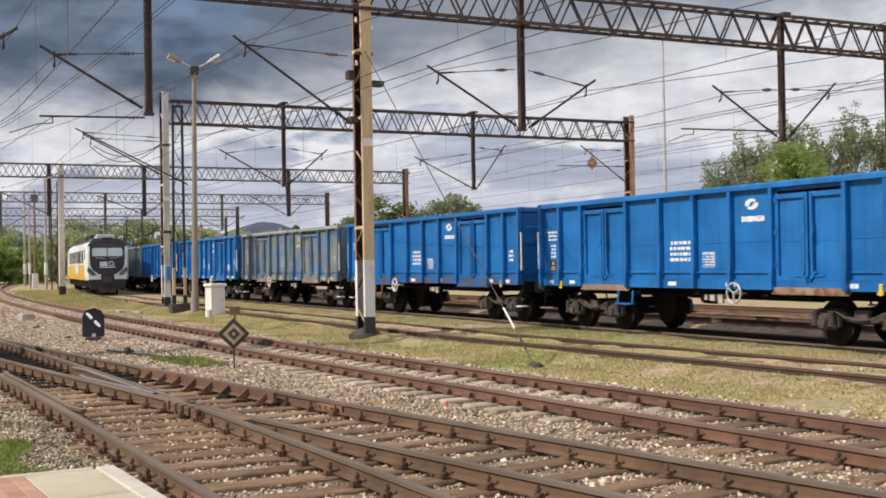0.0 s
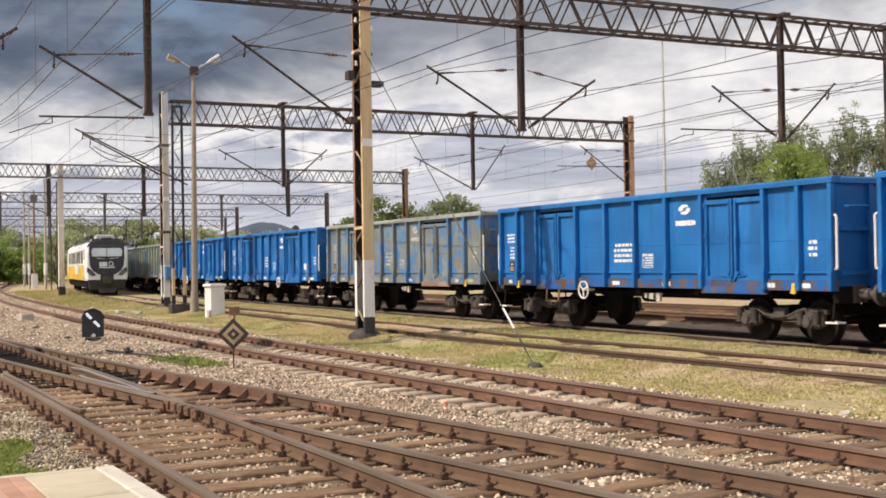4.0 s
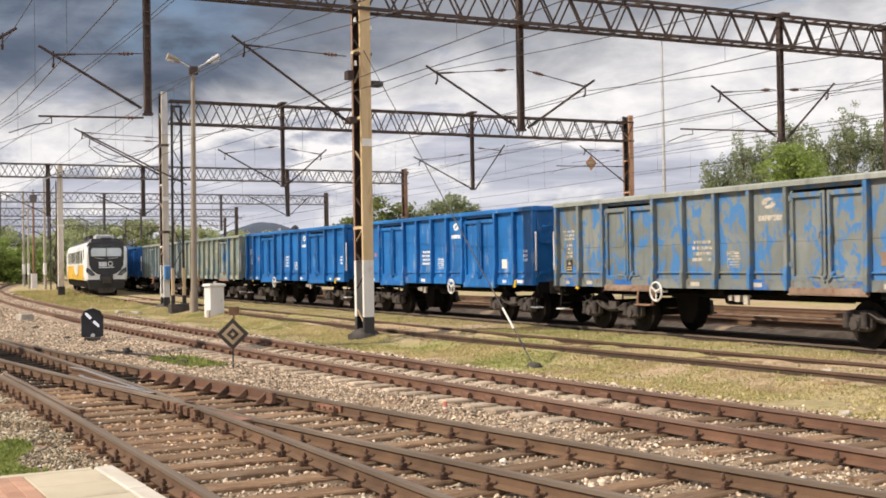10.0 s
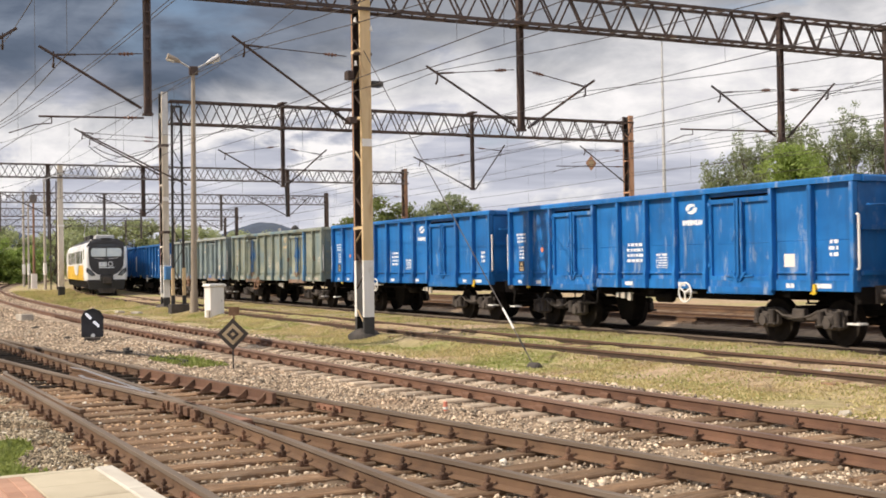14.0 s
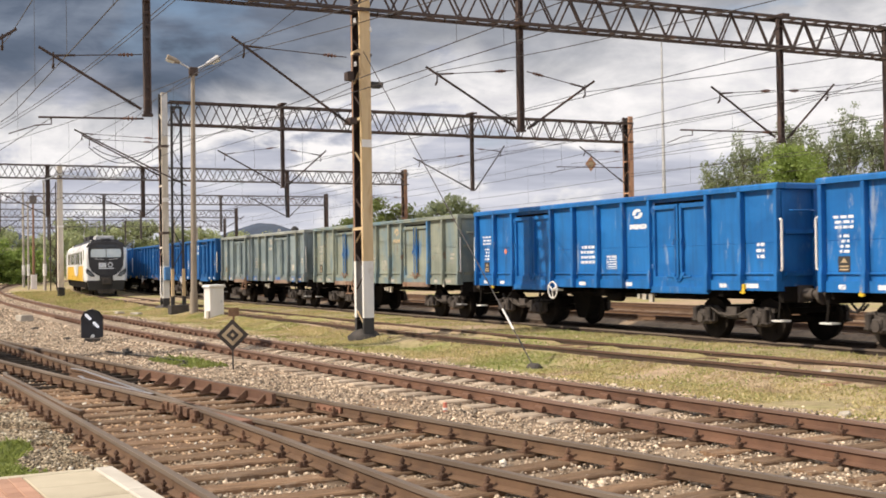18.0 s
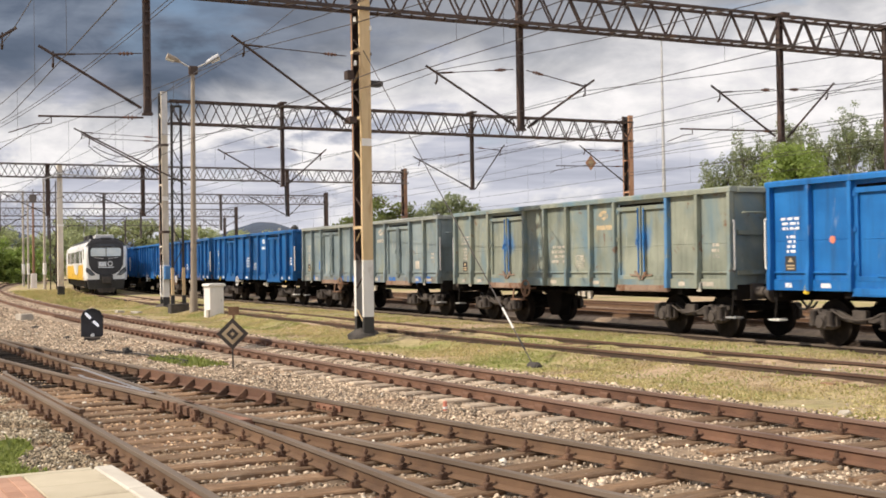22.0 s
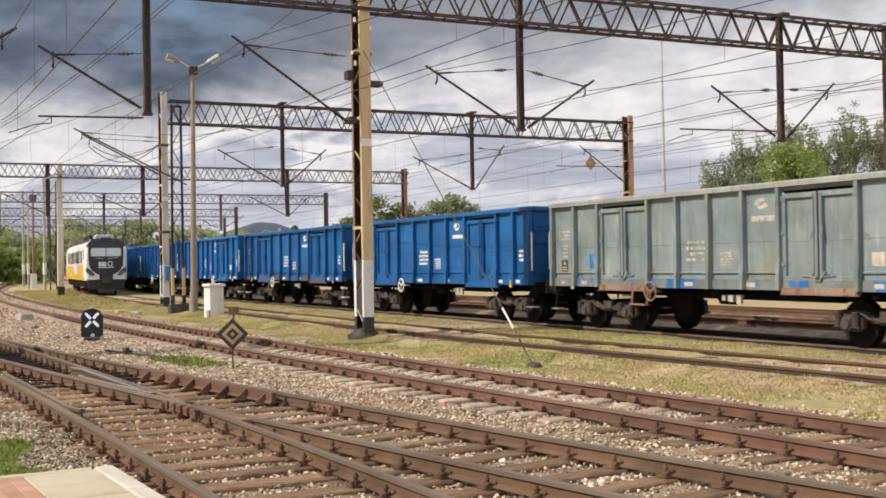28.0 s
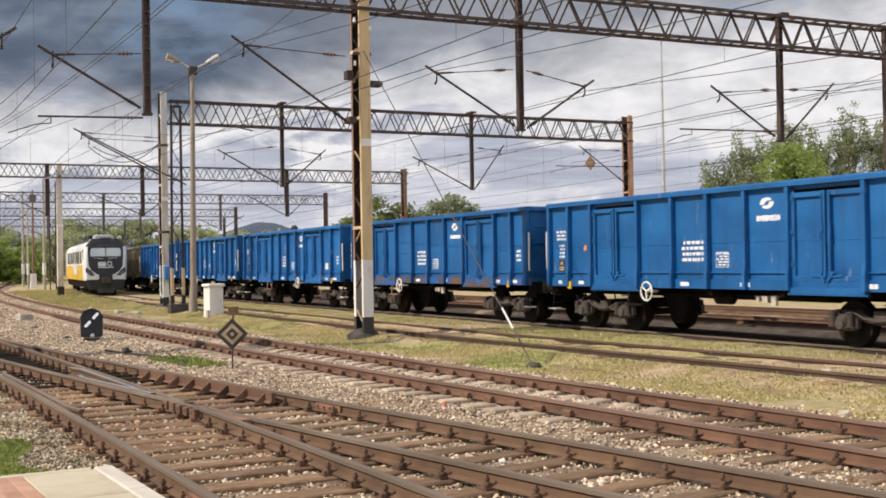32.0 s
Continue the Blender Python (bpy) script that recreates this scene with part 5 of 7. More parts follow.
def cantilever(parent, x, post_y, foot, tip, tie_z, reg=None, steel=None):
    """A raked arm on a post: its foot and tip as (y, z), the tie that holds it, and the registration arm reg = (y end, z)."""
    steel = steel or M_BROWNSTEEL
    s = 1 if tip[0] > foot[0] else -1
    f, t = Vector((x, *foot)), Vector((x, *tip))
    arm = part("bracket_arm", Geo().tube(f, t, 0.034, 8), steel, parent)
    insulator(f.lerp(t, 0.04), f.lerp(t, 0.17), arm, M_BLACKSTEEL, 6, 0.065)
    d = (t - f).normalized()
    up = t - d * 0.38
    tie0 = Vector((x, post_y + s * 0.12, tie_z))
    part("tie_rod", Geo().tube(tie0, up, 0.013, 6).tube(up, up + (tie0 - up).normalized() * 0.5, 0.028, 6), steel, arm)
    insulator(tie0.lerp(up, 0.10), tie0.lerp(up, 0.10) + (up - tie0).normalized() * 0.36, arm)
    g = Geo().tube(up + Vector((0, 0, 0.08)), up - Vector((0, 0, 0.22)), 0.02, 6).tube(up - Vector((0, 0, 0.2)), up - Vector((0.1, 0, 0.28)), 0.03, 6)
    part("wire_clamp", g, steel, arm)
    if reg:
        e = Vector((x, reg[0], reg[1]))
        b = Vector((x, post_y + s * 0.1, reg[1] + 0.06))
        r_ = part("registration_arm", Geo().tube(b, e, 0.026, 6), steel, arm)
        insulator(b.lerp(e, 0.06), b.lerp(e, 0.06) + (e - b).normalized() * 0.35, r_)
        k = e.lerp(b, 0.12)
        part("steady_arm", Geo().path([k, k - Vector((0, 0, 0.16)), k - Vector((0, -s * 0.35, 0.20)), k - Vector((0, -s * 0.95, 0.42))], 0.014, 6), steel, r_)
    return arm


DIAG = {}


def truss(parent, x, y0, y1, steel, z0=8.47, z1=9.42, half=0.27, pitch=1.0, single=True, th=0.075):
    """A lattice beam across the tracks: four chords, zigzag bars on both faces, short rungs above and below."""
    for dx_ in (-half, half):
        for z in (z0, z1):
            part("chord", Geo().box((x + dx_, (y0 + y1) / 2, z), (0.085, y1 - y0, 0.085)), steel, parent)
    n = int((y1 - y0) / (pitch / 2))
    joined = Geo()
    key = (round(z1 - z0, 3), pitch, steel.name)
    if key not in DIAG:
        DIAG[key] = [Geo().bar((0, -s * pitch / 4, z0 - (z0 + z1) / 2), (0, s * pitch / 4, z1 - (z0 + z1) / 2), 0.042, 0.042).mesh("diagonal_bar", [steel]) for s in (1, -1)]
        DIAG[key].append(Geo().box((0, 0, 0), (2 * half, 0.04, 0.04)).mesh("rung", [steel]))
    for i in range(n):
        yc = y0 + (i + 0.5) * (y1 - y0) / n
        for face, dx_ in enumerate((-half, half)):
            s = 1 if (i + face) % 2 == 0 else -1
            if single:
                part("diagonal_bar", DIAG[key][0 if s > 0 else 1], None, parent).matrix_basis = pose(x + dx_, yc, (z0 + z1) / 2)
            else:
                joined.bar((x + dx_, yc - s * pitch / 4, z0), (x + dx_, yc + s * pitch / 4, z1), th, th)
        if single:
            for z in (z0, z1):
                part("rung", DIAG[key][2], None, parent).matrix_basis = pose(x, yc, z, 0, 0, 20 if i % 2 else -20)
    if not single:
        tagged(part("lattice_web", joined, steel, parent), kind="stuff")


def channel(x0, x1, y0, y1, web, thick=0.022):
    """Plan outline boxes of a C section: web at x = web, flanges towards the other side."""
    back = x1 if web == x0 else x0
    return [((web, (y0 + y1) / 2), (thick, y1 - y0)), (((x0 + x1) / 2, y0), (abs(x1 - x0), thick)), (((x0 + x1) / 2, y1), (abs(x1 - x0), thick))]


def lattice_mast(parent, x, y, top, lit, dark, bands=True, half=0.135, depth=0.65, laced=None, z0=-0.05):
    """Two channel columns with lacing bars between, on a rounded concrete foot; the column on the +x side shows its web."""
    front, back = x + 0.25, x + 0.25 - depth
    mid = (front + back) / 2
    # sunlit and shaded tones are put into the two columns' own colours
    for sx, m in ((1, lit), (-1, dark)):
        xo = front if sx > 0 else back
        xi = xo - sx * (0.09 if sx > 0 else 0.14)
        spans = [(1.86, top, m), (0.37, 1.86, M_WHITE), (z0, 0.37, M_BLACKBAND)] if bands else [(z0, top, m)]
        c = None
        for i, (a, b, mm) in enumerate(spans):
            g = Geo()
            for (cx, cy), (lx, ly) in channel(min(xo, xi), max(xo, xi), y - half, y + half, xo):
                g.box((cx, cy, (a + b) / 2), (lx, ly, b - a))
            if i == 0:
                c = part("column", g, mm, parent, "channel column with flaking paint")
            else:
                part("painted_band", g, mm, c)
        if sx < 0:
            part("flange_edge", Geo().box(((xo + xi) / 2, y - half - 0.014, (1.86 + top - 1.2) / 2), (0.05, 0.006, top - 1.2 - 1.86)), M_ORANGE if bands else lit, c, "flange edge in a sunlit rust tone")
    k, z = 0, 0.25
    while z < top - 0.7:
        s = 1 if k % 2 else -1
        part("lacing_bar", Geo().bar((mid - s * 0.20, y - half + 0.02, z), (mid + s * 0.20, y - half + 0.02, z + 0.30), 0.014, 0.045, up=(0, 1, 0)), laced or (dark if k % 3 else lit), parent)
        part("lacing_bar", Geo().bar((mid + s * 0.20, y + half - 0.02, z), (mid - s * 0.20, y + half - 0.02, z + 0.45), 0.014, 0.05, up=(0, 1, 0)), dark, parent)
        z += 0.62 + 0.25 * (k % 3 == 0)
        k += 1
    for z in (2.72, 5.6, 7.4):
        part("batten_plate", Geo().box((mid, y - half - 0.012, z), (depth, 0.014, 0.08)), lit, parent)
    if bands:
        part("white_ring", Geo().box((front + 0.008, y, 4.95), (0.02, 2 * half + 0.006, 0.20)), M_WHITE, parent, "white painted ring")
    # black sheet added across the open mast, in place of shade in its hollow
    part("back_lacing", Geo().box((mid, y + half - 0.05, (z0 + top) / 2), (depth - 0.05, 0.012, top - z0 - 0.1)), M_BLACKSTEEL, parent)
    r_ = random.Random(int(x * 7 + y))
    g = Geo().lathe((mid, y, -0.36), (mid, y, z0 + 0.10), [(0, 0.0), (0, 0.46), (0.35, 0.47), (0.62, 0.42), (0.85, 0.31), (1, 0.16), (1, 0.0)], 14)
    g.v = [(px + r_.uniform(-0.04, 0.04), py + r_.uniform(-0.04, 0.04), pz + r_.uniform(-0.03, 0.03)) for px, py, pz in g.v]
    part("footing", g, M_DARKCONC, parent, "dark crumbling concrete footing")


def dropper_post(parent, x, y, top, low, steel, w=0.13):
    """A riveted double-channel post that hangs from the beam."""
    g = Geo()
    for s in (-1, 1):
        g.box((x, y + s * w / 2, (top + low) / 2), (0.16, 0.035, top - low))
    g.box((x, y, (top + low) / 2), (0.05, w, top - low))
    for k in range(int((top - low) / 0.3)):
        g.box((x + 0.075, y, low + 0.12 + k * 0.3), (0.012, w, 0.05))
    g.box((x, y, low + 0.03), (0.20, w + 0.1, 0.06)).box((x, y, top - 0.05), (0.66, w + 0.16, 0.08)).box((x, y, 8.45), (0.66, w + 0.16, 0.07))
    return part("hanging_post", g, steel, parent, "dark riveted hanging post")


G1X, G2X, G3X = -28.45, -54.5, -87.5
gantry = thing("catenary_gantry", "dark brown lattice gantry with hanging posts on a cream mast", "gantry", group="gantries over the tracks")
truss(gantry, G1X, -2.0, 41.0, M_BROWNSTEEL)
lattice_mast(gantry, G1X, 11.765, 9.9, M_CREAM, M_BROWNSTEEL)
for y in (6.13, 16.60, 26.20):
    dropper_post(gantry, G1X, y, 9.55, 5.45, M_BROWNSTEEL)
dropper_post(gantry, G1X, 30.95, 9.5, -0.1, M_BROWNSTEEL, 0.3)
lattice_mast(gantry, G1X, -2.2, 9.6, M_BROWNSTEEL, M_BROWNSTEEL, False)
cantilever(gantry, G1X, 6.13, (5.98, 5.62), (3.62, 6.98), 6.95, (3.60, 5.33))
cantilever(gantry, G1X, 11.45, (11.42, 5.45), (8.25, 7.55), 7.23)
cantilever(gantry, G1X, 16.50, (16.40, 5.60), (13.65, 7.12), 7.18)
cantilever(gantry, G1X, 16.70, (16.82, 5.55), (19.10, 7.03), 7.18)
cantilever(gantry, G1X, 26.10, (25.95, 5.62), (23.42, 7.10), 7.12, (22.2, 5.72))
cantilever(gantry, G1X, 26.30, (26.46, 5.60), (28.50, 7.45), 7.14)
dropper_post(gantry, G1X, 0.45, 9.55, 5.45, M_BROWNSTEEL)
cantilever(gantry, G1X, 0.55, (0.65, 5.62), (3.14, 7.36), 7.0)
part("junction_box", Geo().box((G1X + 0.1, 12.10, 6.52), (0.3, 0.34, 0.14)), M_BLACKSTEEL, gantry, "small dark junction box", 0.01)
for c_, s_ in (((G1X - 0.1, 11.44, 6.75), (0.3, 0.16, 0.22)), ((G1X + 0.23, 11.7, 7.28), (0.04, 0.5, 0.07)), ((G1X - 0.05, 11.45, 5.55), (0.4, 0.2, 0.16))):
    part("clamp_band", Geo().box(c_, s_), M_BROWNSTEEL, gantry)
for z, y in ((6.96, 11.48), (8.1, 11.48), (7.9, 11.92)):
    part("mast_insulator", Geo().tube((G1X + 0.25, y, z), (G1X + 0.25, y, z + 0.12), 0.045, 8, 0.03), M_WHITE, gantry)

gantry2 = thing("catenary_gantry", "brown lattice gantry between a concrete mast and an orange mast", "gantry", group="gantries over the tracks")
truss(gantry2, G2X, 12.7, 39.0, M_BROWNSTEEL, 8.50, 9.55)
lattice_mast(gantry2, G2X, 38.85, 9.95, M_ORANGE, M_BROWNSTEEL, False)
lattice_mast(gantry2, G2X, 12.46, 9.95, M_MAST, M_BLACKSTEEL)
part("mast_cover", Geo().box((G2X + 0.262, 12.46, 8.9), (0.014, 0.24, 2.0)), M_GALV, gantry2, "bright upper mast cover")
for z in (7.45, 3.4):
    part("clamp_band", Geo().box((G2X - 0.07, 12.46, z), (0.70, 0.36, 0.12)), M_BROWNSTEEL, gantry2)
part("switch_box", Geo().box((G2X + 0.34, 12.54, 1.50), (0.30, 0.40, 0.62)).box((G2X + 0.51, 12.54, 1.50), (0.03, 0.34, 0.54)), M_BLUEBOX, gantry2, "blue steel switch box", 0.015)
for y, low in ((18.28, 5.6), (28.78, 5.6)):
    dropper_post(gantry2, G2X, y, 9.75, low, M_BROWNSTEEL)
part("drop_tube", Geo().tube((G2X, 18.40, 5.65), (G2X, 18.45, 4.15), 0.05, 8), M_BLACKSTEEL, gantry2)
cantilever(gantry2, G2X, 18.2, (18.15, 5.72), (15.05, 7.35), 7.6)
cantilever(gantry2, G2X, 18.4, (18.45, 5.66), (20.55, 7.50), 7.5)
cantilever(gantry2, G2X, 28.7, (28.65, 5.70), (25.35, 7.27), 7.5)
cantilever(gantry2, G2X, 28.9, (28.95, 5.66), (30.75, 8.05), 7.85)
cantilever(gantry2, G2X, 38.6, (38.55, 6.15), (35.55, 8.16), 7.95, (34.0, 7.0))
cantilever(gantry2, G2X + 0.5, 12.3, (13.4, 5.6), (8.35, 8.05), 7.75)
cantilever(gantry2, G2X + 0.1, 12.3, (12.4, 6.0), (8.75, 7.85), 7.62)
part("feeder_bracket", Geo().path([(G2X + 0.2, 14.1, 8.52), (G2X + 0.2, 15.7, 8.48), (G2X + 0.2, 16.75, 8.28)], 0.035, 6), M_BROWNSTEEL, gantry2)
for sag, y1 in ((0.55, 9.2), (0.8, 9.0)):
    pts = [(G2X + 0.3, 12.2 + (y1 - 12.2) * u, 7.5 + (7.3 - 7.5) * u - sag * 4 * u * (1 - u)) for u in [i / 10 for i in range(11)]]
    part("jumper_cable", Geo().path(pts, 0.02, 5), M_WIRE, gantry2)
# warning board that hangs in the overhead line
board = thing("hanging_board", "small orange-brown diamond warning board hung from an arm", "sign", (G2X, 36.27, 7.21))
g = Geo().prism([(-0.36, 0.0), (0.0, -0.42), (0.36, 0.0), (0.0, 0.42)], "x", -0.012, 0.012)
part("plate", g, M_ORANGE, board)
part("inner_mark", Geo().prism([(-0.20, 0.0), (0.0, -0.23), (0.20, 0.0), (0.0, 0.23)], "x", 0.013, 0.018), M_BRASS, board)
part("hook", Geo().tube((0, 0, 0.40), (0, 0, 0.62), 0.012, 5), M_BLACKSTEEL, board)

gantry3 = thing("catenary_gantry", "grey-brown lattice gantry on a square concrete mast", "gantry", group="gantries over the tracks")
truss(gantry3, G3X, 2.0, 40.1, M_GREYSTEEL, 8.36, 9.30, single=False, th=0.05)
lattice_mast(gantry3, G3X, 39.85, 9.6, M_RUSTSTEP, M_BROWNSTEEL, False, 0.12)
cm = part("concrete_mast", Geo().prism([(12.28, -0.2), (12.70, -0.2), (12.66, 9.35), (12.32, 9.35)], "x", G3X - 0.18, G3X + 0.18), M_MAST, gantry3, "square concrete mast", 0.02)
part("painted_band", Geo().box((G3X, 12.51, 0.15), (0.40, 0.46, 0.7)), M_BLACKBAND, cm)
part("painted_band", Geo().box((G3X, 12.51, 4.9), (0.39, 0.42, 0.14)), M_WHITE, cm)
for y in (11.66, 18.44, 29.7):
    dropper_post(gantry3, G3X, y, 9.3, 5.6, M_BROWNSTEEL, 0.24)
cantilever(gantry3, G3X, 18.35, (18.3, 5.75), (15.0, 7.1), 7.0)
cantilever(gantry3, G3X, 18.55, (18.6, 5.75), (20.3, 7.0), 6.9)
cantilever(gantry3, G3X, 29.6, (29.5, 5.75), (26.5, 7.2), 7.1)
cantilever(gantry3, G3X, 29.8, (29.9, 5.75), (31.5, 7.2), 7.1)
cantilever(gantry3, G3X, 39.6, (39.5, 5.9), (36.5, 7.6), 7.3)
cantilever(gantry3, G3X, 11.6, (11.5, 5.75), (8.5, 7.2), 7.1)
part("feeder_bracket", Geo().path([(G3X + 0.4, 11.4, 8.2), (G3X + 0.4, 12.3, 8.6), (G3X + 0.4, 14.8, 8.44), (G3X + 0.4, 18.0, 8.5)], 0.05, 6), M_GALV, gantry3)
for gx, y0, y1, posts in ((-119, 4, 45, (21.2, 33.1, 11.4)), (-150, 6, 44, (20, 31.3)), (-184, 10, 52, (24, 36)), (-215, 14, 56, (28, 40))):
    gt = thing("catenary_gantry", "distant lattice gantry over the curving tracks", "gantry", group="gantries over the tracks")
    truss(gt, gx, y0, y1, M_GREYSTEEL, 8.30, 9.25, single=False, pitch=1.3, th=0.05)
    for y in posts:
        dropper_post(gt, gx, y, 9.2, 5.5, M_GREYSTEEL, 0.2)
        cantilever(gt, gx, y, (y - 0.2, 5.7), (y - 3.0, 7.1), 6.9)
        cantilever(gt, gx, y, (y + 0.2, 5.7), (y + 2.5, 7.1), 6.9)
    for y, m in ((y1 - 0.2, M_BROWNSTEEL), (y0 + 0.2, M_CONC)):
        lattice_mast(gt, gx, y, 9.6, m, M_BROWNSTEEL, False, 0.13)

# wires
SUPPORTS = {
    "bay road": [(-8, 3.05, 7.4), (G1X, 3.02, 7.23), (G2X, 1.2, 6.9)],
    "platform road": [(G1X, 3.95, 6.75), (G2X, 2.8, 6.9), (G3X, 2.0, 7.0)],
    "crossing road": [(30, 12.6, 7.1), (G1X, 8.70, 7.20), (G2X, 5.25, 7.35), (G3X, 2.4, 7.3)],
    "main road": [(30, 9.4, 7.2), (G1X, 8.40, 7.35), (G2X, 8.70, 7.6), (G3X, 8.9, 6.9), (-119, 11.8, 6.9), (-150, 15.5, 6.9), (-184, 22, 6.9)],
    "siding": [(30, 14.4, 7.05), (G1X, 14.05, 7.02), (G2X, 13.35, 6.98), (G3X, 15.3, 6.9), (-119, 18.4, 6.9), (-150, 20, 6.9)],
    "goods road": [(30, 19.0, 6.8), (G1X, 18.80, 6.70), (G2X, 20.25, 7.15), (G3X, 20.0, 6.8), (-119, 23.4, 6.8), (-150, 28.3, 6.9)],
    "far road": [(30, 23.4, 6.9), (G1X, 23.70, 6.78), (G2X, 25.7, 7.0), (G3X, 26.8, 7.0), (-119, 30.3, 6.9), (-150, 33.5, 6.9)],
    "outer road": [(30, 28.2, 6.9), (G1X, 28.20, 7.10), (G2X, 30.5, 7.7), (G3X, 31.2, 7.0), (-119, 35.4, 6.9)],
    "last road": [(30, 34.5, 7.0), (G1X, 33.5, 7.0), (G2X, 35.9, 7.8), (G3X, 36.8, 7.4), (-119, 40, 7.2)],
}
for nm, sup in SUPPORTS.items():
    wire = thing("catenary_wire", "thin dark contact and carrier wires over a track", "overhead wire", group="overhead wires")
    carrier, contact = [], []
    for (xa, ya, za), (xb, yb, zb) in zip(sup, sup[1:]):
        span = abs(xa - xb)
        sag = (0.00022 if span < 50 else 0.00034) * span * span
        n = 10
        for i in range(n + (xb == sup[-1][0])):
            u = i / n
            x, y = xa + (xb - xa) * u, ya + (yb - ya) * u
            carrier.append((x, y, za + (zb - za) * u - 4 * sag * u * (1 - u)))
            contact.append((x, y, 5.36))
        for i in range(1, 5):
            u = i / 5
            x, y = xa + (xb - xa) * u, ya + (yb - ya) * u
            part("hanger", Geo().tube((x, y, 5.36), (x, y, za + (zb - za) * u - 4 * sag * u * (1 - u)), 0.004, 4), M_WIRE, wire)
    part("carrier_wire", Geo().path(carrier, 0.010, 5), M_WIRE, wire)
    part("contact_wire", Geo().path(contact, 0.009, 5), M_WIRE, wire)
for a, b in (((G1X, 6.70, 8.34), (G2X, 5.25, 8.15)), ((G1X, 6.92, 8.42), (G2X, 5.25, 8.0)), ((G1X, 6.70, 8.34), (25, 9.6, 8.6)), ((G1X, 6.92, 8.42), (25, 9.9, 8.6)), ((G1X, 11.5, 6.45), (G2X, 12.3, 8.0)), ((G1X, 11.6, 9.9), (G2X, 12.4, 9.9)), ((G2X, 12.4, 9.9), (G3X, 12.5, 9.4)),
             ((G2X, 38.8, 9.9), (G3X, 39.8, 9.5)), ((G2X, 38.8, 9.2), (20, 38.0, 9.6)), ((G2X, 38.8, 7.5), (20, 37.4, 8.4)), ((G2X, 38.8, 6.7), (20, 37.4, 7.3)), ((G1X, 31.0, 8.0), (G2X, 35.0, 7.2))):
    a, b = Vector(a), Vector(b)
    dip = 0.22 if a.y < 8 else 0.5
    pts = [a.lerp(b, i / 10) - Vector((0, 0, dip * 4 * (i / 10) * (1 - i / 10))) for i in range(11)]
    w = part("feeder_wire", Geo().path(pts, 0.011, 5), M_WIRE)
    tagged(w, "single dark feeder wire strung between masts", "overhead wire", "feeder wires")

# stay of the mast, with its pale guard tube and ground anchor
stay = thing("mast_stay", "thin steel mast stay with a white guard tube and concrete anchor", "stay wire")
top, low = Vector((G1X + 0.2, 11.72, 7.4)), Vector((-18.75, 11.12, -0.18))
part("cable", Geo().tube(top, low, 0.012, 6), M_WIRE, stay)
part("guard_tube", Geo().tube(top.lerp(low, 0.865), top.lerp(low, 0.915), 0.021, 10), M_WHITE, stay, "white guard tube")
part("turnbuckle", Geo().tube(top.lerp(low, 0.915), top.lerp(low, 0.985), 0.010, 8).tube(top.lerp(low, 0.94), top.lerp(low, 0.965), 0.018, 8), M_BLACKSTEEL, stay)
part("anchor", Geo().prism([(-0.20, -0.36), (0.20, -0.36), (0.15, -0.21), (0.04, -0.12), (-0.05, -0.12), (-0.14, -0.21)], "x", -0.13, 0.13), M_DARKCONC, stay, "", 0.04).matrix_basis = pose(-18.72, 11.12, 0, 0, 0, 25)

# ---- things beside the tracks ----
lamp = thing("yard_lamp", "tall concrete yard lamp with two floodlight heads", "street lamp", (-47.6, 12.05, 0))
g = Geo().tube((0, 0, -0.3), (0, 0.08, 9.75), 0.14, 16, 0.08)
part("post", g, M_POST, lamp, "tapered concrete post")
part("foot_sleeve", Geo().tube((0, 0, -0.3), (0, 0, 0.75), 0.19, 12, 0.16), M_POST, lamp)
part("post_cap", Geo().box((0, 0.1, 9.88), (0.26, 0.34, 0.34)), M_BROWNSTEEL, lamp, "", 0.02)
for s, hz in ((-1, 10.40), (1, 10.52)):
    a = Vector((0, 0.1 + s * 0.15, 10.0))
    b = Vector((0, 0.1 + s * 0.55, 10.22))
    c = Vector((0, 0.1 + s * 1.08, hz))
    arm = part("lamp_arm", Geo().path([a, b], 0.035, 8), M_GALV, lamp)
    h = Geo()
    d = (c - b).normalized()
    h.tube(b, b.lerp(c, 0.35), 0.06, 10, 0.11).tube(b.lerp(c, 0.35), c, 0.11, 12, 0.14)
    head = part("lamp_head", h, M_GALV if s > 0 else M_POST, lamp, "grey floodlight head")
    part("lamp_lens", Geo().tube(b.lerp(c, 0.45) - Vector((0, 0, 0.06)), c - Vector((0, 0, 0.06)), 0.09, 10, 0.11), M_LAMPGLASS, head)

trellis = thing("lattice_post", "slim black lattice post on a dark concrete base", "post", (-49.0, 11.75, 0))
for s in (-1, 1):
    part("leg", Geo().bar((0, s * 0.24, 0.0), (0, s * 0.19, 8.55), 0.09, 0.09), M_BLACKSTEEL, trellis)
    part("leg_sleeve", Geo().box((0.01, s * 0.235, 1.15), (0.12, 0.115, 1.15)), M_CREAM, trellis, "cream painted sleeve")
    part("leg_boot", Geo().box((0.01, s * 0.238, 0.36), (0.14, 0.15, 0.42)), M_BLACKBAND, trellis)
for k in range(9):
    s = 1 if k % 2 else -1
    part("cross_bar", Geo().bar((0, -s * 0.22, 0.9 + k * 0.85), (0, s * 0.21, 1.7 + k * 0.85), 0.03, 0.03), M_BLACKSTEEL, trellis)
part("head_plate", Geo().box((0, 0, 8.55), (0.12, 0.5, 0.08)), M_BLACKSTEEL, trellis)
part("base_block", Geo().box((0, 0, -0.05), (0.55, 0.78, 0.52)), M_DARKCONC, trellis, "", 0.03)

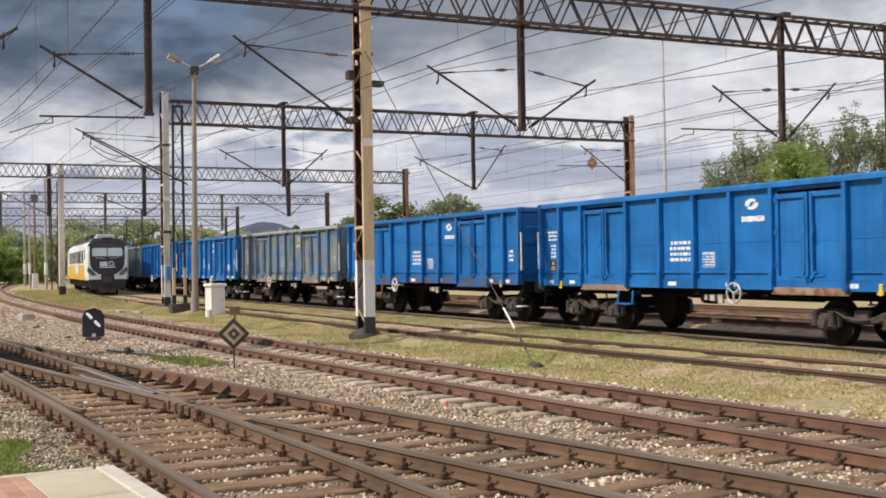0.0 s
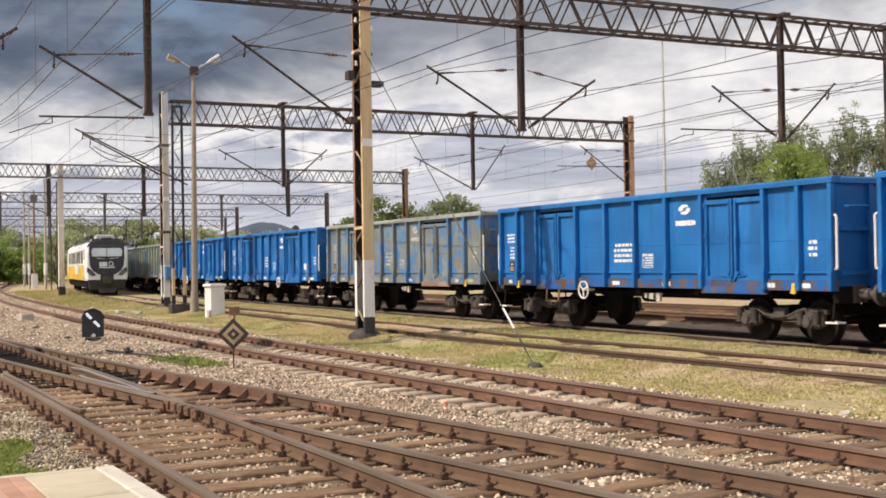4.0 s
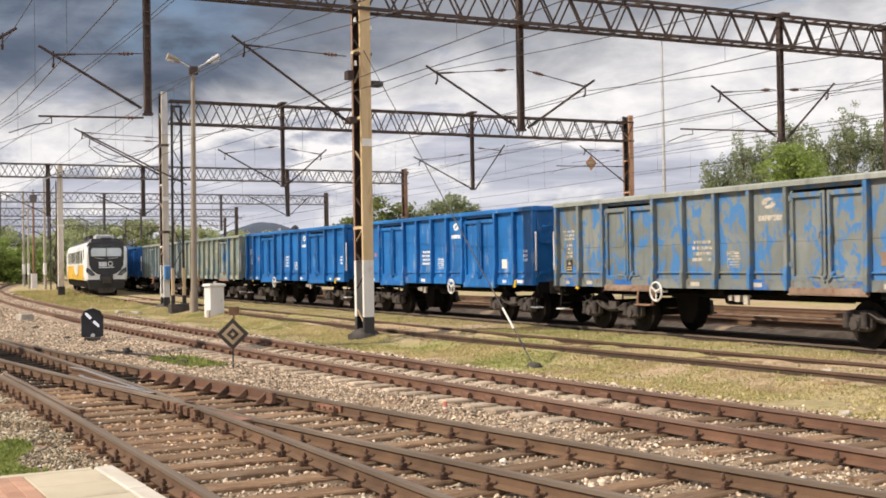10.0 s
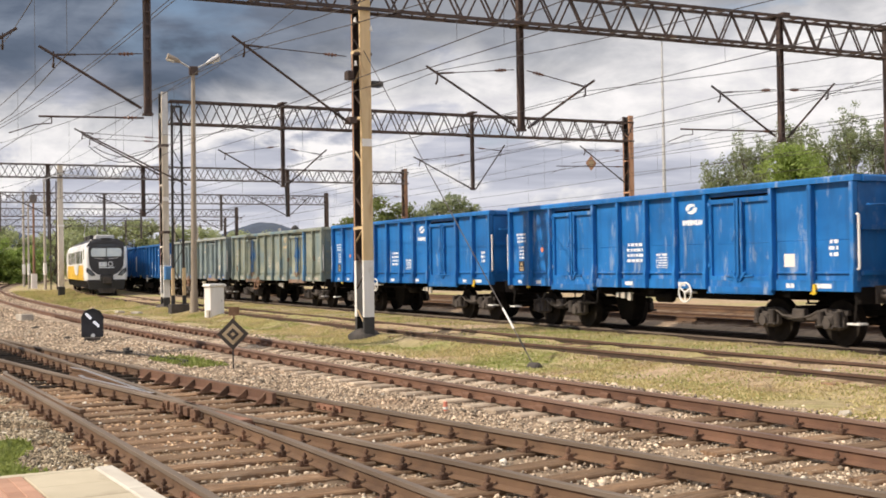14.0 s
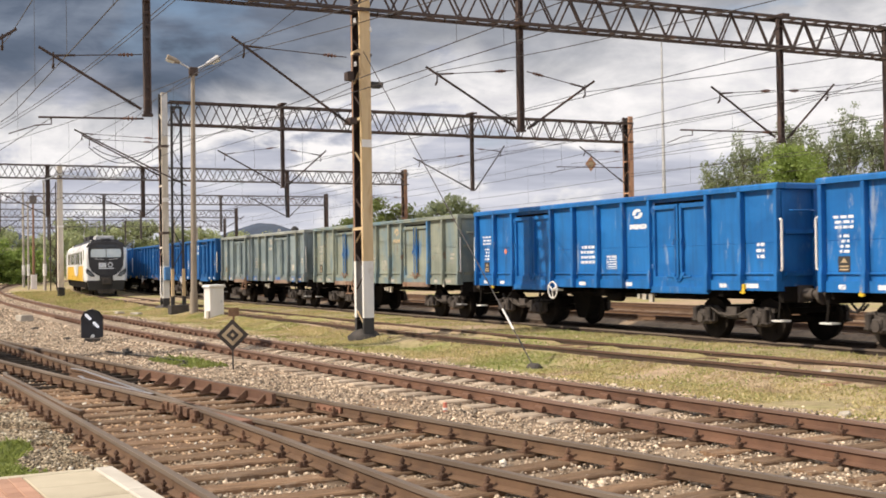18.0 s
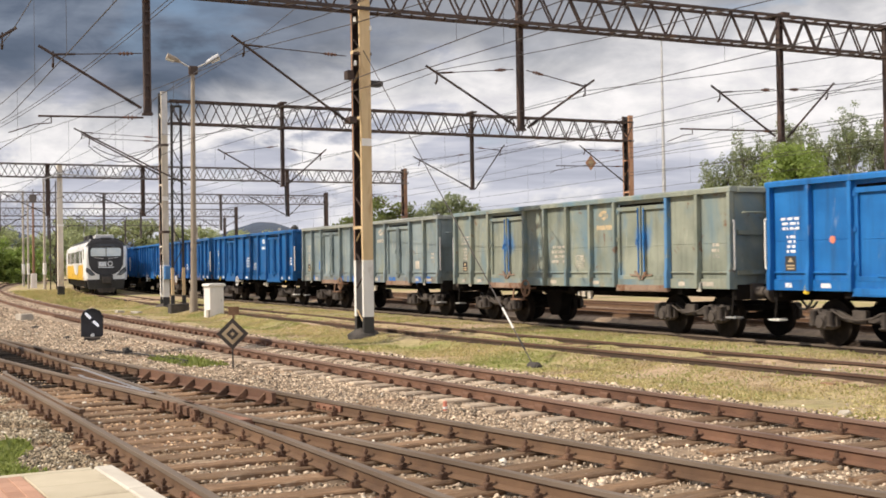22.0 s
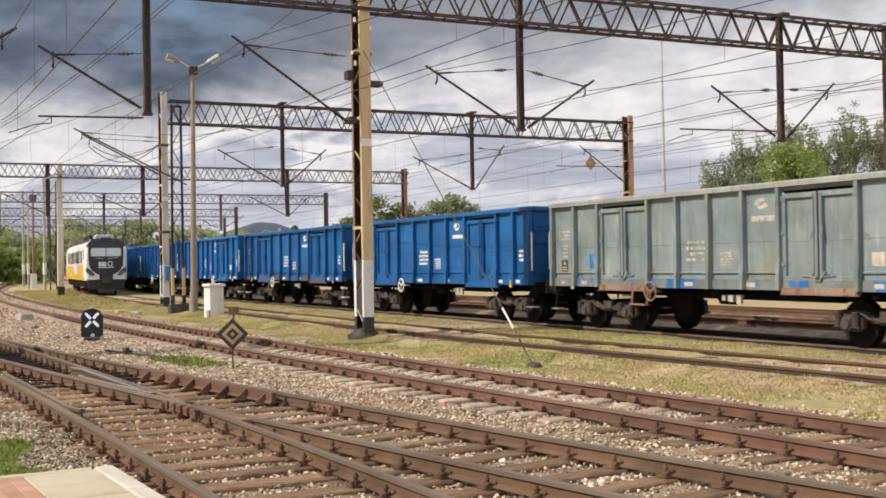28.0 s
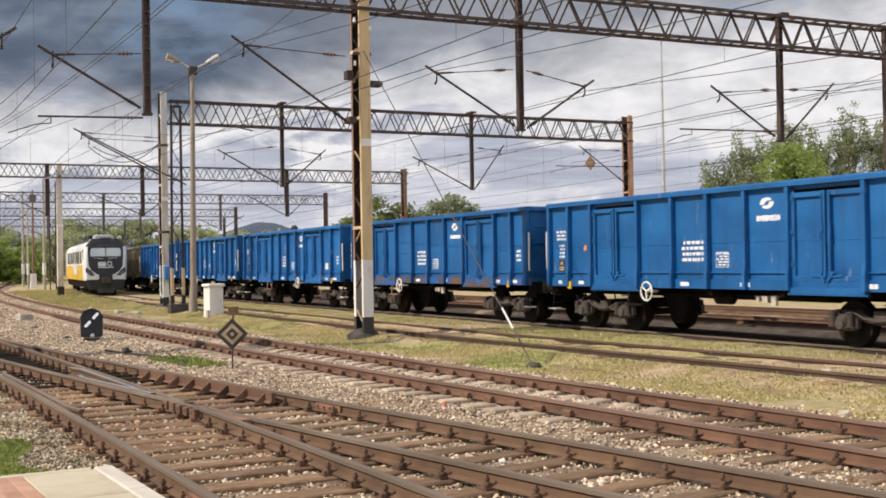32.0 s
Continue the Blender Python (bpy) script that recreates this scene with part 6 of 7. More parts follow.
cab = thing("relay_cabinet", "white trackside relay cabinet with a shallow hipped lid", "cabinet", (-44.0, 11.92, 0), rz=10)
part("body", Geo().box((0, 0, 0.38), (0.54, 0.58, 1.26)), M_WHITE, cab, "", 0.012)
part("lid", Geo().prism([(-0.35, 0.985), (0.35, 0.985), (0.35, 1.05), (0.31, 1.10), (-0.31, 1.10), (-0.35, 1.05)], "x", -0.33, 0.33), M_WHITE, cab, "overhanging white lid", 0.02)
part("plinth", Geo().box((0, 0, -0.28), (0.52, 0.58, 0.14)), M_CONC, cab)
d = part("cabinet_door", Geo().box((0.274, 0, 0.40), (0.014, 0.50, 1.10)), M_WHITE, cab, "", 0.004)
part("door_lock", Geo().box((0.286, 0.18, 0.45), (0.02, 0.04, 0.10)), M_GALV, d)
part("cable_riser", Geo().box((0.16, -0.31, -0.1), (0.2, 0.1, 0.4)), M_CONC, cab)

stub = thing("track_marker", "short rusty post with a square brown plate", "marker", (-38.0, 10.95, 0))
part("post", Geo().box((0, 0, 0.0), (0.06, 0.06, 0.5)), M_RUSTSTEP, stub)
part("plate", Geo().box((0.03, 0, 0.26), (0.03, 0.36, 0.28)), M_RUSTSTEP, stub)

dwarf = thing("shunting_signal", "low black shunting signal with lit white bars", "railway signal", (-32.7, 5.47, 0), rz=-9)
prof = [(-0.29, -0.10), (0.29, -0.10), (0.29, 0.44), (0.19, 0.60), (0.08, 0.66), (-0.08, 0.66), (-0.19, 0.60), (-0.29, 0.44)]
part("case", Geo().prism(prof, "x", -0.20, 0.14), M_DARKSIGN, dwarf, "", 0.02)
part("hood", Geo().prism([(-0.31, 0.42), (-0.29, 0.42), (-0.19, 0.585), (0, 0.645), (0.19, 0.585), (0.29, 0.42), (0.31, 0.42), (0.205, 0.61), (0, 0.68), (-0.205, 0.61)], "x", 0.13, 0.20), M_DARKSIGN, dwarf)
part("dial", Geo().tube((0.14, 0, 0.36), (0.150, 0, 0.36), 0.27, 28), M_DARKSIGN, dwarf)
part("cap", Geo().tube((0, 0, 0.64), (0, 0, 0.70), 0.08, 12, 0.05), M_BRASS, dwarf)
part("base_frame", Geo().box((0.1, 0, -0.20), (0.5, 0.42, 0.20)), M_DARKCONC, dwarf, "", 0.02)
part("cable_box", Geo().tube((0.14, 0.0, -0.08), (0.24, 0.02, -0.05), 0.05, 8), M_GALV, dwarf)


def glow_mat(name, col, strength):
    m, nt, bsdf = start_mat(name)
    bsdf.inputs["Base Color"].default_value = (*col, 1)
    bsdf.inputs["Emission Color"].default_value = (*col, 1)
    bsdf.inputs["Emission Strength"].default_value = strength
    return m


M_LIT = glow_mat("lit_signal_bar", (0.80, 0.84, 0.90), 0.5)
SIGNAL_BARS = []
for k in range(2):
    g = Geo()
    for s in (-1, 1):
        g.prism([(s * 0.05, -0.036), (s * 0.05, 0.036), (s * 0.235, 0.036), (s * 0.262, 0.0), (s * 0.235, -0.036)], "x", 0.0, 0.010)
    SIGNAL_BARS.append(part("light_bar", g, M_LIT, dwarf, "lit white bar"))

sign = thing("diamond_sign", "dark diamond sign with a pale square ring on a thin rod", "sign", (-21.56, 6.19, 0), rz=-16)
for r, m, x in ((0.30, M_SIGNBROWN, 0.0), (0.205, M_BRASS, 0.008), (0.120, M_SIGNBROWN, 0.016), (0.042, M_BRASS, 0.024)):
    g = Geo().prism([(-r, 0.47), (0, 0.47 - r), (r, 0.47), (0, 0.47 + r)], "x", x - 0.006, x + 0.004)
    part("plate" if r == 0.30 else "diamond_mark", g, m, sign)
part("rod", Geo().tube((-0.02, 0, -0.35), (-0.02, 0, 0.40), 0.014, 8), M_BLACKSTEEL, sign)

mark = thing("track_peg", "small faded red and white peg between the tracks", "marker", (-13.83, 6.84, -0.2))
part("body", Geo().tube((0, 0, -0.1), (0, 0, 0.12), 0.032, 8, 0.028), M_RED, mark)
part("collar", Geo().tube((0, 0, 0.02), (0, 0, 0.05), 0.034, 8), M_WHITE, mark)
for nm, lab, at, s in (("stone_block", "pale concrete block lying by the track", (-47.5, 5.4, -0.12), (0.5, 0.5, 0.34)), ("stone_block", "light weathered stone in the grass", (-14.3, 14.1, -0.16), (0.22, 0.30, 0.14)),
                       ("stone_block", "pale stone beside the main track", (-10.7, 10.8, -0.19), (0.12, 0.14, 0.08)), ("stone_block", "old concrete block in the grass", (-52, 9.9, -0.19), (0.5, 0.35, 0.16)), ("stone_block", "old concrete block in the grass", (-50.5, 10.3, -0.19), (0.4, 0.3, 0.14))):
    g = Geo().box((0, 0, 0), s)
    g.v = [(x + random.uniform(-0.04, 0.04), y + random.uniform(-0.04, 0.04), z + random.uniform(-0.02, 0.03)) for x, y, z in g.v]
    tagged(part(nm, g, M_CONC, None, "", 0.03), lab, "stone").matrix_basis = pose(*at, 0, 0, random.uniform(0, 60))
rods = thing("point_rodding", "dark point rod and crank beside the turnout", "rodding", (-27.5, 4.9, 0))
part("rod", Geo().path([(0, 0, -0.14), (2.2, 0.55, -0.14), (4.0, 0.9, -0.15)], 0.022, 6), M_BLACKSTEEL, rods)
part("crank", Geo().box((1.1, 0.28, -0.12), (0.22, 0.16, 0.08)).tube((1.1, 0.28, -0.09), (1.1, 0.28, -0.03), 0.04, 8), M_BLACKSTEEL, rods)

for lab, at, sz in (("dark cable joint among the weeds", (-23.1, 5.63), 0.13), ("dark lump of old grease by the turnout", (-28.1, 5.47), 0.12), ("dark stone-like clod in the ballast", (-40.6, 4.96), 0.13), ("dark clod beside the signal", (-33.9, 5.0), 0.12)):
    r_ = random.Random(int(at[0] * 10))
    g = Geo().lathe((0, 0, -0.26), (0, 0, -0.26 + sz), [(0, 0.0), (0, sz * 0.9), (0.4, sz), (0.8, sz * 0.6), (1, 0.0)], 9)
    g.v = [(px_ + r_.uniform(-0.03, 0.03), py_ * 1.4 + r_.uniform(-0.03, 0.03), pz_ + r_.uniform(-0.015, 0.02)) for px_, py_, pz_ in g.v]
    tagged(part("track_clod", g, M_DARKCONC), lab, "debris").matrix_basis = pose(*at, 0, 0, 0, r_.uniform(0, 90))

flood = thing("flood_mast", "very tall thin pale floodlight mast", "street lamp", (-59.8, 45.3, 0))
part("pole", Geo().tube((0, 0, -0.3), (0, 0, 15.7), 0.16, 12, 0.055), M_GALV, flood)
part("crossbar", Geo().box((0, 0, 15.75), (0.08, 1.7, 0.08)), M_GALV, flood)
for y in (-0.75, -0.3, 0.3, 0.75):
    part("floodlight", Geo().box((0.12, y, 15.95), (0.22, 0.30, 0.26), turn=(0, 35, 0)), M_GALV, flood, "", 0.02)
for at, h, r, lab in (((-149, 16.95), 11.2, 0.16, "pale far signal post beside the curve"), ((-124, 16.15), 10.8, 0.15, "grey wooden pole by the curving track"), ((-142.4, 47.2), 6.4, 0.14, "short pale post behind the goods train"), ((-150, 35.5), 8.0, 0.2, "pale post behind the goods wagons"), ((-150, 38.5), 7.0, 0.16, "pale post behind the goods wagons"), ((-131, 15.4), 9.0, 0.12, "grey pole by the curving track")):
    p = thing("line_post", lab, "post", (*at, 0))
    part("post", Geo().tube((0, 0, -0.3), (0, 0, h), r, 8, r * 0.7), M_CONC, p)
    part("collar", Geo().tube((0, 0, 1.2), (0, 0, 2.4), r * 1.25, 8), M_WHITE, p)
    part("head", Geo().box((0, 0, h), (0.2, 0.3, 0.3)), M_GALV, p)
sig = thing("signal_post", "far lattice signal post with a lantern head", "railway signal", (-134, 16.3, 0))
part("post", Geo().tube((0, 0, -0.3), (0, 0, 9.2), 0.16, 8, 0.1), M_RUSTSTEP, sig)
part("lantern", Geo().box((0, 0, 9.5), (0.4, 0.7, 0.9)).tube((0, 0, 9.9), (0, 0, 10.5), 0.07, 6), M_GREYSTEEL, sig, "", 0.05)
part("post_foot", Geo().box((0, 0, 0.5), (0.5, 0.6, 1.6)), M_WHITE, sig)
tw = thing("lattice_post", "slender lattice post by the curving track", "post", (-116.3, 15.95, 0))
for s in (-1, 1):
    part("leg", Geo().box((0, s * 0.28, 5.0), (0.10, 0.10, 10.4)), M_BROWNSTEEL, tw)
for k in range(12):
    s = 1 if k % 2 else -1
    part("cross_bar", Geo().bar((0, -s * 0.26, 0.3 + k * 0.8), (0, s * 0.26, 1.1 + k * 0.8), 0.05, 0.05), M_BROWNSTEEL, tw)
yl = thing("yard_light", "dark dome-headed light post behind the wagons", "street lamp", (-63.6, 22.0, 0))
part("pole", Geo().tube((0, 0, -0.3), (0, 0, 3.8), 0.05, 8), M_BLACKSTEEL, yl)
part("dome", Geo().tube((0, 0, 3.78), (0, 0, 3.92), 0.24, 12, 0.22).tube((0, 0, 3.92), (0, 0, 4.06), 0.22, 12, 0.08), M_BLACKSTEEL, yl)
wall = thing("station_wall", "low grey concrete wall beyond the curve", "wall", (-205, 12, 0), kind="structure", rz=8)
part("wall_body", Geo().box((0, 0, 1.5), (0.4, 26, 3.6)), M_CONC, wall)
part("wall_cap", Geo().box((0, 0, 3.4), (0.6, 26.2, 0.25)), M_CONC, wall)
part("wall_base", Geo().box((0, 0, 0.0), (0.7, 26.1, 0.6)), M_DARKCONC, wall)

# ---- standing passenger train ----
emu = thing("passenger_train", "white and yellow electric train with a charcoal front, standing", "train")


def car(parent, front):
    L, W = 20.6, 1.425
    secs = []
    shell = [(-0.96, 0.95), (-1.0, 1.25), (-1.0, 2.9), (-0.96, 3.25), (-0.80, 3.52), (-0.45, 3.68), (0.45, 3.68), (0.80, 3.52), (0.96, 3.25), (1.0, 2.9), (1.0, 1.25), (0.96, 0.95)]
    stations = [(0.0, 0.84, 0.90), (-0.10, 0.93, 0.95), (-0.40, 0.985, 0.985), (-0.9, 1.0, 1.0), (-L, 1.0, 1.0)] if front else [(0, 1, 1), (-L, 1, 1)]
    g = Geo()
    n = len(shell)
    vs = []
    for x, w, h in stations:
        vs += [(x, y * W * w, 0.95 + (z - 0.95) * h) for y, z in shell]
    fs = [(i * n + j, i * n + (j + 1) % n, (i + 1) * n + (j + 1) % n, (i + 1) * n + j) for i in range(len(stations) - 1) for j in range(n)]
    fs += [tuple(range(n)), tuple(range(len(vs) - 1, len(vs) - n - 1, -1))]
    g.add(vs, fs)
    body = part("car_body", g, M_EMUWHITE, parent, "white car body", 0.02)
    for s in (-1, 1):
        part("side_stripe", Geo().box((-L / 2 - 0.3, s * (W + 0.004), 1.48), (L - 1.4, 0.014, 1.02)), M_EMUYELLOW, body, "yellow lower side")
        part("side_swoosh", Geo().prism([(-5.6, 2.0), (-6.1, 1.55), (-7.4, 1.30), (-9.4, 1.30), (-10.7, 1.55), (-11.2, 2.0)], "y", s * (W + 0.016) - 0.006, s * (W + 0.016) + 0.006), M_EMUWHITE, body, "white curved sweep")
        x = -2.6
        while x > -L + 1.5:
            part("side_window", Geo().box((x, s * (W + 0.006), 2.55), (1.15, 0.016, 0.85)), M_GLASS, body, "", 0.004)
            x -= 1.75
        for x in (-4.6, -10.3, -16.0):
            d_ = part("side_door", Geo().box((x, s * (W + 0.014), 2.52), (1.25, 0.03, 1.10)), M_EMUWHITE, body, "", 0.01)
            part("door_window", Geo().box((x, s * (W + 0.031), 2.55), (0.8, 0.006, 0.9)), M_GLASS, d_)
    part("roof_fairing", Geo().prism([(-1.05, 3.55), (1.05, 3.55), (0.85, 3.78), (-0.85, 3.78)], "x", -L + 0.5, -0.9), M_EMUDARK, body, "", 0.02)
    part("underfloor", Geo().box((-L / 2, 0, 0.72), (L - 1.0, 2.5, 0.5)), M_UNDER, parent)
    for bx in (-3.2, -L + 3.2):
        b = part("bogie", Geo().box((bx, 0, 0.55), (3.2, 2.2, 0.28)), M_UNDER, parent)
        for ax in (-1.2, 1.2):
            part("wheelset", Geo().tube((bx + ax, -0.82, 0.46), (bx + ax, -0.69, 0.46), 0.46, 20).tube((bx + ax, 0.69, 0.46), (bx + ax, 0.82, 0.46), 0.46, 20).tube((bx + ax, -0.8, 0.46), (bx + ax, 0.8, 0.46), 0.08, 8), M_WHEEL, b)
    return body


car1 = new("car")
car1.parent = emu
body1 = car(car1, True)
# front: charcoal mask, windscreen, white chin, lamps, skirt, coupler
mask = [(-1.22, 1.95), (-1.02, 1.62), (-0.62, 1.36), (-0.25, 1.30), (0.25, 1.30), (0.62, 1.36), (1.02, 1.62), (1.22, 1.95), (1.27, 2.6), (1.27, 3.12), (1.20, 3.44), (0.66, 3.64), (-0.66, 3.64), (-1.20, 3.44), (-1.27, 3.12), (-1.27, 2.6)]
mask = [(y * 0.90, z) for y, z in mask]
part("front_mask", Geo().prism(mask, "x", -0.16, 0.035), M_EMUDARK, body1, "charcoal front mask", 0.03)
part("front_roof", Geo().prism([(-1.30, 3.22), (-1.12, 3.50), (-0.62, 3.72), (0.62, 3.72), (1.12, 3.50), (1.30, 3.22), (0.9, 3.3), (-0.9, 3.3)], "x", -1.3, -0.05), M_EMUDARK, body1, "charcoal roof edge", 0.02)
part("windscreen", Geo().prism([(-0.96, 2.56), (0.96, 2.56), (1.00, 2.92), (0.90, 3.12), (-0.90, 3.12), (-1.00, 2.92)], "x", 0.03, 0.052), M_SCREEN, body1, "windscreen coloured pale for the sky's reflection")
part("screen_post", Geo().box((0.055, 0.0, 2.82), (0.01, 0.05, 0.6)), M_EMUDARK, body1)
part("destination_panel", Geo().box((0.04, 0, 3.30), (0.03, 1.3, 0.16)), M_GLASS, body1)
for k, s_ in ((0, -1), (1, 1)):
    part("wiper", Geo().bar((0.065, s_ * 0.15, 2.40), (0.065, s_ * 0.75, 2.47), 0.04, 0.04), M_GALV, body1)
    part("headlight", Geo().prism([(s_ * 0.70, 1.30), (s_ * 0.96, 1.62), (s_ * 1.27, 1.84), (s_ * 1.30, 1.54), (s_ * 0.98, 1.26)], "x", -0.10, 0.045), M_EMUDARK, body1, "dark slanted headlight")
    part("headlight_lens", Geo().prism([(s_ * 0.82, 1.35), (s_ * 1.00, 1.56), (s_ * 1.19, 1.66), (s_ * 1.20, 1.50), (s_ * 0.98, 1.31)], "x", 0.045, 0.058), M_LENS, body1)
    part("cab_side_window", Geo().box((-0.75, s_ * 1.415, 2.7), (0.5, 0.02, 0.7)), M_GLASS, body1)
part("emblem_shape", Geo().box((0.045, -0.24, 2.04), (0.022, 0.50, 0.30)), M_MARK, body1, "plain white emblem block")
part("emblem_ring", Geo().ring((0.045, 0.26, 2.06), 0.14, 0.035, "x", 16, 5), M_MARK, body1)
part("emblem_line", Geo().box((0.045, 0, 1.82), (0.022, 1.0, 0.07)), M_MARK, body1)
part("front_skirt", Geo().prism([(-1.25, 1.02), (1.25, 1.02), (1.12, 0.34), (-1.12, 0.34)], "x", -0.45, 0.02), M_BLACKSTEEL, body1, "", 0.03)
part("coupler_recess", Geo().box((0.02, 0, 1.12), (0.12, 0.86, 0.40)), M_BLACKSTEEL, body1, "", 0.02)
part("coupler", Geo().box((0.22, 0, 0.98), (0.5, 0.42, 0.36)).box((0.50, 0, 0.98), (0.16, 0.56, 0.42)), M_BOGIE, body1, "", 0.02)
part("brake_hose", Geo().path([(0.1, 0.32, 0.95), (0.35, 0.34, 0.65), (0.45, 0.30, 0.45)], 0.035, 6), M_BLACKSTEEL, body1)
part("rail_guard", Geo().prism([(-0.6, 0.42), (0.6, 0.42), (0.5, 0.14), (-0.5, 0.14)], "x", -0.1, 0.08), M_BOGIE, body1)
part("roof_unit", Geo().prism([(-0.66, 3.70), (0.66, 3.70), (0.60, 4.05), (-0.60, 4.05)], "x", -2.8, -1.2), M_GALV, body1, "grey roof unit", 0.06)
part("roof_lamp", Geo().box((-0.20, 0, 3.74), (0.4, 0.7, 0.18)), M_EMUDARK, body1, "", 0.03)
for x in (-6, -9.5):
    part("roof_box", Geo().box((x, 0, 3.95), (2.2, 1.5, 0.36)), M_BLACKSTEEL, body1, "", 0.04)
pan = part("pantograph", Geo().path([(-13, -0.5, 3.8), (-14.2, -0.5, 4.5), (-13.0, -0.4, 5.3)], 0.03, 6).path([(-13, 0.5, 3.8), (-14.2, 0.5, 4.5), (-13.0, 0.4, 5.3)], 0.03, 6).box((-13.0, 0, 5.34), (0.3, 1.6, 0.06)).box((-13.4, 0, 3.82), (1.4, 1.2, 0.06)), M_GALV, body1)
heading = math.degrees(math.atan2(siding_y(-83.2) - siding_y(-97.5), 14.3))
emu.matrix_basis = pose(-80.0, siding_y(-80.0), 0, 0, 0, heading)
car2 = new("car")
car2.parent = emu
car(car2, False)
h2 = math.degrees(math.atan2(siding_y(-104) - siding_y(-118), 14.0))
car2.matrix_basis = pose(-21.2, 0, 0, 0, 0, 0) @ pose(0, 0, 0, 0, 0, h2 - heading)

# ---- trees, hills ----
def tree(name, label, at, height, spread, mat_, leaves, leaf=0.28, trunk=0.18, columnar=False, seed=1, low=0.25, limbs_n=9):
    """Tapered trunk with limbs and a crown of many small leaves gathered in uneven clumps."""
    rng = np.random.default_rng(seed)
    th = thing(name, label, "tree", (at[0], at[1], -0.3))
    g = Geo()
    pts = [Vector((0, 0, 0))]
    for i in range(1, 6):
        pts.append(Vector((rng.normal() * 0.05 * spread, rng.normal() * 0.05 * spread, height * 0.9 * i / 5)))
    for i in range(5):
        g.tube(pts[i], pts[i + 1], trunk * (1 - i / 5.4), 7, trunk * (1 - (i + 1) / 5.4))
    clumps = []
    for i in range(limbs_n):
        u = low + (0.95 - low) * (i + rng.uniform(0, 0.8)) / limbs_n
        a = i * 2.4 + rng.uniform(-0.5, 0.5)
        z = height * 0.9 * u
        base = pts[min(int(u * 5), 4)].lerp(pts[min(int(u * 5) + 1, 5)], u * 5 % 1)
        prof = (1 - abs(u - 0.45) * 0.9) if not columnar else (1 - 0.55 * u)
        r = spread * prof * rng.uniform(0.65, 1.1)
        rise = height * (0.10 if not columnar else 0.24) * rng.uniform(0.5, 1.2)
        tip = base + Vector((math.cos(a) * r, math.sin(a) * r, rise))
        g.tube(base, base.lerp(tip, 0.5) + Vector((0, 0, 0.1 * rise)), trunk * 0.35, 5, trunk * 0.22)
        g.tube(base.lerp(tip, 0.5) + Vector((0, 0, 0.1 * rise)), tip, trunk * 0.22, 5, trunk * 0.06)
        for q, k in ((1.0, 1.0), (0.7, 0.9), (0.45, 0.6)):
            clumps.append((*(base.lerp(tip, q)), spread * 0.34 * k * rng.uniform(0.6, 1.25)))
    clumps.append((*pts[5], spread * 0.35))
    clumps.append((*(pts[4].lerp(pts[5], 0.5)), spread * 0.4))
    part("trunk", g, M_BARK, th)
    c = np.array(clumps)
    w = c[:, 3] ** 2
    pick = rng.choice(len(c), leaves, p=w / w.sum())
    d_ = rng.normal(size=(leaves, 3))
    d_ /= np.linalg.norm(d_, axis=1)[:, None]
    rad = c[pick, 3] * rng.uniform(0.25, 1.0, leaves) ** 0.5 * rng.uniform(0.7, 1.25, leaves)
    p = c[pick, :3] + d_ * rad[:, None] * np.array([1, 1, 1.15 if columnar else 0.8])
    p[:, 2] = np.maximum(p[:, 2], 0.3)
    a = rng.normal(size=(leaves, 3))
    a /= np.linalg.norm(a, axis=1)[:, None]
    b = np.cross(a, rng.normal(size=(leaves, 3)))
    b /= np.linalg.norm(b, axis=1)[:, None]
    s = leaf * rng.uniform(0.55, 1.25, leaves)[:, None]
    v = np.stack([p - a * s * 0.5, p + b * s * 0.32, p + a * s * 0.5, p - b * s * 0.32], 1).reshape(-1, 3)
    f = np.arange(leaves * 4).reshape(-1, 4)
    cr = part("crown", fast_mesh("crown", v, f, [mat_]), None, th)
    return th


for i in range(30):
    u = (i + 0.5) / 30
    x, y = -74.4 + 16.6 * u, 60.2 + 15.8 * u
    h = float(np.interp(u, [0, 0.12, 0.25, 0.45, 0.7, 1.0], [8.4, 10.6, 11.9, 12.4, 12.9, 12.9])) * random.uniform(0.91, 1.03)
    back = 2.2 * (i % 2)
    tree("poplar_tree", "grey-green poplar with steep upright limbs", (x - back * 0.7 + random.uniform(-0.3, 0.3), y + back * 0.7 + random.uniform(-0.3, 0.3)), h, 1.3, M_LEAFPALE, 3400, 0.20, 0.11, True, 40 + i, 0.05, 26)
tree("bush_tree", "rounded bright green tree in fresh leaf", (-52.6, 49.5), 8.9, 2.75, M_LEAFBRIGHT, 15000, 0.20, 0.2, False, 60, 0.15, 24)
for i, (x, y, h, s) in enumerate(((-120.8, 48.0, 7.6, 2.2), (-119.6, 50.9, 9.8, 2.6), (-118.7, 52.9, 9.2, 2.4), (-117.7, 55.2, 7.9, 2.4), (-116.8, 57, 9.3, 2.4), (-116.2, 58.4, 10.2, 2.6), (-115.2, 60.3, 9.0, 2.3), (-114.4, 61.6, 7.8, 2.0))):
    tree("leafy_tree", "broad green tree behind the yard", (x, y), h, s * 1.1, M_LEAF if i < 3 else M_LEAFPALE, 2600, 0.36, 0.2, False, 70 + i)
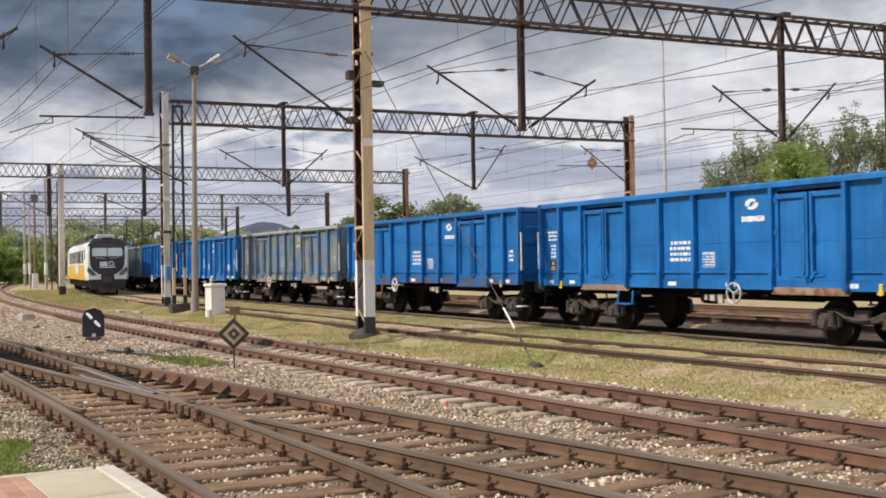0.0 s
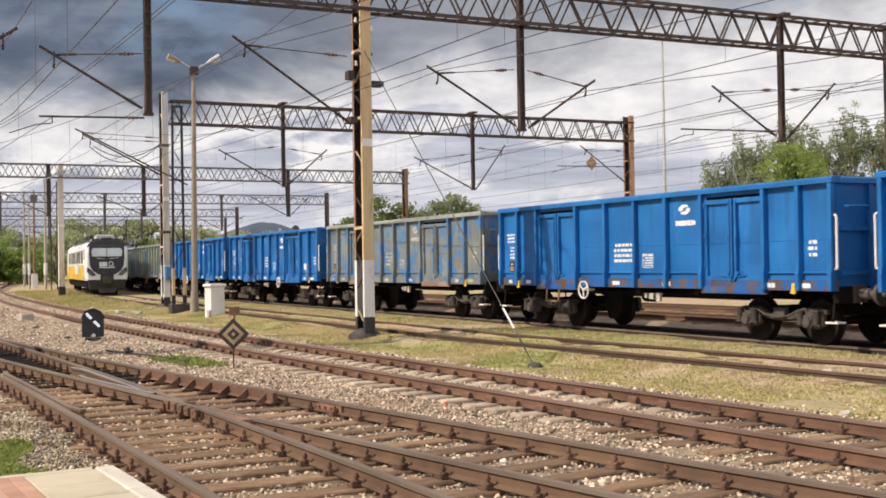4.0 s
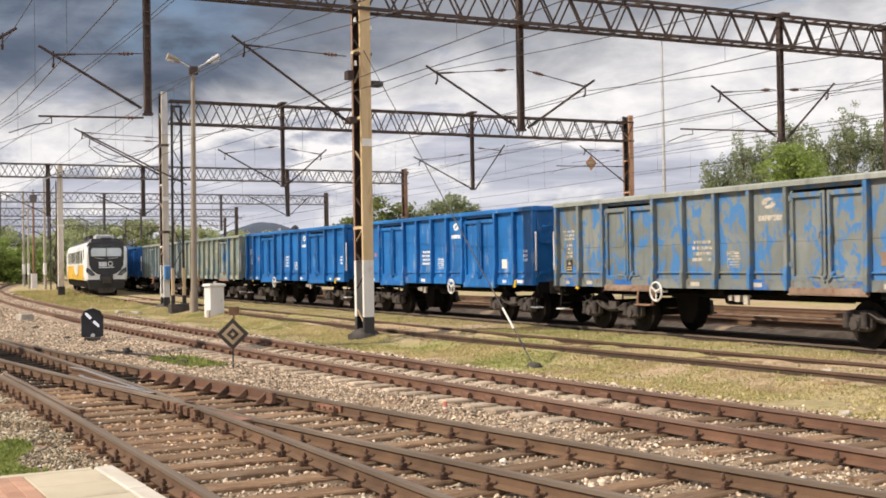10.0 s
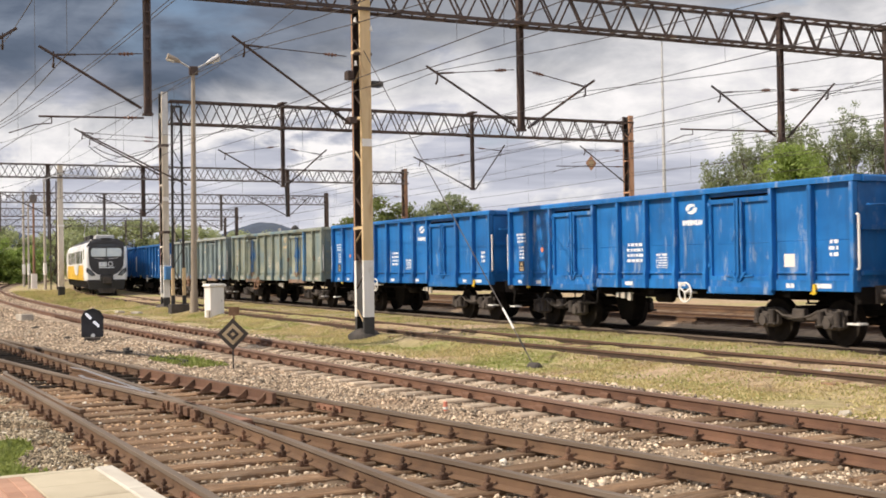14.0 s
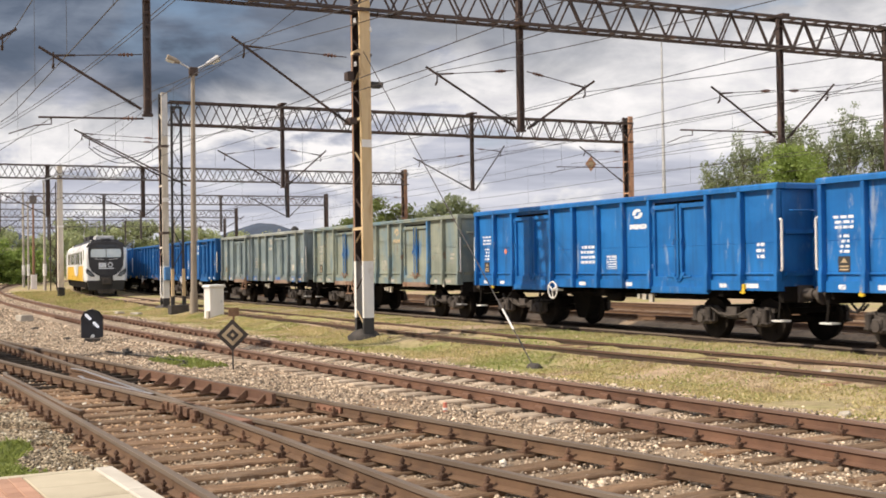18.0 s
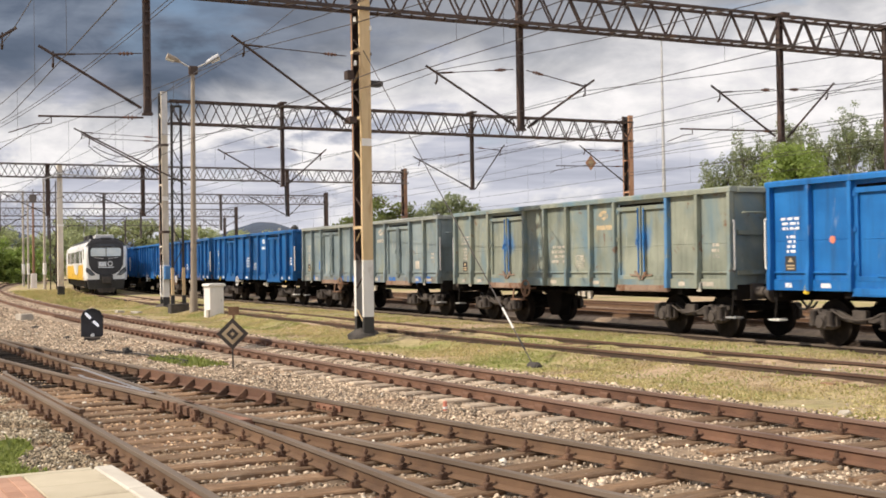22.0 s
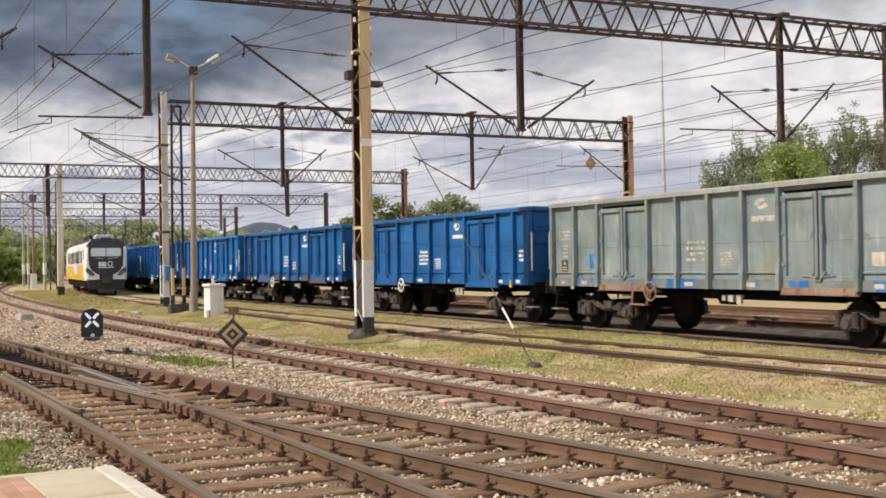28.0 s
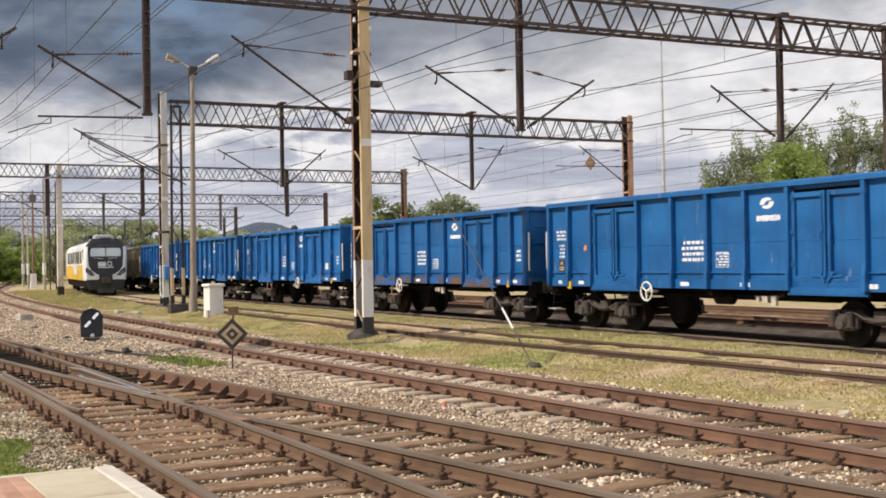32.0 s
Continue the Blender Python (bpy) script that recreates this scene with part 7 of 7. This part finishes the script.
for i, (x, y, h, s) in enumerate(((-207, 31, 11, 4), (-207, 34.5, 10, 4), (-206, 38, 10.2, 4), (-206, 41.5, 10.8, 3.6), (-205, 44.5, 11, 3.8), (-204, 49, 9.5, 4), (-203, 54, 9, 4), (-202, 60, 8.5, 4), (-200, 66, 8, 4))):
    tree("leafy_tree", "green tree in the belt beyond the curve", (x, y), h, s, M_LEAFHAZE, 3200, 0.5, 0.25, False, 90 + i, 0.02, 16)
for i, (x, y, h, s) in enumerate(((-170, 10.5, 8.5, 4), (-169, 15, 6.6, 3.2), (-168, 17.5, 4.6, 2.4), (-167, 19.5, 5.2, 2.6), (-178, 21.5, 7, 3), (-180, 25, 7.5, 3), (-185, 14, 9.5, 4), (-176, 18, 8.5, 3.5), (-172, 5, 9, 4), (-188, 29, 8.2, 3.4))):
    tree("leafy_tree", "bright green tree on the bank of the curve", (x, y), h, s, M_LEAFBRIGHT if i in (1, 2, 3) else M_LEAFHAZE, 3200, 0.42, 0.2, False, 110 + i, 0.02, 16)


def hills():
    """A wooded ridge on the horizon."""
    for nm, base, peaks, lab in (("hill", 3200, ((1055, 105, 42), (1100, 140, 22), (770, 130, 20), (230, 190, 52), (340, 60, 14), (1350, 300, 18)), "hazy blue wooded hill on the horizon"),):
        ys = np.linspace(-1500, 3600, 340)
        prof = np.full_like(ys, 66.0)
        for c, w, h in peaks:
            prof += h * np.exp(-((ys - c) / w) ** 2)
        prof += np.array([4 * noise.noise((y * 0.02, 0, 3)) + 2 * noise.noise((y * 0.08, 0, 5)) for y in ys])
        vs, rows_ = [], ((0, 0.0), (150, 0.45), (330, 0.85), (460, 1.0), (700, 0.9), (1000, 0.0))
        for dxx, k in rows_:
            vs += [(-base + 300 - dxx, y, -2 + p * k) for y, p in zip(ys, prof)]
        idx = np.arange(len(vs)).reshape(len(rows_), len(ys))
        f = np.stack([idx[:-1, :-1], idx[1:, :-1], idx[1:, 1:], idx[:-1, 1:]], -1).reshape(-1, 4)
        me = fast_mesh(nm, np.array(vs), f, [M_HILL])
        me.polygons.foreach_set("use_smooth", [True] * len(f))
        tagged(new("backdrop_hills", me), lab, "hill", kind="structure")


hills()

# ---- loose stones and grass ----
PHI = (1 + 5 ** 0.5) / 2
ICO_V = np.array([(-1, PHI, 0), (1, PHI, 0), (-1, -PHI, 0), (1, -PHI, 0), (0, -1, PHI), (0, 1, PHI), (0, -1, -PHI), (0, 1, -PHI), (PHI, 0, -1), (PHI, 0, 1), (-PHI, 0, -1), (-PHI, 0, 1)]) / 1.9
ICO_F = np.array([(0, 11, 5), (0, 5, 1), (0, 1, 7), (0, 7, 10), (0, 10, 11), (1, 5, 9), (5, 11, 4), (11, 10, 2), (10, 7, 6), (7, 1, 8), (3, 9, 4), (3, 4, 2), (3, 2, 6), (3, 6, 8), (3, 8, 9), (4, 9, 5), (2, 4, 11), (6, 2, 10), (8, 6, 7), (9, 8, 1)])
OCT_V = np.array([(1, 0, 0), (-1, 0, 0), (0, 1, 0), (0, -1, 0), (0, 0, 1), (0, 0, -1)]) * 0.95
OCT_F = np.array([(0, 2, 4), (2, 1, 4), (1, 3, 4), (3, 0, 4), (2, 0, 5), (1, 2, 5), (3, 1, 5), (0, 3, 5)])


def oily(x, y):
    """Whether a spot lies in the oil-blackened stretch of the turnout."""
    return -40 < x < -19.8 + 1.2 * noise.noise((y * 1.5, x, 2)) and ROAD_1(x) - 0.85 < y < ROAD_1(x) + 0.74


def stones(label, n, x0, x1, ylo, yhi, z, size, base, seed, mat_=None, spot=None, squash=0.75):
    rng = np.random.default_rng(seed)
    x = rng.uniform(x0, x1, n)
    lo = np.array([ylo(v) for v in x])
    hi = np.array([yhi(v) for v in x])
    y = lo + (hi - lo) * rng.uniform(0, 1, n)
    if spot:
        keep = np.array([spot(a_, b_) for a_, b_ in zip(x, y)])
        x, y = x[keep], y[keep]
        n = len(x)
    zz = (np.array([gz(a_, b_) for a_, b_ in zip(x, y)]) if z is None else z) + rng.uniform(-0.02, 0.012, n)
    v, f = scatter(*base, np.stack([x, y, zz], 1), size * rng.lognormal(0, 0.35, n), rng, squash)
    return tagged(new("ballast_stones", fast_mesh("ballast_stones", v, f, [mat_ or M_STONE])), label, "ballast", kind="stuff")


def rusty(x, y):
    """Whether a spot lies in the rust-stained stretch of the near road."""
    return -33 < x < -11.5 + 3.5 * noise.noise((y * 1.2, x * 0.4, 6)) and abs(y - ROAD_2(x) + 0.25) < 1.02 + 0.2 * noise.noise((x, y, 1)) and not oily(x, y)


clean = lambda x, y: not oily(x, y) and not rusty(x, y)
# pale chips stand for the white glints in the ballast
M_GLINT = mat("pale_glint_chip", (0.50, 0.45, 0.37), (0.74, 0.69, 0.60), 12, (0.7, 0.9), 0, 0.2, 40, per="island", spread=0.3, moved=False)
stones("loose pale ballast stones round the near tracks", 78000, -24, -4.5, lambda x: 0.9 if x < -9 else 1.75, lambda x: near_y(x) + 1.7, -0.196, 0.0160, (OCT_V, OCT_F), 1, spot=clean)
stones("larger pale stones on the ballast", 3600, -34, -4.5, lambda x: 0.9 if x < -9 else 1.75, lambda x: near_y(x) + 1.7, -0.190, 0.020, (ICO_V, ICO_F), 7, spot=clean)
stones("pale chips for the glints on the ballast", 2400, -40, -4.5, lambda x: 0.9 if x < -9 else 1.75, lambda x: near_y(x) + 1.9, -0.182, 0.017, (OCT_V, OCT_F), 8, M_GLINT, clean)
stones("loose ballast stones by the turnout", 40000, -48, -24, lambda x: 0.6, lambda x: near_y(x) + 1.6, -0.196, 0.021, (OCT_V, OCT_F), 2, spot=clean)
stones("oil-blackened stones between the switch rails", 32000, -40, -18.8, lambda x: float(ROAD_2(x)) - 0.5, lambda x: float(ROAD_1(x)) + 1.0, -0.188, 0.020, (OCT_V, OCT_F), 9, M_DARKBALLAST, oily)
M_DUSTSTONE = mat("earthy_ballast_stone", (0.17, 0.135, 0.088), (0.44, 0.365, 0.262), 9, (0.8, 0.97), 0, 0.3, 40, ((0.22, 0.15, 0.085), 0.7, 0.52, 0.70), per="island", spread=0.8, moved=False)
heaped = lambda x, y: (x < -13.9 or y > 1.46 + 0.3 * noise.noise((x * 0.7, 2, 8))) and noise.noise((x * 1.1, y * 1.6, 31)) < 0.34 and y < ROAD_2(x) - 1.02 + 0.3 * noise.noise((x * 0.9, y, 4))
stones("earthy ballast heaped over the sleeper ends", 30000, -26, -9.3, lambda x: 0.95, lambda x: float(ROAD_2(x)) - 0.8, -0.158, 0.0165, (OCT_V, OCT_F), 21, M_DUSTSTONE, heaped)
stones("bright chips on the ballast by the platform", 500, -26, -9.3, lambda x: 0.95, lambda x: float(ROAD_2(x)) - 0.8, -0.146, 0.018, (OCT_V, OCT_F), 22, M_GLINT, heaped)
stones("bright chips among the rust-stained stones", 1300, -33, -8, lambda x: float(ROAD_2(x)) - 1.0, lambda x: float(ROAD_2(x)) + 0.9, -0.180, 0.016, (OCT_V, OCT_F), 23, M_GLINT, rusty)
stones("rust-stained stones between the near rails", 30000, -33, -8, lambda x: float(ROAD_2(x)) - 1.5, lambda x: float(ROAD_2(x)) + 1.0, -0.192, 0.0170, (OCT_V, OCT_F), 19, M_RUSTSTONE, rusty)
stones("loose ballast stones along the curve", 9000, -110, -48, lambda x: near_y(x) - 3.5, lambda x: near_y(x) + 1.6, -0.18, 0.035, (OCT_V, OCT_F), 3)
stones("scattered stones in the dry grass", 2200, -60, -9, lambda x: near_y(x) + 1.5, lambda x: 16.4, None, 0.020, (OCT_V, OCT_F), 4)
stones("pale stones along the main track's far shoulder", 16000, -50, -8, lambda x: near_y(x) + 1.15, lambda x: near_y(x) + 2.15 + 0.35 * noise.noise((x * 0.8, 0, 7)), -0.195, 0.022, (OCT_V, OCT_F), 6)
stones("stones under the goods track, blackened for shade", 12000, -55, -9, lambda x: 16.95, lambda x: 19.3, -0.165, 0.024, (OCT_V, OCT_F), 5, M_DARKBALLAST)


def grass(label, n, x0, x1, ylo, yhi, z, h, mat_, seed, clump=0.5, gap=0.0):
    rng = np.random.default_rng(seed)
    x = rng.uniform(x0, x1, n * 2)
    y = np.array([ylo(a) for a in x]) + rng.uniform(0, 1, n * 2) * np.array([yhi(a) - ylo(a) for a in x])
    keep = np.array([noise.noise((a * 0.55, b * 0.55, seed)) + 0.5 * noise.noise((a * 1.7, b * 1.7, seed + 3)) for a, b in zip(x, y)]) + rng.uniform(-0.45, 0.45, n * 2) > gap
    x, y = x[keep][:n], y[keep][:n]
    n = len(x)
    a = rng.uniform(0, 2 * np.pi, n)
    lean = rng.uniform(0.1, 0.9, n)
    hh = h * rng.lognormal(0, 0.4, n)
    w = 0.010 + 0.008 * rng.uniform(0, 1, n)
    base = np.stack([x, y, np.array([gz(a_, b_) for a_, b_ in zip(x, y)]) - 0.004 if z is None else np.full(n, z)], 1)
    side = np.stack([-np.sin(a), np.cos(a), np.zeros(n)], 1) * w[:, None]
    out = np.stack([np.cos(a), np.sin(a), np.zeros(n)], 1)
    mid = base + out * (hh * lean * 0.35)[:, None] + np.array([0, 0, 1]) * (hh * 0.6)[:, None]
    tip = base + out * (hh * lean)[:, None] + np.array([0, 0, 1]) * (hh * 0.9)[:, None]
    v = np.stack([base - side, base + side, mid + side * 0.7, tip, mid - side * 0.7], 1).reshape(-1, 3)
    f = np.arange(n * 5).reshape(-1, 5)
    return tagged(new("grass", fast_mesh("grass", v, f, [mat_])), label, "grass", kind="stuff")


grass("short dry and green grass between the tracks", 120000, -60, -8, lambda x: near_y(x) + 1.85 + 0.25 * noise.noise((x * 0.9, 3, 1)), lambda x: siding_y(x) - 1.10, None, 0.022, M_GRASS, 11, gap=-0.04)
grass("thin dry grass along the goods track", 60000, -60, -8, lambda x: siding_y(x) + 0.8, lambda x: 16.93, None, 0.020, M_GRASS, 12, gap=0.08)
grass("sparse dry grass between the siding rails", 5000, -60, -8, lambda x: siding_y(x) - 0.65, lambda x: siding_y(x) + 0.7, None, 0.024, M_GRASS, 18, gap=0.1)
grass("green weeds beside the signal", 2600, -25.0, -22.4, lambda x: 5.32 + (x + 25) * 0.10, lambda x: 6.15 + (x + 25) * 0.08, -0.20, 0.05, M_GRASSGREEN, 13, gap=-0.5)
grass("green grass at the platform's end", 9000, -13.9, -11.0, lambda x: 0.6, lambda x: 1.50 + 0.3 * noise.noise((x * 0.7, 2, 8)), -0.188, 0.036, M_GRASSGREEN, 14, gap=-0.05)
grass("fresh tufts in the grass strip", 26000, -55, -8, lambda x: near_y(x) + 1.8, lambda x: 16.4, None, 0.026, M_GRASSGREEN, 15, gap=0.35)
grass("grass along the bank of the curve", 44000, -110, -60, lambda x: near_y(x) + 1.6, lambda x: siding_y(x) - 1.0, None, 0.08, M_GRASS, 16, gap=-1.0)


# ---- what moves ----
def motions():
    for k, w, sets in WAGONS:
        walk(w, [(t / 2, wagon_pose(k, t / 2)) for t in range(65)])
        for ob, x in sets:
            rows = []
            for i in range(193):
                t = i / 6
                rows.append((t, pose(x, 0, 0.46, 0, math.degrees((smooth_rolled(t) - ROLLED[0]) / 0.46), 0)))
            walk(ob, rows)
    # bars of the shunting signal: one slants down to the right, the other swings across, then the first follows
    def bar(deg, x):
        return pose(x, 0, 0.36, deg, 0, 0)
    walk(SIGNAL_BARS[0], [(0, bar(-47, 0.152)), (30.2, bar(-47, 0.152)), (30.35, bar(0, 0.152)), (30.5, bar(47, 0.152)), (32, bar(47, 0.152))])
    walk(SIGNAL_BARS[1], [(0, bar(-47, 0.164)), (27.6, bar(-47, 0.164)), (27.8, bar(0, 0.164)), (28.0, bar(47, 0.164)), (32, bar(47, 0.164))])


motions()
